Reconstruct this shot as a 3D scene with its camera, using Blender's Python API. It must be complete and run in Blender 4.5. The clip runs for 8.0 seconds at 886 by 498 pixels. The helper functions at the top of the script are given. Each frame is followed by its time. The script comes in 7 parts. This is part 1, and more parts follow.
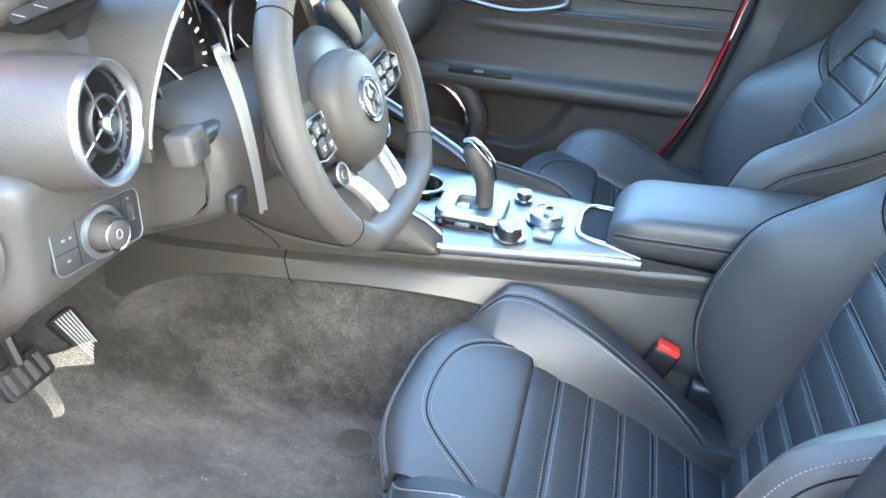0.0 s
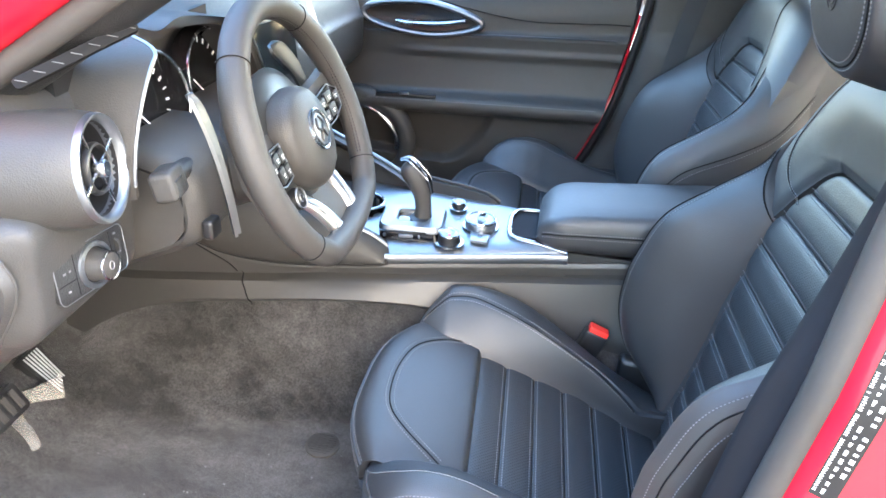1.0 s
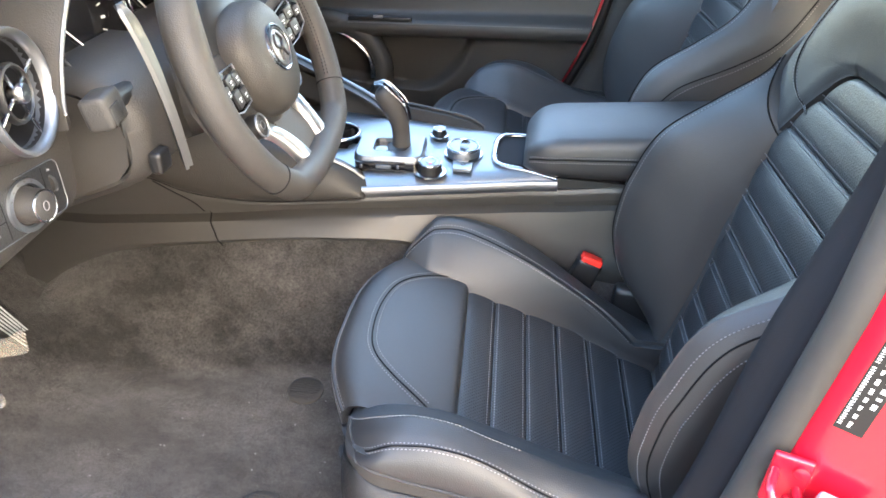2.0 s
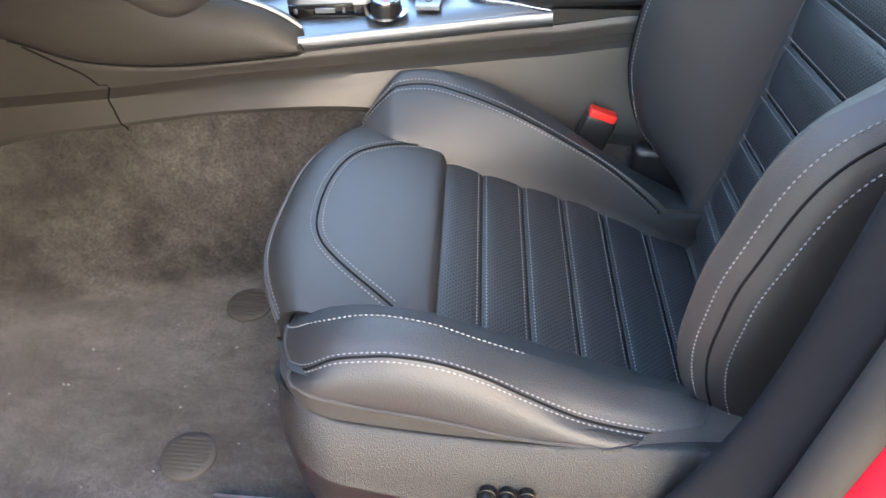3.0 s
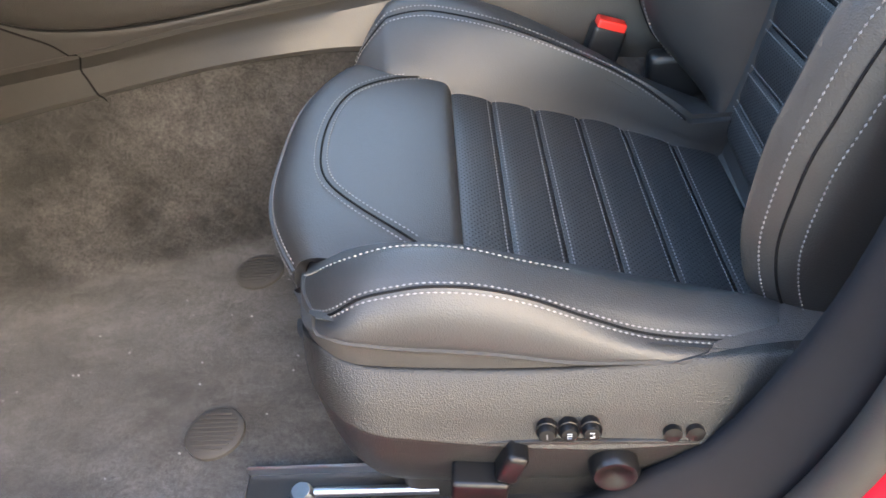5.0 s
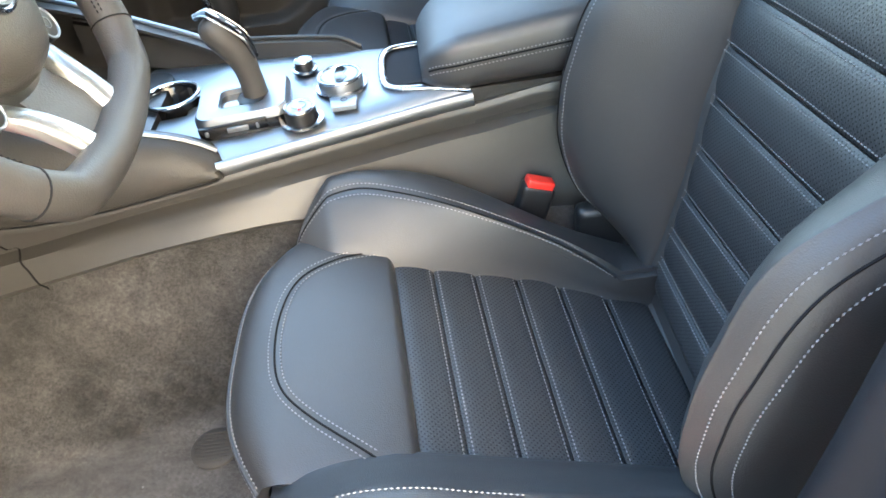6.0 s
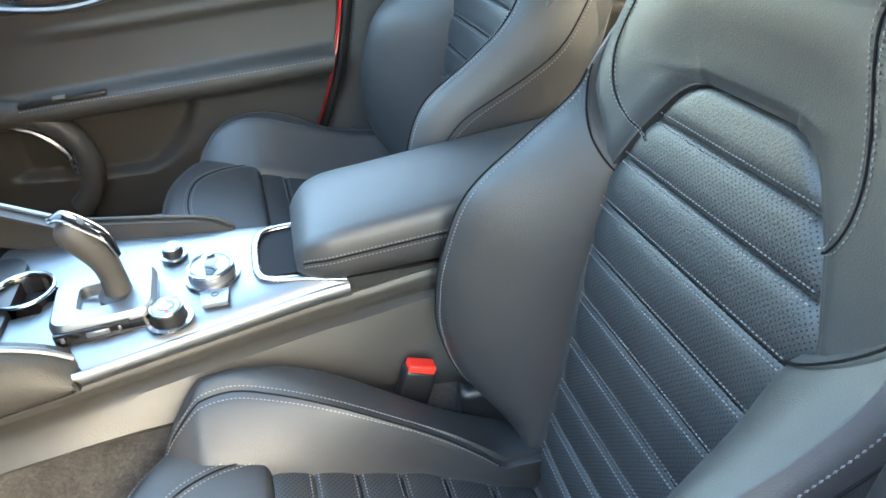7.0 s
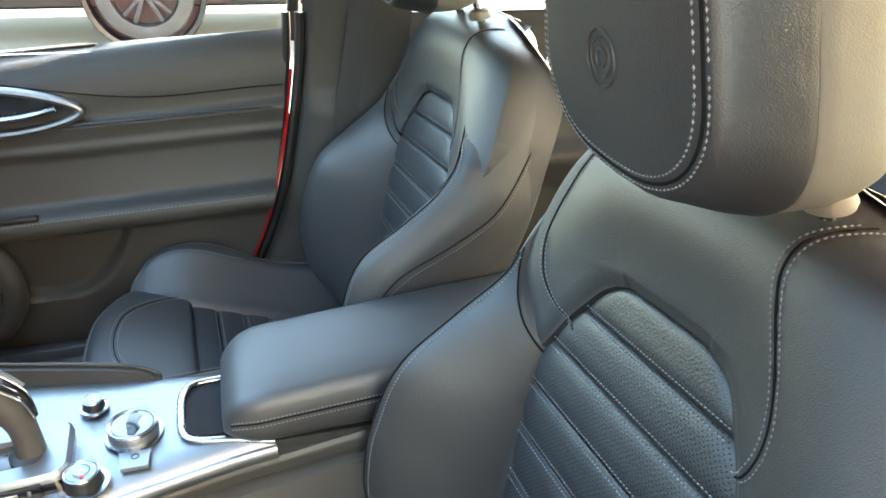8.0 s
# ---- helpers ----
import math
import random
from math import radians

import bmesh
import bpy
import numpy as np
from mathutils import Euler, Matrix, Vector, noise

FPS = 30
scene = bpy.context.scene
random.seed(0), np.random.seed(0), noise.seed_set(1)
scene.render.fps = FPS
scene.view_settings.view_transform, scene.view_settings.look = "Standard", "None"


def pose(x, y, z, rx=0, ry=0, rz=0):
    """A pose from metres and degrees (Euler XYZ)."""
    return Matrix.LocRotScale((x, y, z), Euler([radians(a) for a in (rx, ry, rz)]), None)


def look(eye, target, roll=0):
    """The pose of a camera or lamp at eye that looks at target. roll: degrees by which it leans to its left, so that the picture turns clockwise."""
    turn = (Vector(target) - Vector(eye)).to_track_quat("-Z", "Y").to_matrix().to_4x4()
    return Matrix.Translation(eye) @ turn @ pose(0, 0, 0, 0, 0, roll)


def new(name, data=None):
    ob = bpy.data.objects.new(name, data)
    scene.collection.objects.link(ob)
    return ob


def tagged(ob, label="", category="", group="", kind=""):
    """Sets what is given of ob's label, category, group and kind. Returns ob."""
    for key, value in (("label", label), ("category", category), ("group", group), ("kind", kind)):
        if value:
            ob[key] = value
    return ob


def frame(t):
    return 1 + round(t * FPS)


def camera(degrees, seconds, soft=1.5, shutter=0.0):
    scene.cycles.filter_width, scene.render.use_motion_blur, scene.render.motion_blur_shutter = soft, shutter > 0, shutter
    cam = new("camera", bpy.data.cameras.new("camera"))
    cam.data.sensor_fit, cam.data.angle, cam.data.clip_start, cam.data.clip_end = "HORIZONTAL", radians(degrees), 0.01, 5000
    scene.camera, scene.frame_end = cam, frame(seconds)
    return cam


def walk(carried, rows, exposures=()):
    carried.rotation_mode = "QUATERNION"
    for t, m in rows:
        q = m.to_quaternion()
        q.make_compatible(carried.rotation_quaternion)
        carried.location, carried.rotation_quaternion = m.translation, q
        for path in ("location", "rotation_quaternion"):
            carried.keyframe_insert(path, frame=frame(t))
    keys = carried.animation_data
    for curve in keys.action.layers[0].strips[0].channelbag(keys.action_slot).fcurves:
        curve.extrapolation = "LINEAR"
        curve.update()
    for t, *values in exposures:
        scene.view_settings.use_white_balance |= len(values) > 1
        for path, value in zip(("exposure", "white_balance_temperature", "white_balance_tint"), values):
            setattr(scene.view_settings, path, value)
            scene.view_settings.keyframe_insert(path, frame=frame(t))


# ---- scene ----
cam = camera(62.0, 8.0, soft=1.6)
PATH = [
    (0, (0.214, -1.124, 1.166), (-0.232, 0.528, 0.13), 5.2),
    (0.5, (0.213, -1.217, 1.21), (-0.13, 0.479, 0.207), 4.3),
    (1, (0.215, -1.232, 1.213), (-0.057, 0.486, 0.225), 3.5),
    (1.2, (0.214, -1.23, 1.211), (-0.041, 0.485, 0.214), 3.2),
    (2.3, (0.219, -1.122, 1.106), (0.01, 0.478, -0.075), 1.5),
    (2.5, (0.227, -1.085, 1.053), (0.015, 0.494, -0.156), 0.6),
    (3, (0.228, -0.998, 0.945), (0.023, 0.525, -0.335), -2.1),
    (3.5, (0.206, -0.974, 0.894), (0.004, 0.524, -0.416), -4.4),
    (4, (0.198, -0.982, 0.866), (-0.028, 0.509, -0.448), -6.8),
    (4.2, (0.196, -0.983, 0.867), (-0.035, 0.503, -0.452), -7.6),
    (5.3, (0.204, -0.976, 0.887), (0.008, 0.504, -0.444), -9.8),
    (5.5, (0.2, -0.96, 0.922), (0.045, 0.529, -0.403), -9.3),
    (6, (0.209, -0.902, 1.014), (0.175, 0.634, -0.267), -8.6),
    (6.5, (0.221, -0.857, 1.059), (0.346, 0.727, -0.156), -6.6),
    (7, (0.239, -0.818, 1.109), (0.539, 0.806, -0.018), -3.8),
    (7.5, (0.248, -0.802, 1.152), (0.672, 0.857, 0.12), -1.3),
    (8, (0.246, -0.792, 1.188), (0.756, 0.919, 0.286), 1.5),
]
walk(cam, [(t, look(eye, target, roll)) for t, eye, target, roll in PATH],
     exposures=[(0, 5.55, 5750, 6), (0.5, 5.5, 5900, 11), (1.2, 5.15, 6150, 13), (2.5, 4.95, 6950, 15), (4.0, 4.65, 7000, 15), (5.3, 5.0, 7100, 15), (6.2, 5.38, 7000, 8), (7, 5.5, 7050, 6), (7.5, 5.42, 7250, 5), (8, 5.1, 7500, 7)])


# ---- light: open sky, sun from behind on the far side, so the open door lies in the car's own shade ----
SUN_UP, SUN_TURN = 27.0, 63.0   # degrees over the horizon; from +y towards +x
world = bpy.data.worlds.new("sky")
world.use_nodes = True
scene.world = world
sky = world.node_tree.nodes.new("ShaderNodeTexSky")
sky.sky_type, sky.sun_disc = "NISHITA", False
sky.air_density, sky.dust_density, sky.ozone_density = 1.25, 0.8, 1.7
sky.sun_elevation, sky.sun_rotation = radians(SUN_UP), radians(SUN_TURN)
world.node_tree.links.new(sky.outputs[0], world.node_tree.nodes["Background"].inputs[0])
world.node_tree.nodes["Background"].inputs[1].default_value = 0.15
sun = new("sun", bpy.data.lights.new("sun", "SUN"))
sun.data.energy, sun.data.angle, sun.data.color = 5.0, radians(0.6), (1.0, 0.93, 0.82)
_e, _a = radians(SUN_UP), radians(SUN_TURN)
sun.matrix_world = look((math.sin(_a) * math.cos(_e) * 20, math.cos(_a) * math.cos(_e) * 20, math.sin(_e) * 20), (0, 0, 0))


# ---- materials ----
def material(name, colour, rough=0.5, metal=0.0, vary=0.12, scale=8.0, bump=0.0, bump_scale=300.0,
             kind="noise", spec=0.5, coat=0.0, rough_vary=0.08, sheen=0.0, random_amount=0.0):
    """A surface with colour variation at two scales and a fine relief."""
    m = bpy.data.materials.new(name)
    m.use_nodes = True
    nt = m.node_tree
    b = nt.nodes["Principled BSDF"]
    b.inputs["Metallic"].default_value = metal
    b.inputs["Specular IOR Level"].default_value = spec
    b.inputs["Coat Weight"].default_value = coat
    b.inputs["Coat Roughness"].default_value = 0.04
    b.inputs["Sheen Weight"].default_value = sheen
    co = nt.nodes.new("ShaderNodeTexCoord")
    big = nt.nodes.new("ShaderNodeTexNoise")
    big.inputs["Scale"].default_value, big.inputs["Detail"].default_value = scale, 6.0
    fine = nt.nodes.new("ShaderNodeTexNoise")
    fine.inputs["Scale"].default_value, fine.inputs["Detail"].default_value = scale * 18, 3.0
    for n in (big, fine):
        nt.links.new(co.outputs["Object"], n.inputs["Vector"])
    mixf = nt.nodes.new("ShaderNodeMath")
    mixf.operation = "MULTIPLY_ADD"
    mixf.inputs[1].default_value = 0.6
    half = nt.nodes.new("ShaderNodeMath")
    half.operation = "MULTIPLY"
    half.inputs[1].default_value = 0.4
    nt.links.new(fine.outputs["Fac"], half.inputs[0])
    nt.links.new(big.outputs["Fac"], mixf.inputs[0])
    nt.links.new(half.outputs[0], mixf.inputs[2])
    ramp = nt.nodes.new("ShaderNodeValToRGB")
    lo, hi = [max(0.0, c * (1 - vary)) for c in colour], [min(1.0, c * (1 + vary)) for c in colour]
    ramp.color_ramp.elements[0].position, ramp.color_ramp.elements[0].color = 0.3, (*lo, 1)
    ramp.color_ramp.elements[1].position, ramp.color_ramp.elements[1].color = 0.7, (*hi, 1)
    nt.links.new(mixf.outputs[0], ramp.inputs["Fac"])
    nt.links.new(ramp.outputs["Color"], b.inputs["Base Color"])
    rr = nt.nodes.new("ShaderNodeMapRange")
    rr.inputs["To Min"].default_value, rr.inputs["To Max"].default_value = max(0.02, rough - rough_vary), min(1, rough + rough_vary)
    nt.links.new(mixf.outputs[0], rr.inputs["Value"])
    nt.links.new(rr.outputs["Result"], b.inputs["Roughness"])
    if bump:
        if kind == "noise":
            t = nt.nodes.new("ShaderNodeTexNoise")
            t.inputs["Scale"].default_value, t.inputs["Detail"].default_value = bump_scale, 4.0
            out = t.outputs["Fac"]
        else:
            t = nt.nodes.new("ShaderNodeTexVoronoi")
            t.inputs["Scale"].default_value = bump_scale
            out = t.outputs["Distance"]
        nt.links.new(co.outputs["Object"], t.inputs["Vector"])
        bm_ = nt.nodes.new("ShaderNodeBump")
        bm_.inputs["Strength"].default_value, bm_.inputs["Distance"].default_value = bump, 0.001
        nt.links.new(out, bm_.inputs["Height"])
        nt.links.new(bm_.outputs["Normal"], b.inputs["Normal"])
    return m


def perforated(name, colour, rough, pitch=0.0044, radius=0.17, turn=45.0):
    """Leather with rows of small punched holes, laid out along the object's x and y."""
    m = material(name, colour, rough, vary=0.15, bump=0.25, bump_scale=420, kind="cells")
    nt = m.node_tree
    b = nt.nodes["Principled BSDF"]
    co = nt.nodes.new("ShaderNodeTexCoord")
    mp = nt.nodes.new("ShaderNodeMapping")
    mp.inputs["Rotation"].default_value = (0, 0, radians(turn))
    mp.inputs["Scale"].default_value = (1 / pitch,) * 3
    nt.links.new(co.outputs["UV"], mp.inputs["Vector"])
    fr = nt.nodes.new("ShaderNodeVectorMath")
    fr.operation = "FRACTION"
    nt.links.new(mp.outputs["Vector"], fr.inputs[0])
    sub = nt.nodes.new("ShaderNodeVectorMath")
    sub.operation = "SUBTRACT"
    sub.inputs[1].default_value = (0.5, 0.5, 0)
    nt.links.new(fr.outputs["Vector"], sub.inputs[0])
    flat = nt.nodes.new("ShaderNodeVectorMath")
    flat.operation = "MULTIPLY"
    flat.inputs[1].default_value = (1, 1, 0)
    nt.links.new(sub.outputs["Vector"], flat.inputs[0])
    ln = nt.nodes.new("ShaderNodeVectorMath")
    ln.operation = "LENGTH"
    nt.links.new(flat.outputs["Vector"], ln.inputs[0])
    mr = nt.nodes.new("ShaderNodeMapRange")
    mr.inputs["From Min"].default_value, mr.inputs["From Max"].default_value = radius - 0.07, radius + 0.07
    nt.links.new(ln.outputs["Value"], mr.inputs["Value"])
    mix = nt.nodes.new("ShaderNodeMix")
    mix.data_type = "RGBA"
    old = b.inputs["Base Color"].links[0].from_socket
    mix.inputs["A"].default_value = (0.013, 0.013, 0.014, 1)
    nt.links.new(mr.outputs["Result"], mix.inputs["Factor"])
    nt.links.new(old, mix.inputs["B"])
    nt.links.new(mix.outputs["Result"], b.inputs["Base Color"])
    sp = nt.nodes.new("ShaderNodeMath")
    sp.operation = "MULTIPLY"
    sp.inputs[1].default_value = 0.62
    nt.links.new(mr.outputs["Result"], sp.inputs[0])
    nt.links.new(sp.outputs[0], b.inputs["Specular IOR Level"])
    return m


LEATHER = material("black_leather", (0.0235, 0.0240, 0.0255), 0.51, spec=0.75, vary=0.12, scale=7, bump=0.22, bump_scale=820, kind="cells")
WHEEL = material("wheel_leather", (0.038, 0.0355, 0.033), 0.55, spec=0.4, vary=0.12, scale=8, bump=0.22, bump_scale=800, kind="cells")
LEATHER_P = perforated("perforated_leather", (0.0225, 0.0240, 0.0265), 0.50, pitch=0.0040, radius=0.16)
LEATHER_H = perforated("punched_leather", (0.0245, 0.0255, 0.0275), 0.48, pitch=0.0052, radius=0.09)
FABRIC = material("side_fabric", (0.035, 0.034, 0.034), 0.85, vary=0.2, scale=20, bump=0.5, bump_scale=900)
# lining is out of view; kept pale to bounce light down on the seats
HEADLINER = material("bounce_headliner_cloth", (0.40, 0.395, 0.38), 0.95, vary=0.06, scale=12, bump=0.3, bump_scale=900)
THREAD = material("grey_thread", (0.17, 0.17, 0.175), 0.7, vary=0.1, scale=60)
SEAM = material("seam_shadow_thread", (0.012, 0.012, 0.013), 0.8, spec=0.05)
PLASTIC = material("grained_black_plastic", (0.0145, 0.0145, 0.0145), 0.42, spec=0.5, vary=0.12, scale=6, bump=0.48, bump_scale=950, kind="cells")
FILM = material("clear_film", (0.40, 0.38, 0.34), 0.35, vary=0.15, scale=20, bump=0.15, bump_scale=40)
FILM.node_tree.nodes["Principled BSDF"].inputs["Alpha"].default_value = 0.35
TRIM = material("pillar_trim", (0.0135, 0.0140, 0.0165), 0.80, spec=0.12, vary=0.12, scale=6, bump=0.2, bump_scale=900)
CONSOLE = material("smooth_console_trim", (0.035, 0.0338, 0.0318), 0.42, spec=0.5, vary=0.08, scale=5, bump=0.15, bump_scale=700, kind="cells")
SOFT = material("soft_touch_dash", (0.035, 0.0330, 0.0305), 0.50, spec=0.35, vary=0.1, scale=5, bump=0.25, bump_scale=600, kind="cells")
DARK = material("matte_black_plastic", (0.0115, 0.0115, 0.012), 0.40, vary=0.15, bump=0.1, bump_scale=500)
SWITCH = material("satin_black_switch", (0.006, 0.006, 0.0065), 0.32, spec=0.3, vary=0.1, scale=20)
GLOSS = material("gloss_black", (0.008, 0.008, 0.009), 0.12, vary=0.1)
CHROME = material("satin_chrome", (0.38, 0.39, 0.41), 0.26, metal=1.0, vary=0.05, scale=20)
ALU = material("brushed_aluminium_trim", (0.26, 0.275, 0.295), 0.46, metal=1.0, vary=0.05, scale=15, bump=0.05, bump_scale=700)
PADDLE = material("brushed_paddle", (0.10, 0.105, 0.11), 0.42, metal=1.0, vary=0.05, scale=20)
SPOKE = material("satin_silver_spoke", (0.52, 0.53, 0.54), 0.36, metal=1.0, vary=0.04, scale=20)
RED = material("red_car_paint", (0.52, 0.006, 0.022), 0.28, vary=0.04, scale=3, coat=0.5, rough_vary=0.02)
REDTAB = material("red_buckle_plastic", (0.75, 0.03, 0.02), 0.4, vary=0.08)
SEAL = material("grey_rubber_seal", (0.042, 0.039, 0.036), 0.62, spec=0.3, vary=0.1, bump=0.15, bump_scale=700)
# black leatherette; warm light falling on it is painted in as this pale colour
SHELLBACK = material("smooth_lit_leatherette", (0.20, 0.195, 0.165), 0.5, vary=0.06, scale=5, bump=0.12, bump_scale=700, kind="cells")
WHITE = material("printed_white", (0.75, 0.75, 0.73), 0.5, vary=0.05)
STEEL = material("bare_steel", (0.5, 0.52, 0.55), 0.3, metal=1.0, vary=0.1)
GALV = material("painted_striker", (0.42, 0.44, 0.47), 0.35, metal=0.4, vary=0.08)
BELT = material("woven_belt", (0.022, 0.022, 0.024), 0.7, vary=0.15, scale=30, bump=0.5, bump_scale=900)


def carpet_material():
    """Short pile: fine fibres, brushed patches and a little dust."""
    m = material("charcoal_carpet", (0.034, 0.0325, 0.0318), 0.95, vary=0.30, scale=55, bump=1.0, bump_scale=1400, sheen=0.3, spec=0.1)
    nt = m.node_tree
    b = nt.nodes["Principled BSDF"]
    co = nt.nodes.new("ShaderNodeTexCoord")
    def patch(scale, stretch, lo, hi, a, z, rough=0.6):
        mp = nt.nodes.new("ShaderNodeMapping")
        mp.inputs["Scale"].default_value = stretch
        mp.inputs["Rotation"].default_value = (0, 0, 0.5)
        nt.links.new(co.outputs["Object"], mp.inputs["Vector"])
        n = nt.nodes.new("ShaderNodeTexNoise")
        n.inputs["Scale"].default_value, n.inputs["Detail"].default_value, n.inputs["Roughness"].default_value = scale, 9.0, rough
        nt.links.new(mp.outputs["Vector"], n.inputs["Vector"])
        r = nt.nodes.new("ShaderNodeMapRange")
        r.inputs["From Min"].default_value, r.inputs["From Max"].default_value = lo, hi
        r.inputs["To Min"].default_value, r.inputs["To Max"].default_value = a, z
        nt.links.new(n.outputs["Fac"], r.inputs["Value"])
        return r.outputs["Result"]
    p1 = patch(6.5, (1.0, 2.0, 1.0), 0.40, 0.62, 0.42, 1.42, 0.72)
    p2 = patch(240.0, (1.0, 1.0, 1.0), 0.34, 0.66, 0.40, 1.75, 0.8)
    both = nt.nodes.new("ShaderNodeMath")
    both.operation = "MULTIPLY"
    nt.links.new(p1, both.inputs[0])
    nt.links.new(p2, both.inputs[1])
    mul = nt.nodes.new("ShaderNodeVectorMath")
    mul.operation = "SCALE"
    old = b.inputs["Base Color"].links[0].from_socket
    nt.links.new(old, mul.inputs[0])
    nt.links.new(both.outputs[0], mul.inputs["Scale"])
    nt.links.new(mul.outputs["Vector"], b.inputs["Base Color"])
    return m


CARPET = carpet_material()


def glass_material(name, tint):
    """A thin car pane: it lets tinted light straight through and mirrors a little, more at a slant."""
    m = bpy.data.materials.new(name)
    m.use_nodes = True
    nt = m.node_tree
    nt.nodes.remove(nt.nodes["Principled BSDF"])
    clear, gloss, mix = nt.nodes.new("ShaderNodeBsdfTransparent"), nt.nodes.new("ShaderNodeBsdfGlossy"), nt.nodes.new("ShaderNodeMixShader")
    fres = nt.nodes.new("ShaderNodeFresnel")
    fres.inputs["IOR"].default_value = 1.28
    clear.inputs["Color"].default_value = (*tint, 1)
    gloss.inputs["Roughness"].default_value = 0.02
    nt.links.new(fres.outputs[0], mix.inputs[0])
    nt.links.new(clear.outputs[0], mix.inputs[1])
    nt.links.new(gloss.outputs[0], mix.inputs[2])
    nt.links.new(mix.outputs[0], nt.nodes["Material Output"].inputs["Surface"])
    return m


GLASS = glass_material("window_glass", (0.93, 0.95, 0.94))
SCREEN_GLASS = glass_material("tinted_windscreen_glass", (0.82, 0.87, 0.86))
SCREEN = material("dark_screen", (0.01, 0.012, 0.013), 0.08, vary=0.1)
ASPHALT = material("sunlit_asphalt", (0.070, 0.060, 0.046), 0.9, vary=0.25, scale=1.2, bump=0.6, bump_scale=120)
FARPAINT = material("cream_white_paint", (0.42, 0.39, 0.33), 0.3, vary=0.05, scale=1, coat=0.6)
TYRE = material("dusty_tyre_rubber", (0.045, 0.043, 0.04), 0.85, vary=0.2, bump=0.3, bump_scale=60)
DARK_WALL = material("dark_stone", (0.06, 0.058, 0.055), 0.9, vary=0.2, scale=1.5, bump=0.4, bump_scale=30)
PLASTER = material("cream_plaster", (0.72, 0.63, 0.51), 0.9, vary=0.08, scale=0.5, bump=0.3, bump_scale=40)
RIM = material("dark_alloy", (0.035, 0.035, 0.038), 0.45, metal=0.3, vary=0.15)


# ---- shape helpers ----
def V(*a):
    return Vector(a)


def lerp(a, b, t):
    return a + (b - a) * t


def smooth01(t):
    t = max(0.0, min(1.0, t))
    return t * t * (3 - 2 * t)


def curve1(table, x):
    """A smooth curve through (x, value) pairs."""
    if x <= table[0][0]:
        return table[0][1]
    if x >= table[-1][0]:
        return table[-1][1]
    for i in range(len(table) - 1):
        (x0, y0), (x1, y1) = table[i], table[i + 1]
        if x <= x1:
            def slope(k):
                if k <= 0 or k >= len(table) - 1:
                    j = min(max(k, 0), len(table) - 2) if k <= 0 else len(table) - 2
                    return (table[j + 1][1] - table[j][1]) / (table[j + 1][0] - table[j][0])
                return (table[k + 1][1] - table[k - 1][1]) / (table[k + 1][0] - table[k - 1][0])
            h = x1 - x0
            u = (x - x0) / h
            m0, m1 = slope(i) * h, slope(i + 1) * h
            return ((2 * u**3 - 3 * u**2 + 1) * y0 + (u**3 - 2 * u**2 + u) * m0
                    + (-2 * u**3 + 3 * u**2) * y1 + (u**3 - u**2) * m1)


def spline(pts, n=8, closed=False):
    """A Catmull-Rom line through a few points, n steps between two of them."""
    p = [Vector(a) for a in pts]
    if closed:
        q = [p[-1]] + p + [p[0], p[1]]
    else:
        q = [2 * p[0] - p[1]] + p + [2 * p[-1] - p[-2]]
    out = []
    for i in range(1, len(q) - 2):
        a, b, c, d = q[i - 1:i + 3]
        for k in range(n):
            u = k / n
            out.append(0.5 * (2 * b + (c - a) * u + (2 * a - 5 * b + 4 * c - d) * u * u + (3 * b - a - 3 * c + d) * u**3))
    if not closed:
        out.append(p[-1].copy())
    return out


def even(path, step):
    """Points at equal distances along a path."""
    out, carry = [path[0].copy()], 0.0
    for a, b in zip(path, path[1:]):
        d = (b - a).length
        if d < 1e-9:
            continue
        at = step - carry
        while at <= d:
            out.append(a.lerp(b, at / d))
            at += step
        carry = d - (at - step)
    return out


def grid(rows, close_u=False, close_v=False, cap=False, bm=None, uv=None):
    """A sheet through rows of points."""
    bm = bm or bmesh.new()
    vs = [[bm.verts.new(p) for p in r] for r in rows]
    nu, nv = len(rows), len(rows[0])
    lay = bm.loops.layers.uv.verify() if uv else None
    for i in range(nu if close_u else nu - 1):
        for j in range(nv if close_v else nv - 1):
            k, l = (i + 1) % nu, (j + 1) % nv
            f = bm.faces.new((vs[i][j], vs[k][j], vs[k][l], vs[i][l]))
            if uv:
                for loop, (a, b) in zip(f.loops, ((i, j), (k, j), (k, l), (i, l))):
                    loop[lay].uv = uv[a][b]
    if cap and close_v:
        bm.faces.new(vs[0][::-1])
        bm.faces.new(vs[-1])
    return bm


def thick(rows, t, away=None, **kw):
    """A sheet with thickness t behind it and closed edges; the back lies on the side of away."""
    nu, nv = len(rows), len(rows[0])
    nor, lean = [], 0.0
    for i in range(nu):
        r = []
        for j in range(nv):
            du = Vector(rows[min(i + 1, nu - 1)][j]) - Vector(rows[max(i - 1, 0)][j])
            dv = Vector(rows[i][min(j + 1, nv - 1)]) - Vector(rows[i][max(j - 1, 0)])
            n = du.cross(dv)
            n = n.normalized() if n.length > 1e-12 else V(0, 0, 1)
            lean += n.dot(Vector(away)) if away else -1.0
            r.append(n)
        nor.append(r)
    k = t if lean > 0 else -t
    back = [[Vector(rows[i][j]) + nor[i][j] * k for j in range(nv)] for i in range(nu)]
    rings = [list(map(Vector, a)) + b[::-1] for a, b in zip(rows, back)]
    return grid(rings, close_v=True, cap=True, **kw)


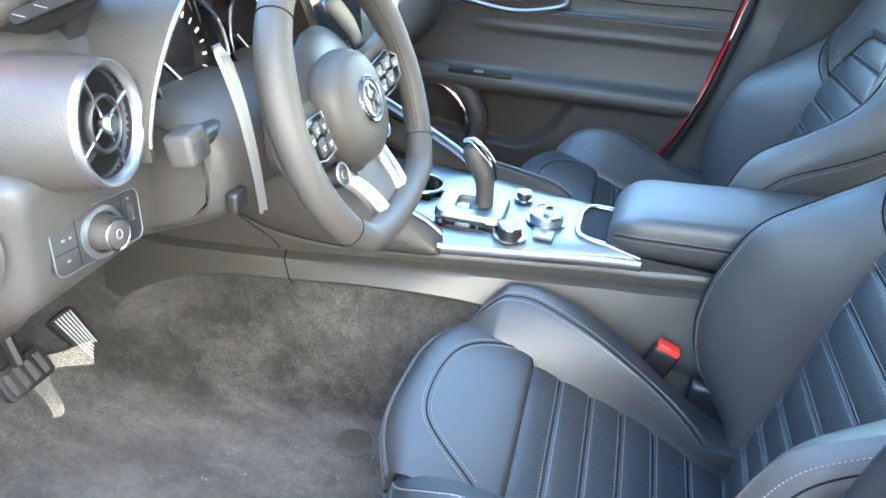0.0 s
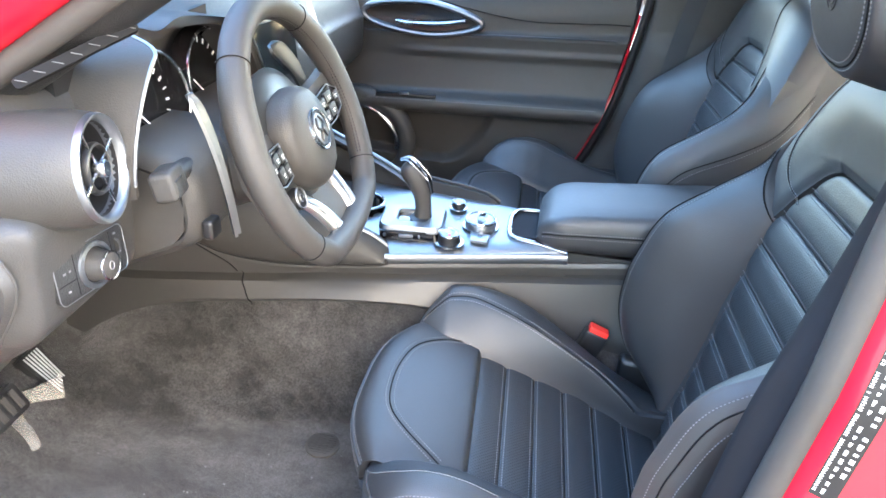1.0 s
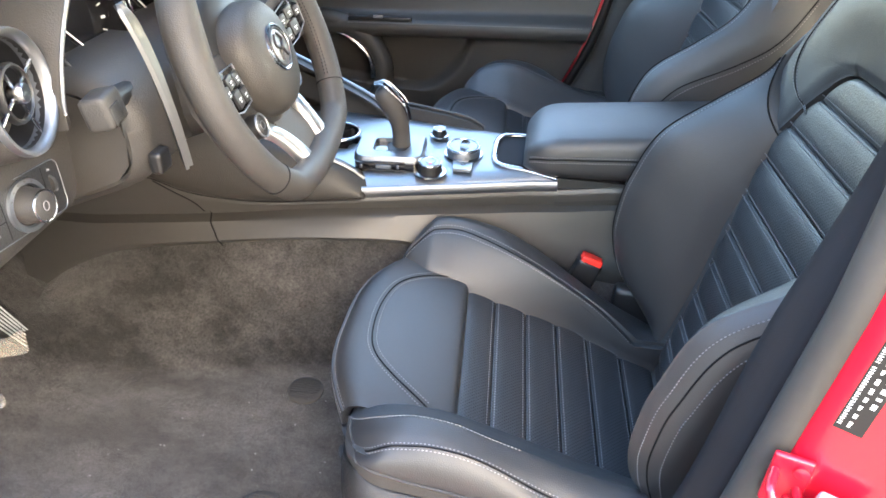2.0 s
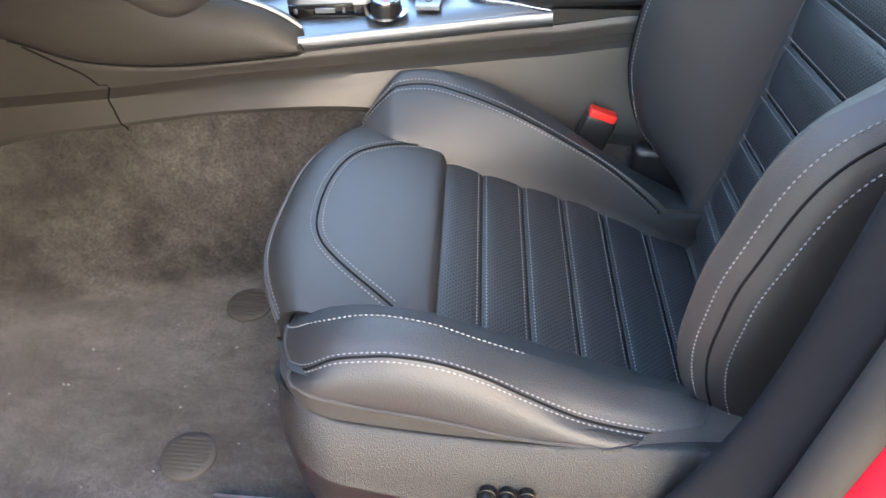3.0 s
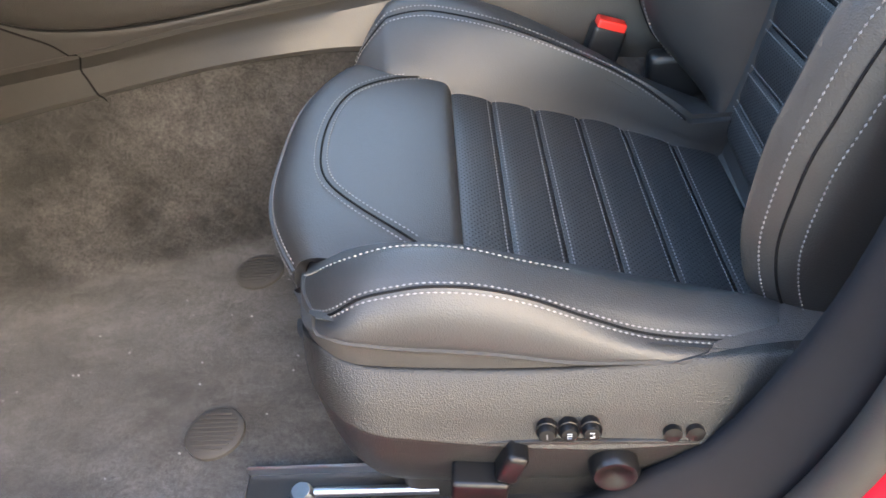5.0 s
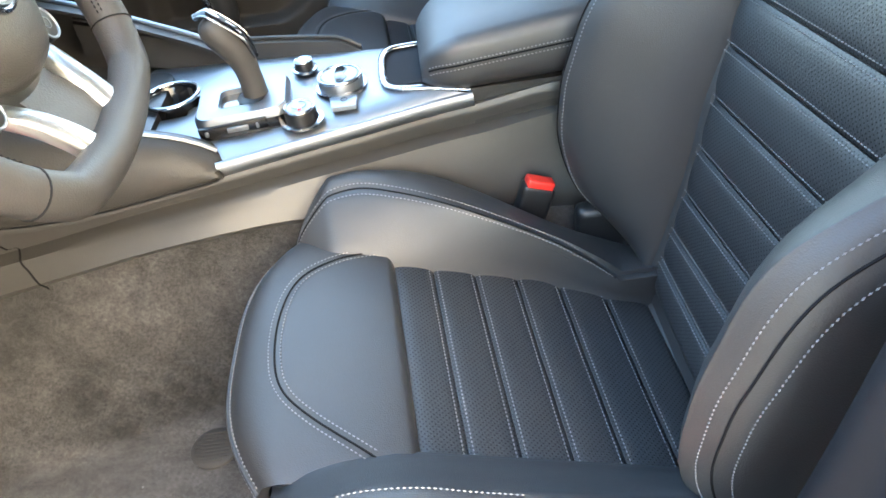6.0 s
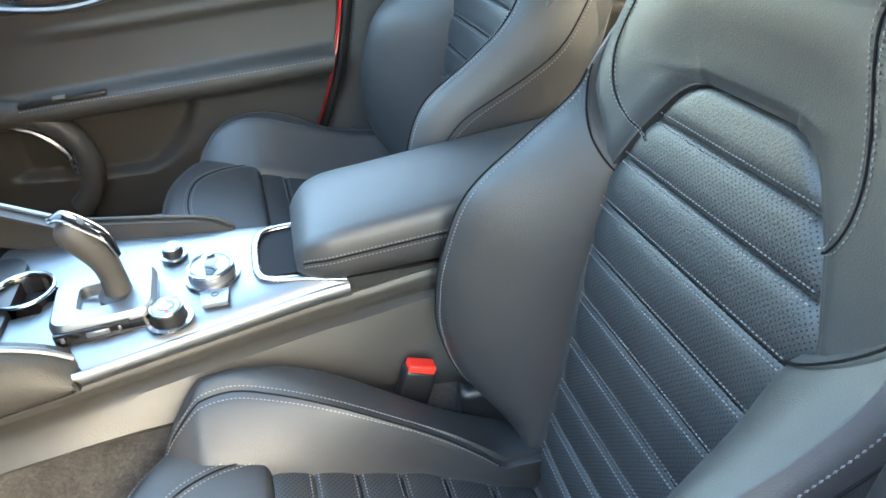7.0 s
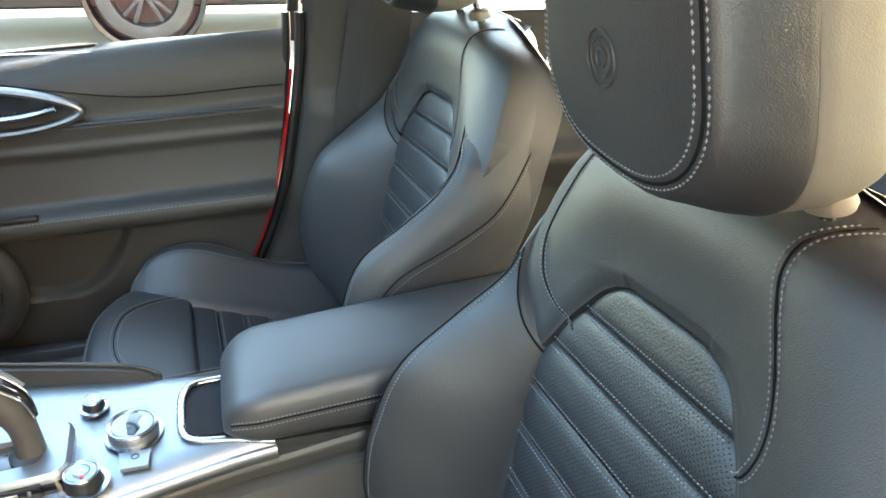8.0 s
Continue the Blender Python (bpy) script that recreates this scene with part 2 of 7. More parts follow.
def frames(path, closed=False):
    """Side and up vectors along a path, turning as little as may be."""
    n = len(path)
    tang = []
    for i in range(n):
        a = path[(i - 1) % n] if closed or i else path[i]
        b = path[(i + 1) % n] if closed or i < n - 1 else path[i]
        tang.append((b - a).normalized())
    t = tang[0]
    up = V(0, 0, 1) if abs(t.z) < 0.9 else V(1, 0, 0)
    s = t.cross(up).normalized()
    out = []
    for i in range(n):
        s = (s - tang[i] * s.dot(tang[i])).normalized()
        out.append((s, tang[i].cross(s).normalized()))
    return out


def tube(path, r, sides=8, closed=False, r2=None, bm=None, up=None):
    """A round or oval bar along a path. r may be a function of 0..1."""
    fr = frames(path, closed)
    rings = []
    for i, p in enumerate(path):
        s, u = fr[i]
        if up is not None:
            t = s.cross(u)
            s = up.cross(t).normalized() if up.cross(t).length > 1e-6 else s
            u = t.cross(s).normalized()
        k = i / max(1, len(path) - 1)
        ra = r(k) if callable(r) else r
        rb = (r2(k) if callable(r2) else r2) if r2 is not None else ra
        rings.append([p + s * (ra * math.cos(2 * math.pi * a / sides)) + u * (rb * math.sin(2 * math.pi * a / sides)) for a in range(sides)])
    return grid(rings, close_u=closed, close_v=True, cap=not closed, bm=bm)


def stitches(paths, pitch=0.0047, length=0.0038, r=0.00095):
    """Rows of separate thread stitches along paths."""
    bm = bmesh.new()
    for path in paths:
        pts = even(path, pitch)
        for a, b in zip(pts, pts[1:]):
            d = (b - a).normalized()
            s = d.cross(V(0, 0, 1))
            s = s.normalized() if s.length > 1e-4 else V(1, 0, 0)
            u = d.cross(s)
            c, hl = (a + b) / 2, length / 2
            e0, e1 = bm.verts.new(c - d * hl), bm.verts.new(c + d * hl)
            ring = [bm.verts.new(c + s * (r * x) + u * (r * y)) for x, y in ((1, 0), (0, 1), (-1, 0), (0, -1))]
            for i in range(4):
                j = (i + 1) % 4
                bm.faces.new((e0, ring[j], ring[i]))
                bm.faces.new((e1, ring[i], ring[j]))
    return bm


def block(size, bevel=0.004, seg=2, m=None, bm=None):
    """A box with rounded edges."""
    b = bmesh.new()
    bmesh.ops.create_cube(b, size=1.0)
    bmesh.ops.scale(b, vec=size, verts=b.verts)
    if bevel:
        bmesh.ops.bevel(b, geom=b.edges[:], offset=min(bevel, 0.45 * min(size)), segments=seg, affect="EDGES", profile=0.6)
    if m is not None:
        bmesh.ops.transform(b, matrix=m, verts=b.verts)
    if bm is None:
        return b
    me = bpy.data.meshes.new("t")
    b.to_mesh(me)
    b.free()
    bm.from_mesh(me)
    bpy.data.meshes.remove(me)
    return bm


def lathe(profile, seg=40, m=None, cap=True):
    """A turned form about z from (radius, height) pairs."""
    rows = [[V(r * math.cos(2 * math.pi * k / seg), r * math.sin(2 * math.pi * k / seg), z) for k in range(seg)] for r, z in profile]
    bm = grid(rows, close_v=True, cap=cap)
    if m is not None:
        bmesh.ops.transform(bm, matrix=m, verts=bm.verts)
    return bm


def prism(outline, depth, bevel=0.0, m=None, seg=2):
    """A plate from an outline in x and y, depth thick downwards from z = 0."""
    bm = bmesh.new()
    f = bm.faces.new([bm.verts.new((x, y, 0)) for x, y in outline])
    if f.normal.z < 0:
        f.normal_flip()
    top = f
    ext = bmesh.ops.extrude_face_region(bm, geom=[f])
    vs = [e for e in ext["geom"] if isinstance(e, bmesh.types.BMVert)]
    bmesh.ops.translate(bm, verts=vs, vec=(0, 0, -depth))
    bmesh.ops.recalc_face_normals(bm, faces=bm.faces)
    if bevel:
        edges = [e for e in bm.edges if abs(e.verts[0].co.z) < 1e-7 and abs(e.verts[1].co.z) < 1e-7]
        bmesh.ops.bevel(bm, geom=edges, offset=bevel, segments=seg, affect="EDGES", profile=0.6)
    if m is not None:
        bmesh.ops.transform(bm, matrix=m, verts=bm.verts)
    return bm


def rounded(w, h, r, n=5):
    """The outline of a rectangle with rounded corners."""
    out = []
    for cx, cy, a0 in ((w / 2 - r, h / 2 - r, 0), (-w / 2 + r, h / 2 - r, 90), (-w / 2 + r, -h / 2 + r, 180), (w / 2 - r, -h / 2 + r, 270)):
        for k in range(n + 1):
            a = radians(a0 + 90 * k / n)
            out.append((cx + r * math.cos(a), cy + r * math.sin(a)))
    return out


def mesh_of(name, bm, mat, sharp=38.0):
    bmesh.ops.recalc_face_normals(bm, faces=bm.faces)
    me = bpy.data.meshes.new(name)
    bm.to_mesh(me)
    bm.free()
    me.materials.append(mat)
    me.polygons.foreach_set("use_smooth", [True] * len(me.polygons))
    me.set_sharp_from_angle(angle=radians(sharp))
    return me


def part(name, bm, mat, parent, label="", sharp=38.0):
    """One mesh, given in the world's metres, as a part of a thing or of another part."""
    root = parent
    while root.parent:
        root = root.parent
    bmesh.ops.translate(bm, verts=bm.verts, vec=-root.location)
    ob = new(name, mesh_of(name, bm, mat, sharp))
    ob.parent = parent
    if parent is not None:
        ob.matrix_parent_inverse = Matrix.Identity(4)
    if label:
        ob["label"] = label
    return ob


def thing(name, label, category, group="", kind="", at=(0, 0, 0)):
    ob = new(name)
    ob.empty_display_size = 0.05
    ob.location = at
    return tagged(ob, label, category, group, kind)


def solid(name, bm, mat, label, category, group="", kind="", sharp=38.0):
    ob = new(name, mesh_of(name, bm, mat, sharp))
    return tagged(ob, label, category, group, kind)


def axis_frame(origin, z, x=None):
    """A matrix whose z points along z."""
    z = Vector(z).normalized()
    x = Vector(x or (0, 1, 0))
    x = (x - z * x.dot(z)).normalized()
    y = z.cross(x)
    m = Matrix((x, y, z)).transposed().to_4x4()
    m.translation = Vector(origin)
    return m
# ---- ground and shell of the car ----
def ground():
    rows = [[V(x, y, 0.0) for y in (-900, -40, -6, 0, 3, 8, 40, 900)] for x in (-900, -40, -6, 0, 3, 8, 40, 900)]
    solid("ground", grid(rows), ASPHALT, "sunlit pale asphalt lot", "ground", kind="structure")


ground()
# unseen walls added behind camera: pale plaster throws warm light, dark stone blocks it
solid("bounce_wall", block((20.0, 0.3, 9.0), 0.02, 1, pose(10.4, -7.4, 6.7)), PLASTER, "unseen cream plaster wall added to throw warm light into the cabin", "wall", kind="structure")
solid("bounce_wall_foot", block((20.0, 0.5, 2.2), 0.02, 1, pose(10.4, -7.4, 1.1)), DARK_WALL, "unseen dark stone base added to cut the low light", "wall", kind="structure")
solid("shade_wall", block((12.0, 0.3, 7.0), 0.02, 1, pose(-7.0, -5.0, 3.5, 0, 0, -10)), DARK_WALL, "unseen dark stone wall added to block light from ahead", "wall", kind="structure")
FLANK_Y = [(-0.95, 0.26), (-0.58, 0.240), (-0.30, 0.212), (-0.10, 0.185), (0.05, 0.150), (0.20, 0.122), (0.35, 0.104), (1.9, 0.10)]
PANEL_LOW = [(-0.62, 0.345), (-0.54, 0.405), (-0.445, 0.445), (-0.29, 0.467), (-0.141, 0.481), (-0.02, 0.476), (0.10, 0.45), (0.22, 0.42), (0.5, 0.38)]


def floor():
    """Carpet with the toe board and the tunnel flank."""
    rows = []
    for i in range(76):
        x = lerp(-0.95, 1.9, i / 75)
        toe = 0.62 * max(0.0, -0.50 - x) * smooth01((-0.48 - x) / 0.15)
        spread = 0.05 * smooth01((-0.05 - x) / 0.45)
        fy, top = curve1(FLANK_Y, x), curve1(PANEL_LOW, x)
        half = [(-0.72, 0.30), (-0.685, 0.292), (-0.60, 0.288), (-0.45, 0.288), (-fy - 0.125 - spread, 0.290), (-fy - 0.085 - spread, 0.300),
                (-fy - 0.045 - spread * 0.7, 0.345), (-fy - 0.018 - spread * 0.3, lerp(0.345, top, 0.62)), (-fy + 0.008, top + 0.012), (-fy + 0.06, top + 0.03)]
        line = spline([(x, y, max(z, 0.288 + toe) if z > 0.31 else z + toe) for y, z in half], 4)
        line += [V(p.x, -p.y, p.z) for p in line[::-1]]
        rows.append(line)
    solid("floor", thick(rows, 0.02, (0, 0, -1)), CARPET, "charcoal carpet on the car floor, brushed and dusty", "carpet", kind="structure", sharp=60)


floor()
solid("underbody", block((2.9, 1.36, 0.16), 0.03, 2, pose(0.45, 0, 0.185)), DARK, "dark underside of the car", "car body", kind="structure")


# ---- driver's door opening: B-pillar ----
PILLAR_IN = [(0.30, 0.215), (0.321, 0.245), (0.387, 0.318), (0.416, 0.338), (0.48, 0.364), (0.55, 0.384), (0.63, 0.397), (0.80, 0.418), (0.92, 0.446), (1.0, 0.464), (1.34, 0.53)]
PILLAR_SEAL = [(0.30, 0.33), (0.40, 0.375), (0.453, 0.390), (0.505, 0.399), (0.59, 0.409), (0.72, 0.423), (0.81, 0.434), (0.92, 0.444), (1.0, 0.453), (1.34, 0.515)]
PILLAR_RED = [(0.30, 0.36), (0.44, 0.399), (0.49, 0.409), (0.534, 0.415), (0.66, 0.431), (0.77, 0.442), (0.89, 0.454), (1.0, 0.467), (1.34, 0.53)]


def b_pillar():
    trim, seal, body, lip = [], [], [], []
    for i in range(45):
        z = lerp(0.30, 1.34, i / 44)
        xi, xd, xr = curve1(PILLAR_IN, z), curve1(PILLAR_SEAL, z), curve1(PILLAR_RED, z)
        tumble = 0.12 * max(0.0, z - 0.85)
        line = spline([(xi + 0.11, -0.645 + tumble, z), (xi + 0.045, -0.655 + tumble, z), (xi + 0.008, -0.666 + tumble, z), (xi, -0.682 + tumble, z), (lerp(xi, xd, 0.5) + 0.004, -0.698 + tumble, z), (xd + 0.006, -0.708 + tumble, z), (xd + 0.03, -0.708 + tumble, z)], 4)
        trim.append(line)
        seal.append(V(lerp(xd, xr, 0.5) + 0.0075, -0.7225 + tumble, z))
        body.append(spline([(xr + 0.07, -0.715 + tumble, z), (xr + 0.012, -0.727 + tumble, z), (xr + 0.005, -0.738 + tumble, z), (xr + 0.020, -0.752 + tumble, z), (xr + 0.062, -0.764 + tumble, z),
                            (xr + 0.074, -0.772 + tumble, z), (xr + 0.082, -0.790 + tumble, z), (xr + 0.12, -0.805 + tumble, z), (xr + 0.22, -0.80 + tumble, z)], 4))
        lip.append(V(xr + 0.003, -0.736 + tumble, z))
    pil = thing("pillar_driver", "red door pillar with dark trim and grey rubber seal", "door pillar", kind="structure", at=(0.45, -0.70, 0.30))
    part("pillar_trim", thick(trim, 0.004, (1, 0.6, 0)), TRIM, pil, "dark fine-grained pillar trim", sharp=60)
    part("door_seal", tube(seal, 0.0165, 12, r2=0.0165), SEAL, pil, "grey rubber door seal", sharp=80)
    panel = part("pillar_panel", thick(body, 0.006, (1, 0.6, 0)), RED, pil, "glossy red painted door pillar", sharp=60)
    # printed label on the painted face
    def face(z, u, off):
        xr = curve1(PILLAR_RED, z)
        t = 0.12 * max(0.0, z - 0.85)
        a, b = V(xr + 0.013, -0.7455 + t, z), V(xr + 0.036, -0.7575 + t, z)
        return a.lerp(b, u) + V(-0.46, -0.89, 0).normalized() * (off + 0.0012)
    lab = [[face(lerp(0.755, 0.945, i / 16), u, 0.0018) for u in (0.12, 0.5, 0.9)] for i in range(17)]
    label = part("sticker", thick(lab, 0.0008, (1, 1, 0)), DARK, panel, "black printed information label with bars")
    rnd = random.Random(4)
    bars = bmesh.new()
    for col, (u0, u1) in enumerate(((0.17, 0.28), (0.42, 0.52), (0.66, 0.80))):
        z = 0.760
        while z < 0.938:
            l = rnd.uniform(0.002, 0.006) if col else rnd.uniform(0.0008, 0.0022)
            if rnd.random() < 0.85:
                quad = [face(z, u0, 0.0024), face(z, u1 - rnd.random() * 0.05, 0.0024), face(min(z + l, 0.940), u1, 0.0024), face(min(z + l, 0.940), u0, 0.0024)]
                bars.faces.new([bars.verts.new(p) for p in quad])
            z += l + (0.0040 if col else 0.0012)
    part("print", bars, WHITE, label, "white printed bars")
    # red striker loop on the pillar
    c = V(0.440, -0.750, 0.690)
    st = part("striker_plate", block((0.030, 0.006, 0.055), 0.0028, 3, axis_frame(c, (0, 0, 1), (0.96, -0.27, 0)) @ pose(0, 0, 0)), RED, pil, "red painted striker plate with two bolts")
    part("striker_loop", tube(spline([c + V(-0.012, -0.002, 0.012), c + V(-0.020, -0.022, 0.012), c + V(-0.012, -0.028, 0.0), c + V(0.004, -0.024, -0.004), c + V(0.008, -0.004, -0.004)], 6), 0.004, 10), RED, st)
    for dz in (0.017, -0.017):
        part("bolt", lathe([(0.0, 0), (0.006, 0), (0.006, 0.003), (0.003, 0.004), (0.0, 0.004)], 16, axis_frame(c + V(0.006, -0.005, dz), (-0.27, -0.96, 0))), RED, st)


b_pillar()


def open_door():
    """The driver's door stands wide open ahead of the camera's place."""
    d = thing("door_driver", "wide open driver's door with black panel and red skin", "car door", kind="structure", at=(-0.60, -0.79, 0.30))
    a = radians(54)
    along, out = V(math.cos(a), -math.sin(a), 0), V(-math.sin(a), -math.cos(a), 0)
    at_ = lambda u, v, z: V(-0.60, -0.79, 0) + along * u + out * v + V(0, 0, z)
    inner = [[at_(u, 0.012 * math.cos((z - 0.3) * 12), z) for u in (0.0, 0.3, 0.6, 0.9, 1.0)] for z in [lerp(0.30, 0.90, k / 20) for k in range(21)]]
    part("door_panel", thick(inner, 0.03, tuple(out)), SOFT, d)
    skin = [[at_(u, 0.11 - 0.05 * max(0.0, z - 0.7), z) for u in (0.0, 0.3, 0.6, 0.9, 1.0)] for z in (0.28, 0.5, 0.7, 0.9)]
    part("door_skin", thick(skin, 0.008, tuple(-out)), RED, d, "red painted outer door skin")
    part("window_frame", tube(spline([at_(0.02, 0.05, 0.90), at_(0.40, 0.07, 1.15), at_(0.75, 0.10, 1.30), at_(0.97, 0.09, 1.30), at_(1.0, 0.05, 0.90)], 8), 0.018, 8), DARK, d)


open_door()


def rear_door_latch():
    """Bare metal check bracket below the striker."""
    t = thing("door_hinge_bracket", "bare pale metal hinge bracket bolted to the red pillar", "hinge", at=(0.460, -0.775, 0.655))
    part("bracket_plate", block((0.040, 0.008, 0.060), 0.006, 3, pose(0.470, -0.774, 0.672, 0, 12, -14)), GALV, t)
    part("bracket_loop", tube(spline([(0.462, -0.776, 0.692), (0.440, -0.786, 0.694), (0.430, -0.794, 0.684), (0.432, -0.800, 0.664), (0.446, -0.798, 0.648)], 6), 0.0055, 10), GALV, t)
    part("bracket_bolt", lathe([(0.0, 0), (0.007, 0), (0.006, 0.004), (0.0, 0.005)], 18, axis_frame((0.474, -0.779, 0.672), (-0.25, -0.97, 0))), STEEL, t)


rear_door_latch()


# ---- windscreen pillar on the driver's side ----
def a_pillar():
    inner, red = [], []
    seal = []
    for i in range(40):
        k = i / 39
        x = lerp(-0.52, 0.26, k)
        z = 0.820 + 0.66 * (x + 0.52) - 0.10 * max(0.0, x) ** 1.2
        tum = 0.10 * (z - 0.95)
        inner.append(spline([(x - 0.045, -0.570 + tum, z + 0.006), (x - 0.015, -0.592 + tum, z + 0.001), (x + 0.004, -0.612 + tum, z + 0.002), (x + 0.006, -0.632 + tum, z + 0.010), (x - 0.002, -0.648 + tum, z + 0.020)], 4))
        seal.append(V(x - 0.003, -0.654 + tum, z + 0.030))
        red.append(spline([(x - 0.008, -0.655 + tum, z + 0.040), (x - 0.012, -0.672 + tum, z + 0.045), (x - 0.022, -0.69 + tum, z + 0.060), (x - 0.06, -0.715 + tum, z + 0.10), (x - 0.10, -0.705 + tum, z + 0.14), (x - 0.12, -0.66 + tum, z + 0.16)], 4))
    pil = thing("pillar_windscreen", "grey windscreen pillar trim with a slim defroster outlet", "windscreen pillar", kind="structure", at=(-0.40, -0.66, 0.90))
    part("pillar_trim", thick(inner, 0.006, (-0.5, 0.3, 0.8)), PLASTIC, pil, sharp=60)
    part("door_seal", tube(seal, 0.0125, 12), SEAL, pil, "grey rubber door seal", sharp=80)
    part("pillar_panel", thick(red, 0.006, (-0.5, 0.5, 0.3)), RED, pil, "glossy red painted pillar", sharp=60)
    # slim outlet along its foot
    a, b = V(-0.273, -0.640, 0.989), V(-0.172, -0.640, 1.051)
    d = (b - a).normalized()
    m = Matrix.Translation((a + b) / 2) @ axis_frame((0, 0, 0), (0.42, -0.62, 0.30), d).to_4x4()
    L = (b - a).length
    part("outlet_frame", prism(rounded(L, 0.0105, 0.004), 0.014, 0.001, m @ pose(0, 0, 0.004)), SEAM, pil, "black slotted side window outlet")
    for k in range(7):
        part("outlet_vane", block((0.0007, 0.010, 0.0010), 0.0003, 1, m @ pose(lerp(-L * 0.44, L * 0.44, k / 6), 0, 0.0046, 0, 0, 52)), ALU, pil)


a_pillar()


# ---- roof, glass and the closed sides that shade the cabin ----
def shell():
    rows = []
    for i in range(14):
        x = lerp(0.08, 1.86, i / 13)
        rows.append([V(x, y, 1.385 - 0.05 * (abs(y) / 0.6) ** 3 - 0.05 * ((x - 0.85) / 0.8) ** 2) for y in [lerp(-0.64, 0.66, j / 12) for j in range(13)]])
    solid("ceiling", thick(rows, 0.04, (0, 0, 1)), HEADLINER, "unseen headliner, made pale to bounce light onto the seats", "ceiling", kind="structure")
    for nm, sgn in (("roof_rail_driver", -1), ("roof_rail_passenger", 1)):
        path = spline([(0.24, sgn * 0.615, 1.315), (0.6, sgn * 0.615, 1.345), (1.1, sgn * 0.61, 1.335), (1.6, sgn * 0.60, 1.25)], 8)
        solid(nm, tube(path, 0.035, 10), RED, "red painted roof rail", "roof rail", kind="structure")
    wind = [[V(lerp(-0.80, 0.22, i / 10), y, lerp(0.93, 1.335, (i / 10) ** 0.9)) for y in [lerp(-0.62, 0.62, j / 8) for j in range(9)]] for i in range(11)]
    solid("windscreen", thick(wind, 0.004, (0, 0, 1)), SCREEN_GLASS, "clear windscreen glass", "window", kind="structure")
    path = spline([(-0.52, 0.665, 0.86), (-0.14, 0.655, 1.10), (0.24, 0.615, 1.315)], 10)
    solid("pillar_passenger_front", tube(path, 0.035, 10), PLASTIC, "dark windscreen pillar beside the passenger", "windscreen pillar", kind="structure")
    solid("wall_rear", thick([[V(1.62 + 0.22 * (0.9 - z), y, z) for y in (-0.66, -0.3, 0, 0.3, 0.66)] for z in (0.26, 0.5, 0.9)], 0.03, (1, 0, 0)), SOFT, "dark trim closing the cabin behind the rear seat", "wall", kind="structure")
    rw = [[V(lerp(1.86, 2.10, i / 6), y, lerp(1.31, 0.93, i / 6)) for y in (-0.55, 0, 0.55)] for i in range(7)]
    solid("rear_window", thick(rw, 0.004, (0, 0, 1)), GLASS, "clear rear window glass", "window", kind="structure")
    solid("shelf_rear", block((0.50, 1.2, 0.03), 0.01, 2, pose(1.86, 0, 0.91)), FABRIC, "dark rear shelf", "shelf", kind="structure")
    solid("bonnet", thick([[V(x, y, 0.90 - 0.16 * ((-0.7 - x) / 1.1) ** 2 - 0.06 * (abs(y) / 0.75) ** 3) for y in [lerp(-0.76, 0.76, j / 8) for j in range(9)]] for x in (-0.76, -1.0, -1.3, -1.6, -1.8)], 0.03, (0, 0, -1)), RED, "red painted bonnet", "car body", kind="structure")
    solid("bulkhead", thick([[V(-0.93 + 0.0 * z, y, z) for y in (-0.74, 0, 0.74)] for z in (0.27, 0.6, 0.93)], 0.03, (-1, 0, 0)), DARK, "dark bulkhead behind the dashboard", "wall", kind="structure")
    solid("fender", thick([[V(x, -0.755 - 0.02 * math.sin(3 * (z - 0.3)), z) for z in (0.28, 0.45, 0.65, 0.80, 0.85)] for x in (-1.8, -1.4, -1.0, -0.78, -0.56)], 0.02, (0, 1, 0)), RED, "red painted front wing", "car body", kind="structure")
    solid("fender_passenger", thick([[V(x, 0.755 + 0.02 * math.sin(3 * (z - 0.3)), z) for z in (0.28, 0.45, 0.65, 0.80, 0.85)] for x in (-1.8, -1.4, -1.0, -0.78, -0.70)], 0.02, (0, -1, 0)), RED, "red painted front wing", "car body", kind="structure")
    solid("sill_driver", block((1.25, 0.06, 0.07), 0.02, 3, pose(-0.12, -0.735, 0.30)), RED, "red painted door sill", "door sill", kind="structure")
    solid("sill_passenger", block((1.1, 0.030, 0.030), 0.004, 2, pose(-0.10, 0.630, 0.297, 0, -0.6, 0)), ALU, "satin metal scuff plate along the passenger sill", "door sill", kind="structure")
    solid("door_rear_driver", thick([[V(x, -0.69 + 0.10 * max(0, z - 0.88), z) for z in (0.28, 0.5, 0.7, 0.90)] for x in (0.60, 0.9, 1.2, 1.6)], 0.06, (0, -1, 0)), SOFT, "closed dark-trimmed rear door", "car door", kind="structure")
    solid("window_rear_driver", thick([[V(x, -0.665 + 0.12 * (z - 0.90), z) for z in (0.90, 1.1, 1.32)] for x in (0.62, 0.9, 1.2, 1.45)], 0.004, (0, -1, 0)), GLASS, "clear side window", "window", kind="structure")


shell()
# ---- front seats ----
RIB_SKEW = 0.065   # the seams across the cushion run back towards the door


def insert_level(x):
    return 0.449 - 0.329 * (x - 0.135)


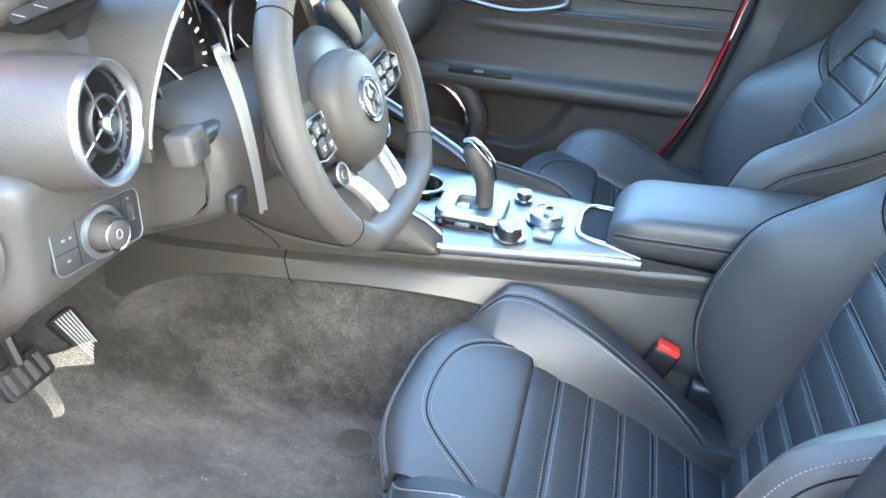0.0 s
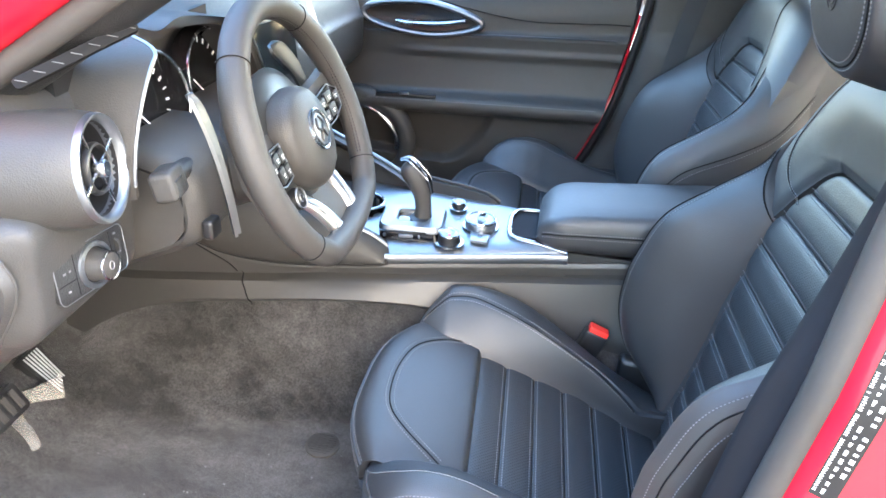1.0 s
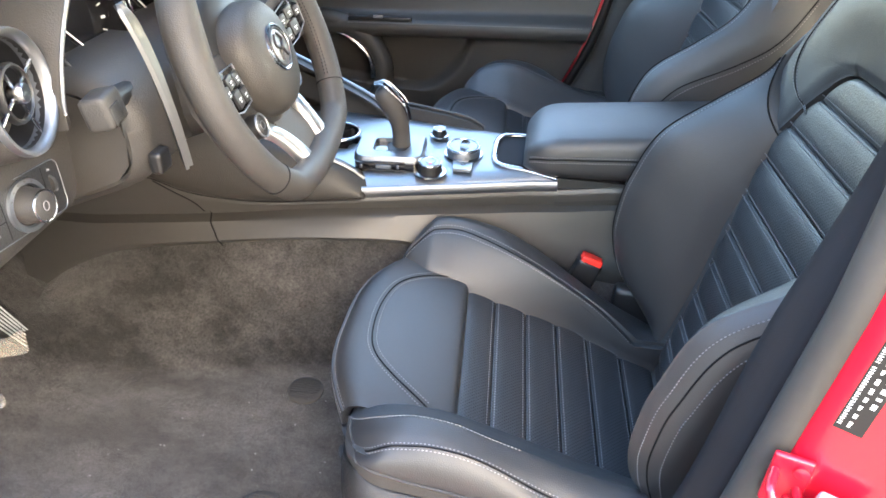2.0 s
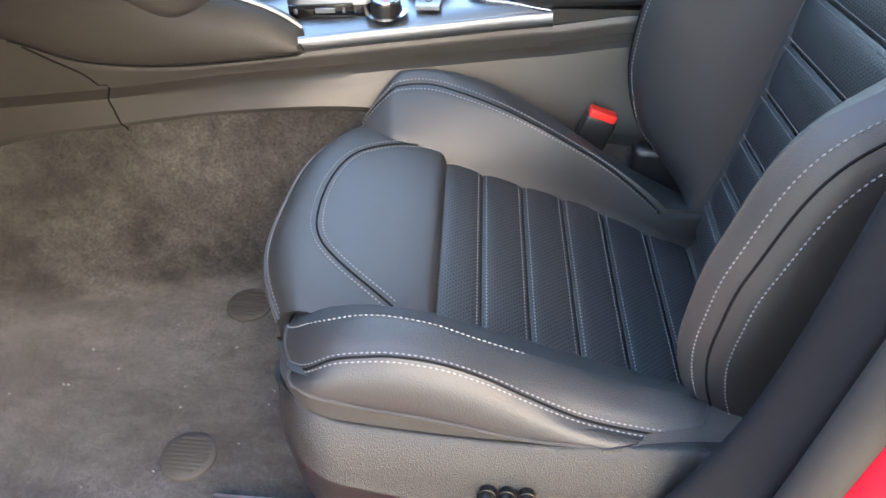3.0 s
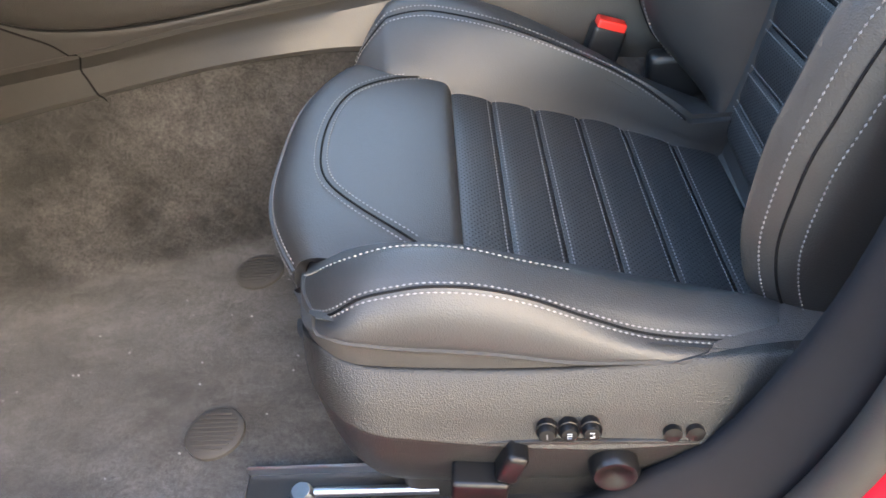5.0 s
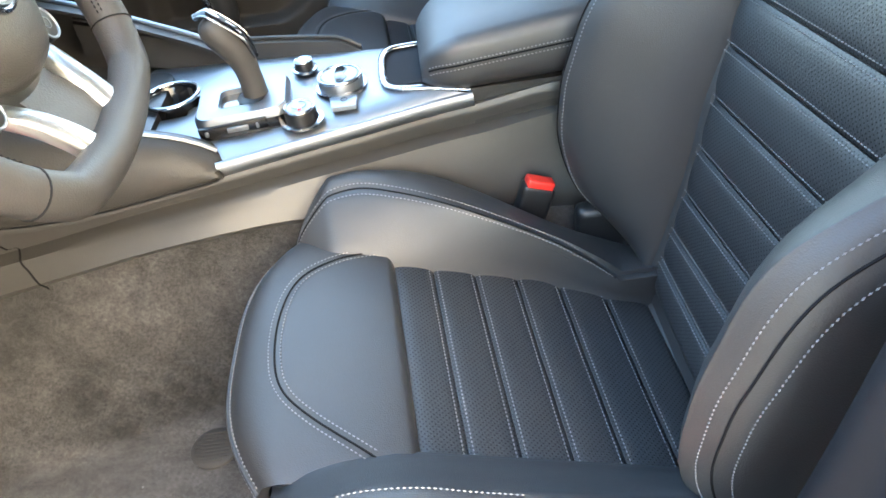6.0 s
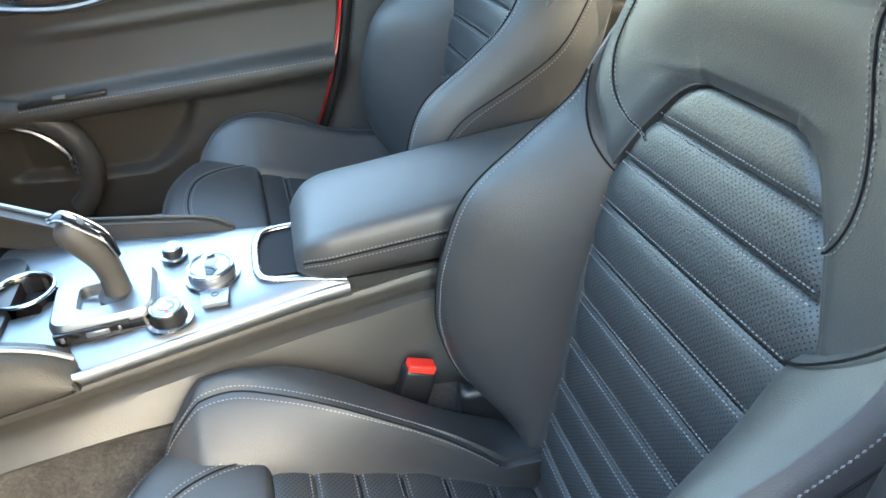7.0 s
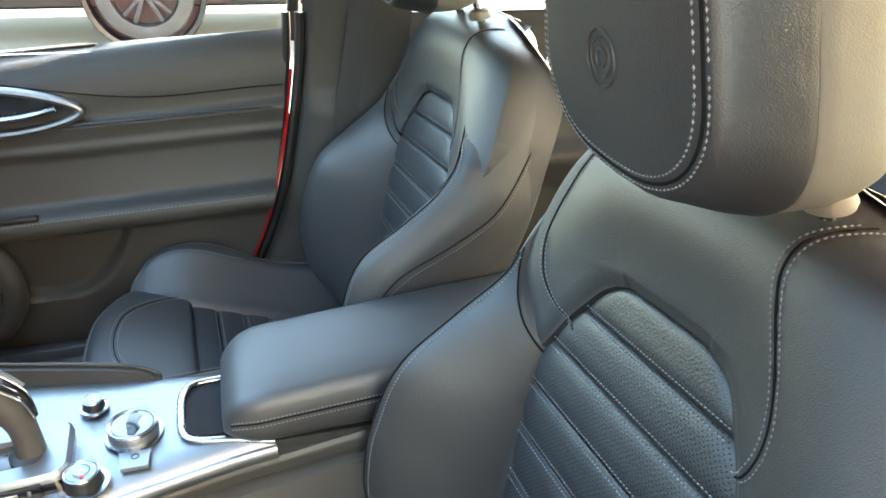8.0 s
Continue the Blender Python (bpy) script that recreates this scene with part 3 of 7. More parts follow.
IN_SEAM_W = [(0.02, 0.160), (0.06, 0.188), (0.10, 0.196), (0.15, 0.183), (0.206, 0.163), (0.27, 0.143), (0.327, 0.128), (0.40, 0.112)]
IN_SEAM_Z = [(0.02, 0.497), (0.035, 0.510), (0.10, 0.518), (0.148, 0.514), (0.206, 0.502), (0.27, 0.478), (0.327, 0.450), (0.366, 0.422), (0.40, 0.392)]
IN_CREST_Z = [(0.02, 0.490), (0.05, 0.514), (0.10, 0.524), (0.16, 0.514), (0.226, 0.488), (0.295, 0.450), (0.37, 0.402), (0.44, 0.365)]
OUT_CREST_Z = [(0.022, 0.466), (0.03, 0.481), (0.045, 0.498), (0.06, 0.511), (0.08, 0.5205), (0.113, 0.528), (0.158, 0.523), (0.20, 0.507), (0.242, 0.492), (0.285, 0.477), (0.328, 0.464), (0.44, 0.444)]
OUT_SEAM_Z = [(0.022, 0.458), (0.03, 0.469), (0.045, 0.484), (0.058, 0.494), (0.085, 0.515), (0.114, 0.522), (0.138, 0.524), (0.173, 0.519), (0.207, 0.506), (0.243, 0.486), (0.284, 0.466), (0.33, 0.455), (0.44, 0.440)]
TRIM_TOP = [(0.018, 0.436), (0.026, 0.450), (0.036, 0.461), (0.046, 0.465), (0.062, 0.464), (0.10, 0.457), (0.183, 0.449), (0.264, 0.448), (0.34, 0.454), (0.46, 0.454)]
FABRIC_TOP = [(0.02, 0.476), (0.030, 0.480), (0.050, 0.486), (0.064, 0.490), (0.079, 0.488), (0.113, 0.479), (0.15, 0.473), (0.191, 0.465), (0.223, 0.457), (0.256, 0.4535), (0.46, 0.452)]


def nose_plan(x, x0, run):
    """0 to 1: how far a side has come out from the rounded front corner."""
    k = min(1.0, max(0.0, (x - x0) / run))
    return math.sqrt(1 - (1 - k) ** 2)


def leather_foot(x):
    """Where the leather of the outer bolster ends on the cloth."""
    return min(curve1(FABRIC_TOP, x), curve1(OUT_SEAM_Z, x) - 0.004 - 0.006 * smooth01((x - 0.05) / 0.03))


RECLINE = radians(20.3)
BACK0 = V(0.392, 0, 0.370)
BACK_UP, BACK_OUT = V(math.sin(RECLINE), 0, math.cos(RECLINE)), V(-math.cos(RECLINE), 0, math.sin(RECLINE))
BACK_W = [(0.0, 0.235), (0.2, 0.252), (0.4, 0.256), (0.48, 0.255), (0.53, 0.250), (0.58, 0.238), (0.62, 0.216), (0.65, 0.182), (0.672, 0.13), (0.682, 0.08), (0.686, 0.04)]
INSERT_W = [(0.0, 0.118), (0.117, 0.132), (0.213, 0.144), (0.309, 0.152), (0.400, 0.158), (0.410, 0.157), (0.434, 0.144), (0.469, 0.124), (0.494, 0.105), (0.510, 0.092), (0.519, 0.080), (0.525, 0.068), (0.528, 0.056)]
INSERT_TOP = 0.528
INSERT_H = [(0.0, -0.040), (0.1, -0.036), (0.2, -0.026), (0.3, -0.010), (0.4, 0.0), (0.55, 0.0)]
INSERT_OFF = -0.010   # the ribbed field sits a little towards the console
EDGE_H = [(0.0, -0.06), (0.03, -0.03), (0.05, 0.010), (0.07, 0.045), (0.124, 0.085), (0.18, 0.104), (0.22, 0.111), (0.312, 0.110), (0.39, 0.066), (0.45, 0.032), (0.50, 0.020), (0.58, 0.008), (0.62, -0.006), (0.65, -0.022), (0.68, -0.045)]
EDGE_W = [(0.0, 0.15), (0.03, 0.17), (0.05, 0.20), (0.07, 0.214), (0.124, 0.226), (0.22, 0.226), (0.312, 0.222), (0.39, 0.226), (0.45, 0.224), (0.50, 0.222), (0.58, 0.203), (0.62, 0.180), (0.65, 0.146), (0.68, 0.06)]


FIELD = [(0.40 + 0.128 * k / 40, curve1(INSERT_W, 0.40 + 0.128 * k / 40)) for k in range(41)] + [(0.528, 0.056 * k / 8) for k in range(8)]
FIELD_LEAN = 0.10   # the ribbed field stands a little turned in the backrest


def lean_of(s, w, k):
    """How far the slight turn of the backrest in its own plane moves the point (s, w)."""
    ds = FIELD_LEAN * w * smooth01((s - 0.02) / 0.1) * (1 - smooth01((s - 0.60) / 0.09))
    dw = min(0.008, max(-0.032, -0.0065 - FIELD_LEAN * (s - 0.41)))
    return k * ds, k * dw


def unleaned(s, w, k):
    """The place in the untwisted field that lies at (s, w)."""
    a, b = s, w
    for _ in range(3):
        ds, dw = lean_of(a, b, k)
        a, b = s - ds, w - dw
    return a, b


def field_gap(s, w):
    """Distance outside the ribbed field, measured along the backrest."""
    w = abs(w)
    if s < INSERT_TOP and w <= curve1(INSERT_W, s):
        return 0.0
    if s <= 0.40:
        return w - curve1(INSERT_W, s)
    return min(math.hypot(s - a, w - b) for a, b in FIELD)


def panel_h(s, w):
    """Height of the smooth panel round the ribbed field."""
    e = abs(w) / curve1(BACK_W, s)
    up = smooth01((s - 0.34) / 0.08)
    d = field_gap(s, w)
    hump = (0.005 + 0.020 * smooth01(d / 0.09)) * up * (1 - 0.6 * smooth01((s - 0.60) / 0.1)) - 0.007 * (1 - smooth01(d / 0.014))
    return curve1(INSERT_H, s) * (1 - up) + hump - 0.032 * min(e, 1.0) ** 7 - 0.034 * smooth01((s - 0.615) / 0.072) ** 2


def car_seat(cy, so, label, controls):
    """A front seat with its middle at cy; so is the sign of y towards its door."""
    at = lambda x, w, z: V(x, cy + so * w, z)
    by = cy - so * 0.014
    back = lambda s, w, h: BACK0 + BACK_UP * s + BACK_OUT * h + V(0, by + so * w, 0)
    def leant(s, w, h):
        ds, dw = lean_of(s, w, -so)
        return back(s + ds, w + dw, h)
    seat = thing("car_seat", label, "car seat", group="front seats", at=(0.2, cy, 0.288))
    thread, seams = [], []

    # base frame under the cushion
    part("seat_base", block((0.44, 0.40, 0.05), 0.02, 3, pose(0.26, cy, 0.316)), DARK, seat)

    # side bolsters of the cushion
    sections = []
    def bolster(outer):
        sgn = 1 if outer else -1
        def section(x):
            z0 = lerp(insert_level(0.135) + (0.010 if outer else 0.02), insert_level(max(x, 0.135)) + 0.0016, smooth01((x - 0.07) / 0.08))
            nose = math.sqrt(min(1.0, max(0.0, (x - 0.016) / 0.05)))
            if outer:
                zc, zs, low = curve1(OUT_CREST_Z, x), curve1(OUT_SEAM_Z, x), leather_foot(x)
                prof = [(0.120, z0 - 0.05), (0.129, z0), (0.152, lerp(z0, zc, 0.27)), (0.193, lerp(z0, zc, 0.74)), (0.215, zc - 0.001), (0.238, lerp(zc, zs, 0.45) + 0.002),
                        (0.252, zs), (0.256, zs - 0.0015), (lerp(0.262, 0.266, nose), lerp(zs, low, 0.30)), (0.2705, lerp(zs, low, 0.65)), (0.2700, low), (0.256, low - 0.006)]
            else:
                ws, zs, zc = curve1(IN_SEAM_W, x), curve1(IN_SEAM_Z, x), curve1(IN_CREST_Z, x)
                wb = min(0.130, ws - 0.004)
                far = lerp(0.228, 0.200, smooth01((x - 0.16) / 0.18))
                prof = [(wb - 0.015, z0 - 0.05), (wb, z0), (lerp(wb, ws, 0.4), lerp(z0, zs, 0.52)), (lerp(wb, ws, 0.8), lerp(z0, zs, 0.9)), (ws, zs), (ws + 0.004, zs + 0.001),
                        (lerp(ws, far, 0.5), max(zc, lerp(zs, zc, 0.5)) + 0.004), (far, zc), (far + 0.013, zc - 0.014), (far + 0.018, zc - 0.04), (far + 0.014, zc - 0.075), (far + 0.006, min(0.36, zc - 0.08))]
            line = spline([(0, w, z) for w, z in prof], 4)
            if outer:
                f = nose_plan(x, 0.022, 0.060)
                return [at(x, 0.165 + (p.y - 0.165) * f if p.y > 0.165 else p.y, p.z) for p in line]
            return [at(x, sgn * lerp(0.17, p.y, 0.35 + 0.65 * nose), lerp(0.44, p.z, 0.25 + 0.75 * nose) if p.z > 0.44 else p.z) for p in line]
        rows = [section(lerp(0.0225 if outer else 0.018, 0.50, (i / 56) ** 1.5)) for i in range(57)]
        if outer:
            sections.append(section)
        bm = thick(rows, 0.012, (0, -0.2 * so * sgn, -1))
        ob = part("cushion_bolster", bm, LEATHER, seat, "outer bolster of black leather with double grey stitching" if outer else "inner bolster of black leather with double grey stitching", sharp=60)
        # seam and its stitches
        xs = [lerp(0.030 if outer else 0.024, 0.45 if outer else 0.395, k / 60) for k in range(61)]
        if outer:
            def line(j, lift):
                pts = [section(x)[int(j)].lerp(section(x)[int(j) + 1], j % 1) for x in xs]
                return [q + V(0, so * 0.6, 0.8) * lift for q in pts]
            seams.append(line(26, 0.0004))
            thread.extend([line(23.6, 0.0008), line(28.6, 0.0009)])
            crest = [section(x)[16] + V(0, 0, 0.0008) for x in [lerp(0.0235, 0.24, k / 50) for k in range(51)]]
            thread.append(crest)
        else:
            def line(j, lift):
                pts = [section(x)[int(j)].lerp(section(x)[int(j) + 1], j % 1) for x in xs]
                return [q + V(0, so * 0.45, 0.90) * lift for q in pts]
            seams.append(line(18, 0.0004))
            thread.extend([line(13.4, 0.0022), line(21.2, 0.0018)])
        return ob

    bolster(True)
    bolster(False)

    # thigh pad at the front
    def pad_point(u, v):
        xf = -0.034 + 0.040 * abs(v) ** 3.2
        half = 0.165 - 0.012 * smooth01((0.03 - lerp(0.133, xf, min(1, u / 0.6))) / 0.07)
        prof = spline([(0.1435, 0, 0.430), (0.1430, 0, 0.450), (0.1395, 0, 0.4600), (0.131, 0, 0.4650), (0.100, 0, 0.4735), (0.060, 0, 0.4815), (0.020, 0, 0.4865), (-0.006, 0, 0.4845),
                       (-0.021, 0, 0.476), (-0.028, 0, 0.460), (-0.027, 0, 0.438), (-0.018, 0, 0.415), (0.0, 0, 0.397), (0.03, 0, 0.385)], 6)
        q = u * (len(prof) - 1)
        p = prof[int(q)].lerp(prof[min(len(prof) - 1, int(q) + 1)], q % 1)
        k = smooth01((0.06 - p.x) / 0.09)
        x = p.x + (xf + 0.030) * k
        return at(x + -so * RIB_SKEW * v * half * smooth01((x - 0.03) / 0.1), v * half, p.z - 0.008 * abs(v) ** 9 - 0.002 * v * v)
    rows = [[pad_point(i / 60, j / 24 * 2 - 1) for j in range(25)] for i in range(61)]
    part("thigh_pad", thick(rows, 0.01, (0.3, 0, -1)), LEATHER, seat, "smooth black leather front pad with a curved stitched seam", sharp=60)

    def pad_top(x, w):
        """The nearest point of the pad's top at (x, w)."""
        v = w / 0.165
        row = [pad_point(k / 70, v) for k in range(12, 48)]
        for p, q in zip(row, row[1:]):
            if q.x <= x <= p.x:
                return p.lerp(q, (p.x - x) / max(1e-6, p.x - q.x)) + V(0, 0, 0.0012)
        return row[0]
    def u_seam(d):
        pts = spline([(0.117, -0.142, 0), (0.073, -0.122, 0), (0.034, -0.088, 0), (0.0185, -0.04, 0), (0.017, 0.02, 0), (0.028, 0.068, 0), (0.060, 0.104, 0), (0.116, 0.146, 0)], 12)
        out = []
        for k, p in enumerate(pts):
            t = (pts[min(k + 1, len(pts) - 1)] - pts[max(k - 1, 0)]).normalized()
            out.append(pad_top(p.x - t.y * d, p.y + t.x * d))
        return out
    thread.extend([u_seam(-0.0062), u_seam(0.0062)])
    seams.append([p - V(0, 0, 0.0006) for p in u_seam(0.0)])
    # piping along the front lip
    lip = [pad_point(0.655, j / 30 * 2 - 1) + V(-0.001, 0, 0.0005) for j in range(31)]
    for u in (0.625, 0.688):
        thread.append([pad_point(u, j / 30 * 2 - 1) + V(-0.0012, 0, 0.0004) for j in range(31)])
    part("piping", tube(lip, 0.0022, 6), LEATHER, seat)

    # ribbed middle of the cushion
    lines = [0.1425, 0.1875, 0.2365, 0.2860, 0.3365, 0.3900, 0.4420, 0.480]
    half = 0.152
    run = [lerp(-half, half, j / 20) for j in range(21)]
    skewed = lambda x, w, lift: at(x - so * RIB_SKEW * w, w, insert_level(x - so * RIB_SKEW * w) + lift)
    base = [[skewed(x, w, -0.0045) for w in (-half, -half / 2, 0, half / 2, half)] for x in (0.130, 0.2, 0.3, 0.4, 0.475)]
    part("cushion_base", thick(base, 0.02, (0, 0, -1)), LEATHER, seat)
    roll = []
    for k in range(9):
        u = k / 8
        x = lerp(0.440, 0.482, u)
        roll.append([at(x - so * RIB_SKEW * w, w, insert_level(x - so * RIB_SKEW * w) - 0.004 + 0.016 * math.sin(u * 2.2) + 0.012 * u) for w in run])
    part("rear_roll", thick(roll, 0.008, (0.3, 0, -1)), LEATHER, seat, "smooth leather roll behind the ribs", sharp=70)
    for a, b in zip(lines[:-1], lines[1:-1]):
        rows, uv = [], []
        x0, x1 = a + 0.0006, b - 0.0006
        for i in range(13):
            u = i / 12
            x = lerp(x0, x1, u)
            puff = 0.0030 * (1 - abs(2 * u - 1) ** 3.5) - 0.0020
            rows.append([skewed(x, w, puff) for w in run])
            uv.append([(x, w) for w in run])
        rows = [[p - V(0, 0, 0.006) for p in rows[0]]] + rows + [[p - V(0, 0, 0.006) for p in rows[-1]]]
        uv = [uv[0]] + uv + [uv[-1]]
        part("rib_pad", grid(rows, uv=uv), LEATHER_P, seat, sharp=70)
        if b < 0.44:
            for d in (-0.0048, 0.0048):
                thread.append([skewed(b + d, w, 0.0002) for w in run])

    # plastic valance along the door side, and a plain one along the console
    def valance(outer):
        sgn = 1 if outer else -1
        rows = []
        for i in range(40):
            x = lerp(0.0185, 0.50, (i / 39) ** 1.7)
            zt = curve1(TRIM_TOP, x) if outer else 0.37
            nose = nose_plan(x, 0.018, 0.075)
            out = 0.0 if outer else -0.05
            zb = curve1([(0.018, 0.405), (0.03, 0.380), (0.045, 0.354), (0.06, 0.339), (0.09, 0.328), (0.16, 0.322), (0.5, 0.322)], x)
            co = curve1([(0.03, 0.034), (0.084, 0.040), (0.16, 0.048), (0.256, 0.058), (0.36, 0.066)], x)
            zc = zt - min(co, 0.45 * (zt - zb))
            prof = [(0.245, zt - 0.012), (0.266, zt), (0.274, zt - 0.0015), (0.288, lerp(zt, zc, 0.42)), (0.2985, zc + 0.005), (0.3010, zc), (0.2995, zc - 0.005),
                    (0.2965, lerp(zc - 0.005, zb, 0.35)), (0.291, lerp(zc - 0.005, zb, 0.75)), (0.284, zb + 0.004), (0.276, zb), (0.25, zb)]
            line = spline([(0, w, z) for w, z in prof], 3)
            rows.append([at(x, sgn * (lerp(0.185, p.y, nose) + out), p.z) for p in line])
        return part("side_valance", thick(rows, 0.006, (0, -so * sgn, 0)), PLASTIC, seat, "grained black plastic side trim" if outer else "plain dark inner trim", sharp=40)
    valance(True)
    valance(False)
    # cloth skirt laid over the foot of the leather; it climbs over the nose
    rows = []
    for i in range(70):
        x = lerp(0.0226, 0.46, (i / 69) ** 1.6)
        sec, edge = sections[0](x), curve1(FABRIC_TOP, x)
        first = 16.0
        while first < 39.0 and sec[int(first)].lerp(sec[int(first) + 1], first % 1).z > edge:
            first += 0.25
        row = []
        for k in range(10):
            j = lerp(first, 41.5, k / 9)
            row.append(sec[int(j)].lerp(sec[int(j) + 1], j % 1))
        zt = min(curve1(TRIM_TOP, x), leather_foot(x) - 0.003)
        last = row[-1]
        row.append(V(last.x, last.y, min(last.z, zt) - 0.012))
        row.append(V(last.x, last.y - so * 0.006, min(last.z, zt) - 0.030))
        rows.append(row)
    part("skirt", thick(rows, 0.0024, (-0.2, so, 0.1)), FABRIC, seat, "dark cloth skirt above the plastic trim", sharp=60)
    # dark block added where the gap beside the console is only in shade
    part("gap_shade_block", block((0.17, 0.030, 0.15), 0.012, 3, pose(0.455, cy - so * 0.226, 0.350)), DARK, seat)
    # rear lower bracket cover
    part("bracket_cover", block((0.36, 0.045, 0.10), 0.015, 3, pose(0.27, cy + so * 0.262, 0.318)), PLASTIC, seat, "textured plastic cover over the rail")

    # ---- backrest ----
    rings = []
    ss = [k / 50 * 0.50 for k in range(51)] + [lerp(0.503, 0.541, k / 20) for k in range(21)] + [0.555, 0.565, 0.58, 0.595, 0.61, 0.622, 0.634, 0.644, 0.652, 0.660, 0.666, 0.672, 0.677, 0.681, 0.684, 0.686]
    for s in ss:
        W = curve1(BACK_W, s)
        wi = curve1(INSERT_W, s) if s < INSERT_TOP else min(0.13, 0.056 + (s - INSERT_TOP) * 0.8)
        lo_, hi_ = -wi, wi
        steps = [0.0, 0.012, 0.03, 0.06, 0.10, 0.16, 0.25, 0.4, 0.55, 0.7, 0.82, 0.91, 0.97]
        cols = [lerp(-W, lo_ - 0.002, 1 - (1 - k) ** 1.4) for k in steps] + [lo_ - 0.001]
        cols += [lo_ + 0.001] + [lerp(lo_ + 0.003, hi_ - 0.003, k / 8) for k in range(9)] + [hi_ - 0.001, hi_ + 0.001]
        cols += [lerp(hi_ + 0.002, W, k ** 1.4) for k in [1 - q for q in steps[::-1]]]
        r = []
        for w in cols:
            within = s < INSERT_TOP and lo_ < w < hi_
            r.append(leant(s, w, curve1(INSERT_H, s) - 0.0105 if within else panel_h(s, w)))
        for j in range(-1, 22):
            w = lerp(W, -W, j / 20) if 0 < j < 20 else math.copysign(W * (0.998 if j in (-1, 21) else 0.985), 10 - j)
            e = abs(w) / W
            if j in (-1, 21):
                r.append(leant(s, w, lerp(panel_h(s, w), -0.09, 0.5)))
                continue
            r.append(back(s, w, -0.108 + 0.02 * e ** 6 + 0.055 * smooth01((s - 0.61) / 0.075)))
        rings.append(r)
    part("backrest", grid(rings, close_v=True, cap=True), LEATHER, seat, "black leather backrest with stitched shoulder panels", sharp=50)
    ribs = [0.02, 0.06, 0.107, 0.157, 0.213, 0.271, 0.326, 0.380, 0.433, 0.483, INSERT_TOP]
    for a, b in zip(ribs, ribs[1:]):
        rows, uv = [], []
        top = b == INSERT_TOP
        s0, s1 = a + 0.0007, b - (0.0005 if top else 0.0007)
        for i in range(17):
            u = i / 16
            s = lerp(s0, s1, u)
            hw = curve1(INSERT_W, s) - 0.0015
            puff = (1 - max(0.0, 1 - 2 * u) ** 3.0) * (1 - u ** 12) if top else 1 - abs(2 * u - 1) ** 3.0
            ws = [lerp(-hw, hw, j / 24) for j in range(25)]
            rows.append([leant(s, w, curve1(INSERT_H, s) + 0.0040 * puff - 0.0062 - 0.005 * (abs(w) / hw) ** 12) for w in ws])
            uv.append([(s, w) for w in ws])
        rows = [[p - BACK_OUT * 0.008 for p in rows[0]]] + rows + [[p - BACK_OUT * 0.008 for p in rows[-1]]]
        uv = [uv[0]] + uv + [uv[-1]]
        part("back_rib_pad", grid(rows, uv=uv), LEATHER_H if top else LEATHER_P, seat, sharp=70)
        if not top:
            hw = curve1(INSERT_W, b) - 0.006
            for d in (-0.0050, 0.0050):
                thread.append([leant(b + d, lerp(-hw, hw, k / 20), curve1(INSERT_H, b + d) - 0.0036) for k in range(21)])

    def back_profile(s, sgn):
        he, we = curve1(EDGE_H, s), curve1(EDGE_W, s) - (0.030 if sgn * so < 0 else 0.0) * smooth01((s - 0.46) / 0.08)
        wi, h0 = curve1(INSERT_W, min(s, 0.40)) + sgn * INSERT_OFF - 0.002, curve1(INSERT_H, s) + 0.0012
        wi = min(wi, we - 0.004)
        side = curve1(BACK_W, s) + 0.002
        prof = [(wi - 0.010, h0 - 0.02), (wi - 0.006, h0), (lerp(wi, we, 0.30), lerp(h0, he, 0.47)), (lerp(wi, we, 0.68), lerp(h0, he, 0.84)), (we, he),
                (we + 0.006, he - 0.001), (lerp(we, side, 0.62), he - 0.016), (side, he - 0.05), (side + 0.001, lerp(he, -0.1, 0.72)), (side - 0.004, -0.094), (side - 0.02, -0.106)]
        return spline([(0, w, h) for w, h in prof], 4)

    def upper(s, w, h):
        """A point of the side bolster, turned with the backrest towards its top."""
        ds, dw = lean_of(s, w, -so)
        f = smooth01((s - 0.42) / 0.1)
        return back(s + 0.6 * ds * f, w + dw * f, h)

    def bolster_end(j):
        return curve1([(0, 0.396), (4, 0.402), (10, 0.436), (16, 0.480), (20, 0.530), (24, 0.595), (28, 0.636), (40, 0.650)], j)

    for sgn in (1, -1):
        rows = []
        for i in range(64):
            row = []
            for j in range(41):
                u = i / 60 if i <= 60 else 1.0
                s = bolster_end(j) * min(1.0, u) + (0.0025 * (i - 60) if i > 60 else 0.0)
                p = back_profile(s, sgn)[j]
                tuck = 0.012 * ((i - 54) / 9) ** 2 if i > 54 else 0.0
                row.append(upper(s, sgn * (p.y - (tuck if j > 24 else 0)), p.z - (tuck if j <= 26 else 0)))
            rows.append(row)
        part("back_bolster", thick(rows, 0.01, (1, -so * sgn, 0)), LEATHER, seat, "curved black leather side bolster with a stitched edge", sharp=70)
        es = [lerp(0.05, 0.482 if sgn * so > 0 else 0.60, k / 70) for k in range(71)]
        def row(j, lift):
            pts = []
            for s in es:
                prof = back_profile(s, sgn)
                p = prof[int(j)].lerp(prof[int(j) + 1], j % 1)
                pts.append(upper(s, sgn * p.y, p.z) + (BACK_OUT * 0.7 + V(0, so * sgn * 0.6 if j > 16 else 0, 0)) * lift)
            return pts
        if sgn > 0:
            # the door side: a double-stitched seam, and a fold further back
            seams.extend([row(25, 0.0005), row(32, 0.0005)])
            thread.extend([row(23, 0.0012), row(27, 0.0012), row(33, 0.0012)])
        else:
            seams.append(row(17, 0.0012))
            thread.extend([row(15.1, 0.0016), row(20.5, 0.0014)])
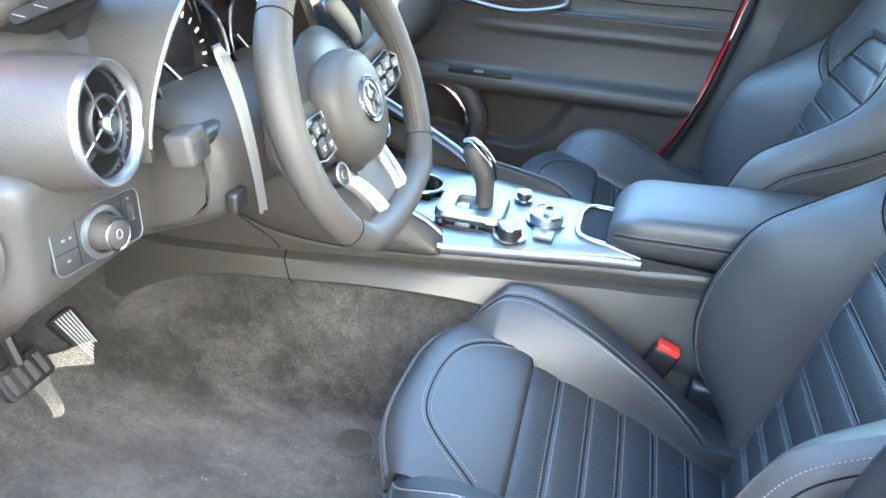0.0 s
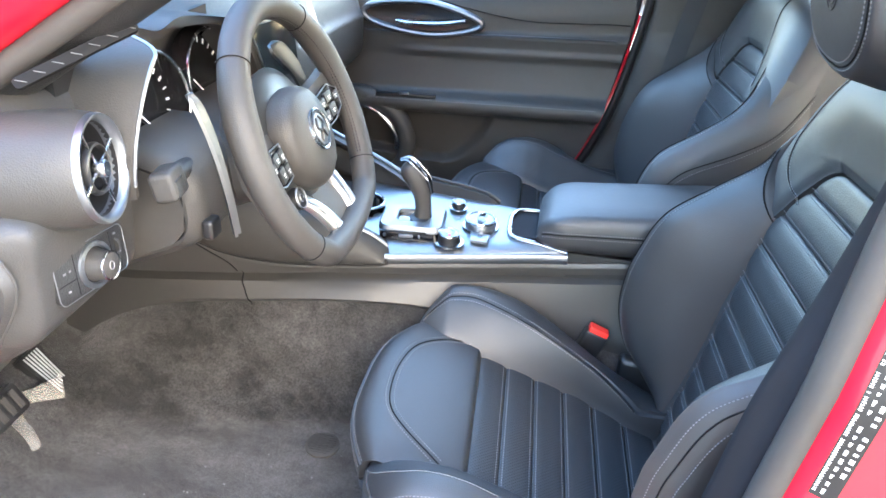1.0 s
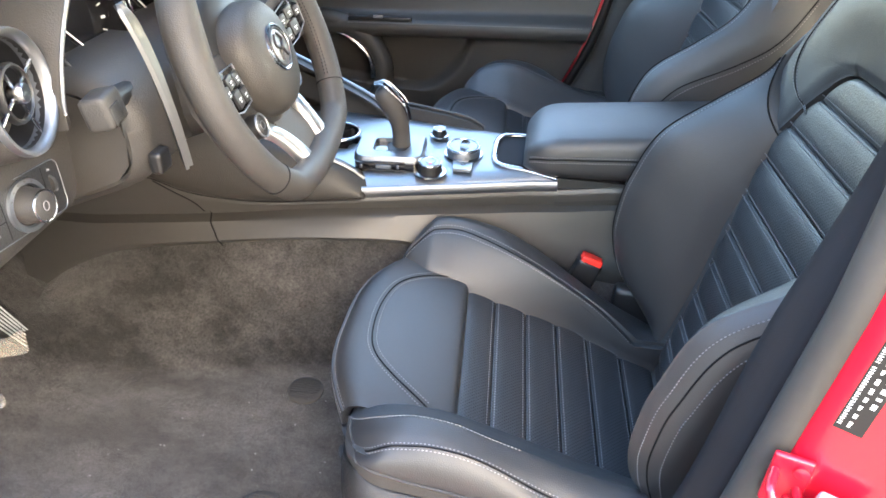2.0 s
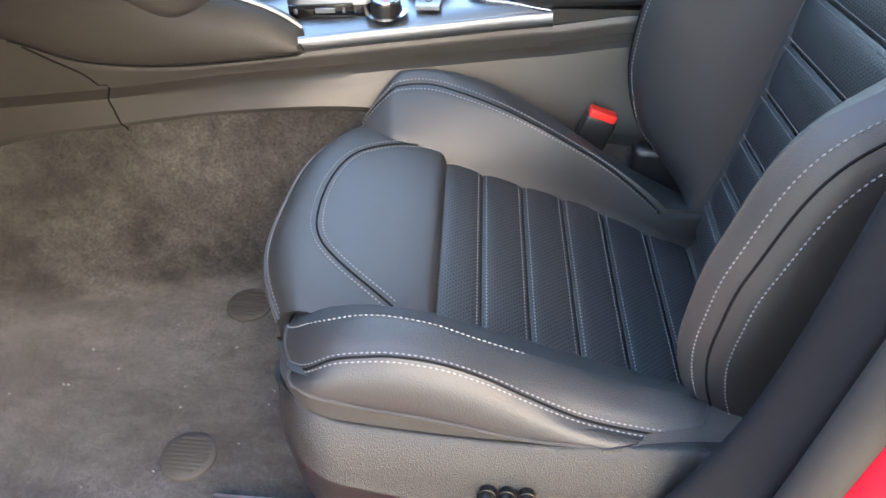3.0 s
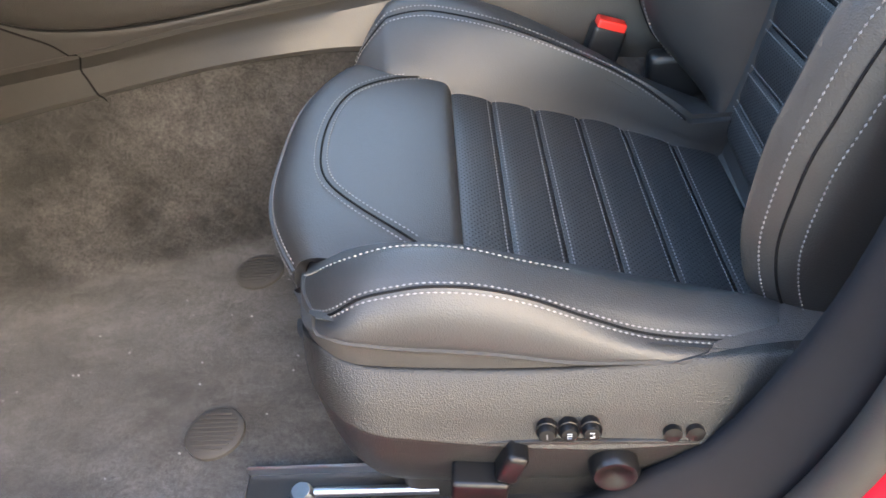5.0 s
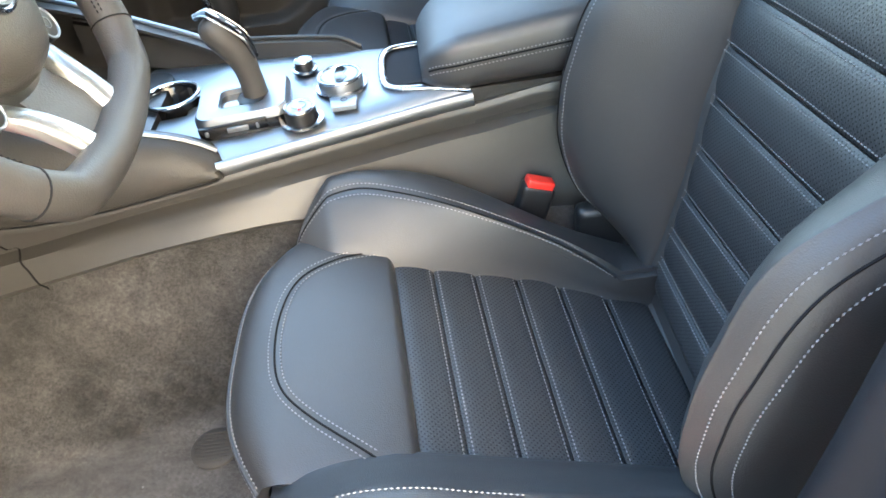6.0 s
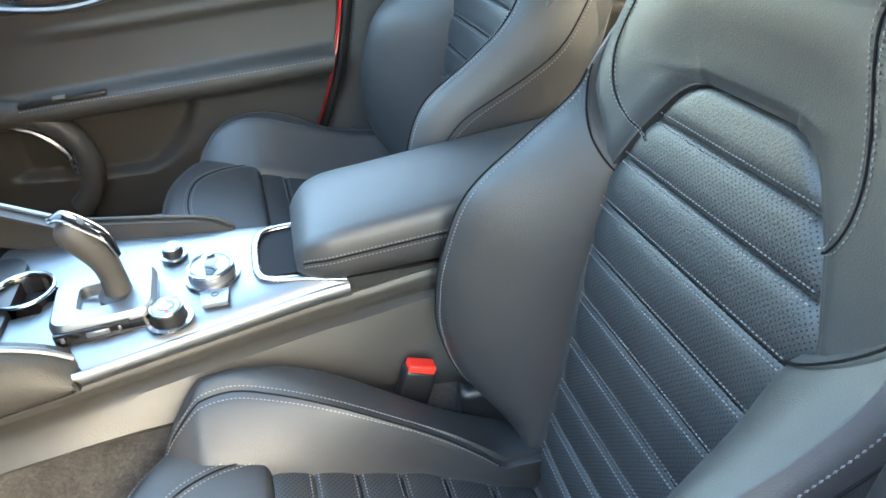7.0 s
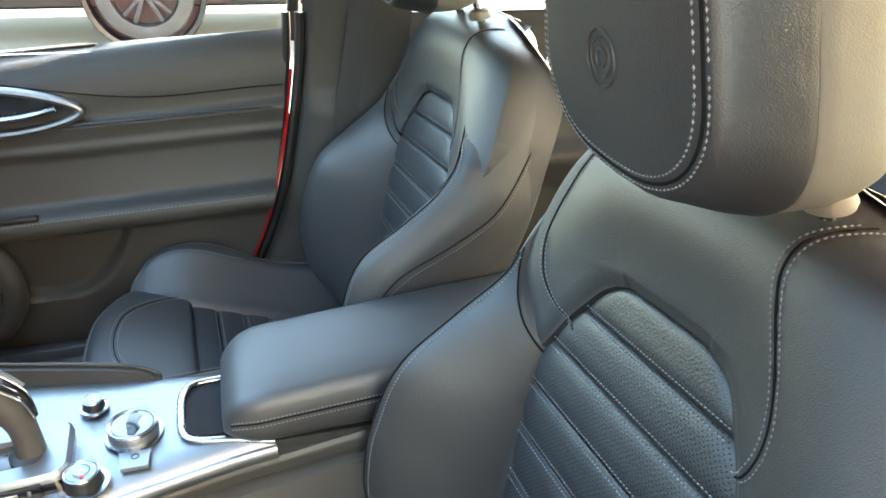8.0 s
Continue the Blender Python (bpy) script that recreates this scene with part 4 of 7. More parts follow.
        # the side panel's own seam climbs from the crest to the back edge
        def climb(dj, lift):
            pts = []
            for k in range(61):
                q = k / 60
                s, j = lerp(0.06, 0.60, q), lerp(24.5, 33.0, q ** 1.2) + dj
                prof = back_profile(s, sgn)
                p = prof[int(j)].lerp(prof[int(j) + 1], j % 1)
                pts.append(upper(s, sgn * p.y, p.z) + V(0, so * sgn * lift, 0))
            return pts
        if sgn < 0:
            seams.append(climb(0.0, 0.0005))
            thread.append(climb(0.55, 0.0009))
        # seam where the bolster ends under the shoulder panel
        seams.append([upper(bolster_end(j) - 0.001, sgn * p.y, p.z - 0.0015) for j in range(3, 18) for p in [back_profile(bolster_end(j) - 0.001, sgn)[j]]])
        # stitched line over the shoulder
        on_panel = lambda s, w, lift: back(s, w, panel_h(*unleaned(s, w, -so)) + lift)
        if sgn * so < 0:
            sh = [(0.476, 0.116), (0.486, 0.127), (0.511, 0.132), (0.536, 0.128), (0.563, 0.115), (0.595, 0.096), (0.622, 0.083), (0.646, 0.083), (0.668, 0.096)]
        else:
            sh = [(0.447, 0.124), (0.452, 0.142), (0.462, 0.172), (0.482, 0.193), (0.518, 0.206), (0.563, 0.202), (0.611, 0.190), (0.640, 0.172)]
        sh = spline([(p, q, 0) for p, q in sh], 10)
        seams.append([on_panel(p.x, sgn * p.y, 0.0002) for p in sh])
        for d in (-0.0052, 0.0052):
            thread.append([on_panel(p.x, sgn * (p.y + d), 0.0006) for p in sh])

    part("seam", _joined([tube(p, 0.0011, 5) for p in seams]), SEAM, seat)
    tagged(part("stitching", stitches(thread), THREAD, seat, "light grey thread stitches"), kind="stuff")

    # ---- headrest ----
    hc = 0.006
    def head_at(x, k, zb, a, dz=0.0):
        """A point of the padded outline: a is the angle, k its size, zb its lowest height."""
        c, s_ = math.cos(a), math.sin(a)
        sq = lerp(0.55, 0.40, smooth01((x - 0.485) / 0.04))
        v = math.copysign(abs(s_) ** sq, s_)
        zt = 1.205 - (1 - k) * 0.05
        z = lerp(zb, zt, (v + 1) / 2)
        w = k * lerp(0.113, 0.098, smooth01((z - 1.05) / 0.16)) * math.copysign(abs(c) ** sq, c)
        z += lerp(0.020, 0.012, smooth01((x - 0.485) / 0.04)) * (abs(w) / 0.11) ** 2.2 * max(0.0, -v)
        return at(x - 0.16 * (z - 1.05), w + hc, z)
    angles = [2 * math.pi * q / 64 for q in range(64)]
    face = [(0.4775, 0.03, 1.10), (0.478, 0.5, 1.055), (0.4785, 0.84, 1.026), (0.4795, 0.885, 1.022), (0.4812, 0.90, 1.0205), (0.4808, 0.915, 1.019), (0.4825, 0.955, 1.014), (0.488, 0.985, 1.010), (0.497, 1.0, 1.008),
            (0.515, 1.02, 1.005), (0.532, 1.03, 1.003), (0.537, 1.028, 1.004), (0.540, 1.015, 1.006), (0.56, 0.9, 1.03)]
    head = part("headrest", grid([[head_at(x, k, zb, a) for a in angles] for x, k, zb in face], close_v=True, cap=True), LEATHER, seat, "padded black leather headrest with a stitched frame", sharp=70)
    # shell and post collars share the colour with light painted in
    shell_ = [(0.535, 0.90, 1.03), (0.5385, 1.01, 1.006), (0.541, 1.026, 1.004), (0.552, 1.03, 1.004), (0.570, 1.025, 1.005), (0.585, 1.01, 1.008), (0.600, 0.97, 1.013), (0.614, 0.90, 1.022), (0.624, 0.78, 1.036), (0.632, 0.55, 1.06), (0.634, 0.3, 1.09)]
    part("headrest_shell", grid([[head_at(x, k, zb, a) for a in angles] for x, k, zb in shell_], close_v=True, cap=True), SHELLBACK, head, "smooth headrest back with warm light painted into its colour", sharp=70)
    frame_rows = [[head_at(x, k, zb, a) + V(-0.0006, 0, 0) for a in angles + angles[:1]] for x, k, zb in ((0.4787, 0.855, 1.0245), (0.4815, 0.935, 1.0165))]
    tagged(part("stitching", stitches(frame_rows), THREAD, head, "grey thread round the headrest face"), kind="stuff")
    part("seam", tube([head_at(0.4808, 0.90, 1.0205, a) for a in angles], 0.0014, 5, closed=True), SEAM, head)
    m = axis_frame(at(0.4712, -0.002, 1.089), (-1, 0, -0.16), (0, 1, 0))
    emb = bmesh.new()
    for r in (0.0185, 0.0125, 0.0055):
        tube([m @ V(r * math.cos(a / 32 * 2 * math.pi), r * math.sin(a / 32 * 2 * math.pi), 0.0) for a in range(32)], 0.0012, 6, closed=True, bm=emb)
    part("emboss", emb, LEATHER, head, "round embossed badge pressed into the leather")
    for sgn in (1, -1):
        post = part("headrest_post", tube([at(0.640, sgn * 0.056, 0.94), at(0.597, sgn * 0.056, 1.075)], 0.0065, 12), CHROME, seat, "chrome headrest post")
        part("post_collar", lathe([(0.0, 0), (0.017, 0), (0.018, 0.004), (0.015, 0.012), (0.010, 0.015), (0.0, 0.016)], 24, pose(0.622, cy + so * sgn * 0.056, 0.998, 0, -12, 0)), SHELLBACK, post, "collar at the post with warm light painted into its colour")

    if controls:
        yf = cy + so * 0.2975
        for k in range(3):
            mm = axis_frame((0.212 + 0.016 * k, yf + so * 0.001, 0.414), (0, so, 0.25), (1, 0, 0))
            btn = part("memory_button", lathe([(0.0, -0.012), (0.0070, -0.012), (0.0070, 0.004), (0.0055, 0.0064), (0.0, 0.0068)], 20, mm), SWITCH, seat)
            part("button_ring", tube([mm @ V(0.0075 * math.cos(a), 0.0075 * math.sin(a), 0.0005) for a in [2 * math.pi * j / 20 for j in range(20)]], 0.0008, 6, closed=True), SWITCH, btn)
            if k == 0:
                digit = block((0.0012, 0.0046, 0.0004), 0, m=mm @ pose(0, 0, 0.0070))
            else:
                sg = 1 if k == 1 else 0
                pts = [(-0.0016, 0.0020), (0.0016, 0.0020), (0.0016, 0.0), (-0.0016 * sg - 0.0004 * (1 - sg), 0.0), (-0.0016, -0.0020) if sg else (0.0016, 0.0), (0.0016, -0.0020), (-0.0016, -0.0020)]
                digit = tube([mm @ V(x_, y_, 0.0070) for x_, y_ in (pts if sg else [(-0.0016, 0.0020), (0.0016, 0.0020), (0.0004, 0.0002), (0.0016, -0.0008), (0.0014, -0.0020), (-0.0016, -0.0020)])], 0.0005, 5)
            part("numeral", digit, ALU, btn)
        part("seat_switch", block((0.044, 0.024, 0.024), 0.004, 3, pose(0.159, yf + so * 0.008, 0.361, 0, 8, 0)), SWITCH, seat, "satin black seat adjustment switch")
        part("recline_switch", block((0.017, 0.022, 0.034), 0.005, 3, pose(0.185, yf + so * 0.007, 0.386, 0, 22, 0)), SWITCH, seat)
        part("lumbar_knob", lathe([(0.0, 0), (0.019, 0), (0.019, 0.010), (0.016, 0.015), (0.012, 0.015), (0.008, 0.012), (0.0, 0.011)], 32, axis_frame((0.261, yf, 0.369), (0, so, 0.1))), SWITCH, seat)
        for x in (0.302, 0.318):
            part("blank_button", lathe([(0.0, -0.012), (0.0068, -0.012), (0.0066, 0.003), (0.0, 0.004)], 18, axis_frame((x, yf, 0.404), (0, so, 0.2))), SWITCH, seat)
        part("switch_strip", block((0.20, 0.005, 0.0035), 0.0015, 2, pose(0.255, yf + so * 0.0005, 0.398, 0, 3, 0)), PLASTIC, seat)
    return seat


def _joined(bms):
    out = bmesh.new()
    for b in bms:
        me = bpy.data.meshes.new("t")
        b.to_mesh(me)
        b.free()
        out.from_mesh(me)
        bpy.data.meshes.remove(me)
    return out


car_seat(-0.373, -1, "black leather sports seat with ribbed middle, beside the open door", True)
car_seat(0.357, 1, "black leather sports seat with ribbed middle, beside the closed door", False)
# ---- passenger's front door, closed ----
DOOR_REAR = [(0.28, 0.13), (0.38, 0.200), (0.44, 0.243), (0.50, 0.272), (0.585, 0.303), (0.70, 0.330), (0.85, 0.355), (0.93, 0.362)]
DOOR_Y = [(0.27, 0.672), (0.36, 0.650), (0.46, 0.640), (0.545, 0.636), (0.560, 0.628), (0.570, 0.606), (0.585, 0.597), (0.600, 0.598), (0.610, 0.606), (0.618, 0.634), (0.63, 0.642),
          (0.70, 0.652), (0.752, 0.648), (0.764, 0.646), (0.770, 0.654), (0.775, 0.660), (0.815, 0.661), (0.838, 0.666), (0.860, 0.676), (0.876, 0.690), (0.886, 0.706), (0.890, 0.722)]
POCKET_LOW = [(-0.5, 0.44), (-0.36, 0.43), (-0.24, 0.417), (-0.10, 0.410), (-0.04, 0.43), (0.0, 0.475), (0.02, 0.52), (0.045, 0.560)]


def door_level(x, z):
    return z - 0.046 * x


def door_y(x, z):
    y = curve1(DOOR_Y, door_level(x, z))
    if x < 0.05:
        lo, hi = curve1(POCKET_LOW, x), 0.565 + 0.04 * x
        m = smooth01((z - lo) / lerp(0.016, 0.05, smooth01((x + 0.10) / 0.08))) * smooth01((hi - z) / 0.008) * smooth01((x + 0.36) / 0.04) * smooth01((0.052 - x) / 0.02)
        y += 0.032 * m
    # raised sweep over the middle field
    s = smooth01((door_level(x, z) - 0.700) / 0.02) * smooth01((0.735 - door_level(x, z)) / 0.012) * smooth01((x + 0.27) / 0.12)
    return y - 0.006 * s


def passenger_door():
    d = thing("door_1", "closed passenger door with black leather-grained panel and chrome handle", "car door", kind="structure", at=(0, 0.66, 0.28))
    zs = [lerp(0.27, 0.895, i / 130) for i in range(131)]
    rows = []
    for z in zs:
        xr = curve1(DOOR_REAR, z)
        cols = [lerp(-0.72, -0.40, j / 8) for j in range(8)] + [lerp(-0.40, 0.06, j / 60) for j in range(60)] + [lerp(0.06, xr, j / 12) for j in range(13)]
        rows.append([V(x, door_y(x, z), z + 0.07 * x * smooth01((z - 0.75) / 0.14)) for x in cols])
    part("door_panel", thick(rows, 0.02, (0, 1, 0)), SOFT, d, "black soft-grained door panel with armrest", sharp=50)
    skin = [[V(x, 0.76 - 0.06 * max(0, z - 0.75), z) for x in (-0.72, -0.3, 0.1, 0.36)] for z in (0.27, 0.5, 0.75, 0.865)]
    part("door_skin", thick(skin, 0.01, (0, -1, 0)), RED, d, "red painted outer door skin")
    # stitched lines along armrest and upper edge
    def along(x0, x1, lev, off, n=50):
        pts = []
        for k in range(n + 1):
            x = lerp(x0, x1, k / n)
            z = lev + 0.046 * x
            pts.append(V(x, door_y(x, z) - off, z))
        return pts
    tagged(part("stitching", stitches([along(-0.28, 0.30, 0.6035, 0.0016)], pitch=0.007, length=0.005), THREAD, d, "grey thread along the armrest"), kind="stuff")
    line = []
    for k in range(60):
        x = lerp(-0.30, 0.345, k / 59)
        z = 0.853 - 0.045 * smooth01((x + 0.30) / 0.42) + 0.012 * smooth01((x - 0.1) / 0.25)
        line.append(V(x, door_y(x, z) - 0.0006, z))
    part("seam", tube(line, 0.0014, 5), SEAM, d)
    part("crease_trim", tube(along(-0.36, 0.32, 0.7665, 0.0), 0.0035, 6), DARK, d)
    # red painted rear edge and rubber seal
    edge = [V(curve1(DOOR_REAR, z) + 0.010, 0.684, z) for z in [lerp(0.36, 0.845, k / 30) for k in range(31)]]
    tall = [V(curve1(DOOR_REAR, z) + 0.010, 0.684 - 0.03 * max(0.0, z - 0.86), z) for z in [lerp(0.36, 0.955, k / 36) for k in range(37)]]
    part("painted_edge", tube(edge, 0.0038, 8), RED, d, "strip of red paint at the door's rear edge")
    part("door_seal", tube([p + V(-0.0115, -0.014, 0) for p in tall], 0.008, 8), DARK, d)
    part("door_seal", tube([p + V(0.013, -0.020, 0) for p in tall], 0.010, 8), DARK, d)
    # handle
    c = V(-0.165, 0.650, 0.795)
    lens = []
    for k in range(48):
        a = 2 * math.pi * k / 48
        r = 0.145 if math.cos(a) > 0 else 0.16
        lens.append(c + V(r * math.copysign(abs(math.cos(a)) ** 1.15, math.cos(a)), 0, 0.040 * math.copysign(abs(math.sin(a)) ** 0.9, math.sin(a)) * (1 - 0.35 * max(0, math.cos(a)) ** 2) + 0.018 * (math.cos(a) * -0.2)))
    h = part("handle_surround", tube(lens, 0.0115, 10, closed=True, r2=0.008), ALU, d, "satin chrome surround of the inner handle")
    cup = [[c + V(p.x - c.x, 0, 0) * k + V(0, 0.012 * (1 - k), (p.z - c.z) * k) for p in lens] for k in (0.02, 0.5, 0.85, 1.0)]
    part("handle_cup", grid(cup, close_v=True), DARK, h)
    lever = spline([c + V(-0.075, -0.004, -0.014), c + V(-0.02, -0.006, -0.012), c + V(0.05, -0.008, -0.006), c + V(0.105, -0.004, 0.004)], 6)
    part("handle_lever", tube(lever, lambda k: 0.006 + 0.010 * k * (1 - k) * 2 + 0.003 * k, 10, r2=0.007), CHROME, h, "satin chrome pull lever")
    # switch on the armrest
    sw = part("switch_panel", block((0.16, 0.016, 0.010), 0.003, 2, pose(-0.20, 0.607, 0.602, 0, -2.6, 0)), DARK, d)
    part("window_switch", block((0.024, 0.010, 0.006), 0.002, 2, pose(-0.203, 0.600, 0.609, 0, -2.6, 0)), STEEL, sw)
    # loudspeaker with a bright arc
    sp = V(-0.345, 0.612, 0.46)
    arc = [sp + V(0.125 * math.cos(a) * 1.0, -0.006, 0.105 * math.sin(a)) for a in [lerp(-0.10, 2.0, k / 30) for k in range(31)]]
    s = part("speaker_surround", tube(spline([sp + V(0.15 * math.cos(a), 0.010, 0.13 * math.sin(a)) for a in [lerp(-0.8, 2.6, k / 16) for k in range(17)]], 4), 0.024, 10), SOFT, d, "rounded speaker housing")
    part("speaker_arc", tube(arc, lambda k: 0.0035 + 0.0035 * math.sin(math.pi * min(1, k + 0.25)), 8), CHROME, s, "polished chrome arc on the speaker")
    part("speaker_grille", lathe([(0.0, 0.004), (0.08, 0.003), (0.115, 0.0)], 40, axis_frame(sp + V(0, 0.006, 0), (0, -1, 0.0)), cap=False), DARK, s)


passenger_door()


def passenger_window():
    rows = [[V(x, 0.700 - 0.14 * (z - 0.90), z) for z in (0.885, 1.0, 1.1, 1.2, 1.31)] for x in (-0.30, -0.05, 0.15, 0.345)]
    w = solid("window_1", thick(rows, 0.004, (0, 1, 0)), GLASS, "clear door window pane", "window", kind="structure")
    path = spline([(0.372, 0.695, 0.90), (0.385, 0.675, 1.05), (0.405, 0.64, 1.31)], 8)
    solid("window_frame", tube(path, 0.013, 10), DARK, "black window frame upright", "window frame", kind="structure")


passenger_window()


def passenger_pillar():
    rows = []
    for i in range(50):
        z = lerp(0.28, 1.34, i / 49)
        x0 = curve1(DOOR_REAR, min(z, 0.93)) + 0.034 + 0.06 * max(0, z - 0.9)
        tum = -0.10 * max(0.0, z - 0.88)
        foot = 0.06 * smooth01((0.5 - z) / 0.2)
        step = 0.016 * smooth01((z - 0.785) / 0.008)
        rows.append(spline([(x0 - 0.008, 0.680 + tum, z), (x0, 0.662 + tum, z), (x0 + 0.012, 0.648 + tum + step * 0.3, z), (x0 + 0.05, 0.634 + tum + step, z), (x0 + 0.14 + foot, 0.630 + tum + step, z), (x0 + 0.20 + foot, 0.65 + tum, z)], 4))
    p = thing("pillar_passenger", "dark grained trim on the middle pillar", "door pillar", kind="structure", at=(0.45, 0.64, 0.28))
    part("pillar_trim", thick(rows, 0.006, (0, 1, 0)), SOFT, p, sharp=50)
    belt = thing("seat_belt", "black woven seat belt hanging by the pillar", "seat belt", at=(0.46, 0.61, 0.55))
    path = spline([(0.435, 0.612, 0.52), (0.452, 0.612, 0.72), (0.485, 0.600, 0.93), (0.53, 0.575, 1.20)], 10)
    part("webbing", thick([[p + V(-0.022, 0.004, 0), p, p + V(0.022, -0.002, 0)] for p in path], 0.0015, (0, 1, 0)), BELT, belt)
    part("belt_anchor", block((0.05, 0.02, 0.06), 0.008, 3, pose(0.53, 0.588, 1.215, 0, 10, 0)), DARK, belt)


passenger_pillar()


# ---- rear of the cabin ----
def rear_cabin():
    d = thing("door_2", "closed rear door with dark panel and armrest", "car door", kind="structure", at=(1.0, 0.64, 0.28))
    prof = [(0.28, 0.66), (0.45, 0.64), (0.56, 0.635), (0.63, 0.60), (0.66, 0.602), (0.675, 0.635), (0.76, 0.65), (0.775, 0.642), (0.80, 0.655), (0.90, 0.67), (0.93, 0.69)]
    rows = [[V(x, curve1(prof, z - 0.03 * (x - 0.9)), z) for x in [lerp(0.585, 1.55, j / 20) for j in range(21)]] for z in [lerp(0.28, 0.945, i / 60) for i in range(61)]]
    part("door_panel", thick(rows, 0.02, (0, 1, 0)), SOFT, d, sharp=50)
    part("handle_lever", block((0.09, 0.012, 0.018), 0.005, 3, pose(0.87, 0.640, 0.83)), CHROME, d, "satin chrome inner handle")
    part("door_skin", thick([[V(x, 0.76 - 0.06 * max(0, z - 0.75), z) for x in (0.38, 0.8, 1.2, 1.6)] for z in (0.27, 0.5, 0.75, 0.93)], 0.01, (0, -1, 0)), RED, d, "red painted outer door skin")
    w = solid("window_2", thick([[V(x, 0.690 - 0.14 * (z - 0.94), z) for z in (0.94, 1.1, 1.32)] for x in (0.60, 0.9, 1.2, 1.45)], 0.004, (0, 1, 0)), GLASS, "clear rear door window pane", "window", kind="structure")
    b = thing("rear_seat", "black leather rear bench with headrests", "rear seat", at=(1.2, 0, 0.29))
    rows = []
    for i in range(25):
        u = i / 24
        p = curve1([(0, 0.36), (0.15, 0.50), (0.4, 0.52), (1.0, 0.46)], u)
        rows.append([V(lerp(0.98, 1.45, u), y, p - 0.03 * (abs(y) / 0.62) ** 4 + 0.012 * math.cos(y * 10)) for y in [lerp(-0.62, 0.62, j / 30) for j in range(31)]])
    part("bench_cushion", thick(rows, 0.16, (0.2, 0, -1)), LEATHER, b, sharp=60)
    rows = []
    for i in range(29):
        u = i / 28
        z = lerp(0.42, 0.965, u)
        rows.append([V(1.34 + 0.26 * u + 0.03 * math.cos(y * 10) - 0.02 * math.sin(u * 3) + 0.03 * (abs(y) / 0.62) ** 4 + 0.05 * u ** 12, y, z) for y in [lerp(-0.62, 0.62, j / 30) for j in range(31)]])
    part("bench_backrest", thick(rows, 0.09, (1, 0, 0)), LEATHER, b, sharp=60)
    for y in (-0.36, 0.36, 0.0):
        part("rear_headrest", block((0.09, 0.24 if y else 0.2, 0.14), 0.035, 4, pose(1.60, y, 1.02, 0, 12, 0)), LEATHER, b)
    tagged(part("stitching", stitches([[V(1.335 + 0.26 * u + 0.03 * math.cos(y0 * 10) - 0.02 * math.sin(u * 3) - 0.002, y0, lerp(0.42, 0.965, u)) for u in [k / 40 for k in range(38)]] for y0 in (-0.17, 0.17, 0.10, -0.10)]), THREAD, b), kind="stuff")


rear_cabin()
# ---- centre console ----
def console_edge(x):
    """Half width of the driver's side at the foot of the silver edge."""
    return curve1([(-0.5, 0.225), (-0.25, 0.185), (-0.06, 0.148), (0.10, 0.112), (0.25, 0.084), (0.6, 0.080)], x)


def console_z(x):
    return curve1([(-0.6, 0.60), (-0.389, 0.583), (-0.334, 0.559), (-0.26, 0.546), (-0.19, 0.543), (-0.06, 0.548), (0.25, 0.560), (0.36, 0.574), (0.6, 0.585)], x)


def groove_z(x):
    """Height of the shadow groove along the console's side."""
    return curve1([(-0.65, 0.494), (-0.48, 0.499), (-0.30, 0.507), (-0.149, 0.517), (0.03, 0.520), (0.25, 0.526), (0.36, 0.540), (0.6, 0.551)], x)


def console_side(x, z):
    """Half width of the console's side panel at (x, z)."""
    fy, low, e, g = curve1(FLANK_Y, x), curve1(PANEL_LOW, x), console_edge(x), groove_z(x)
    return curve1([(low, fy + 0.004), (lerp(low, g, 0.15), fy + 0.006), (lerp(low, g, 0.55), lerp(fy, e, 0.45) + 0.006), (g - 0.006, e + 0.010), (g + 0.001, e - 0.006), (g + 0.007, e - 0.006), (g + 0.011, e + 0.004), (g + 0.2, e + 0.005)], z)


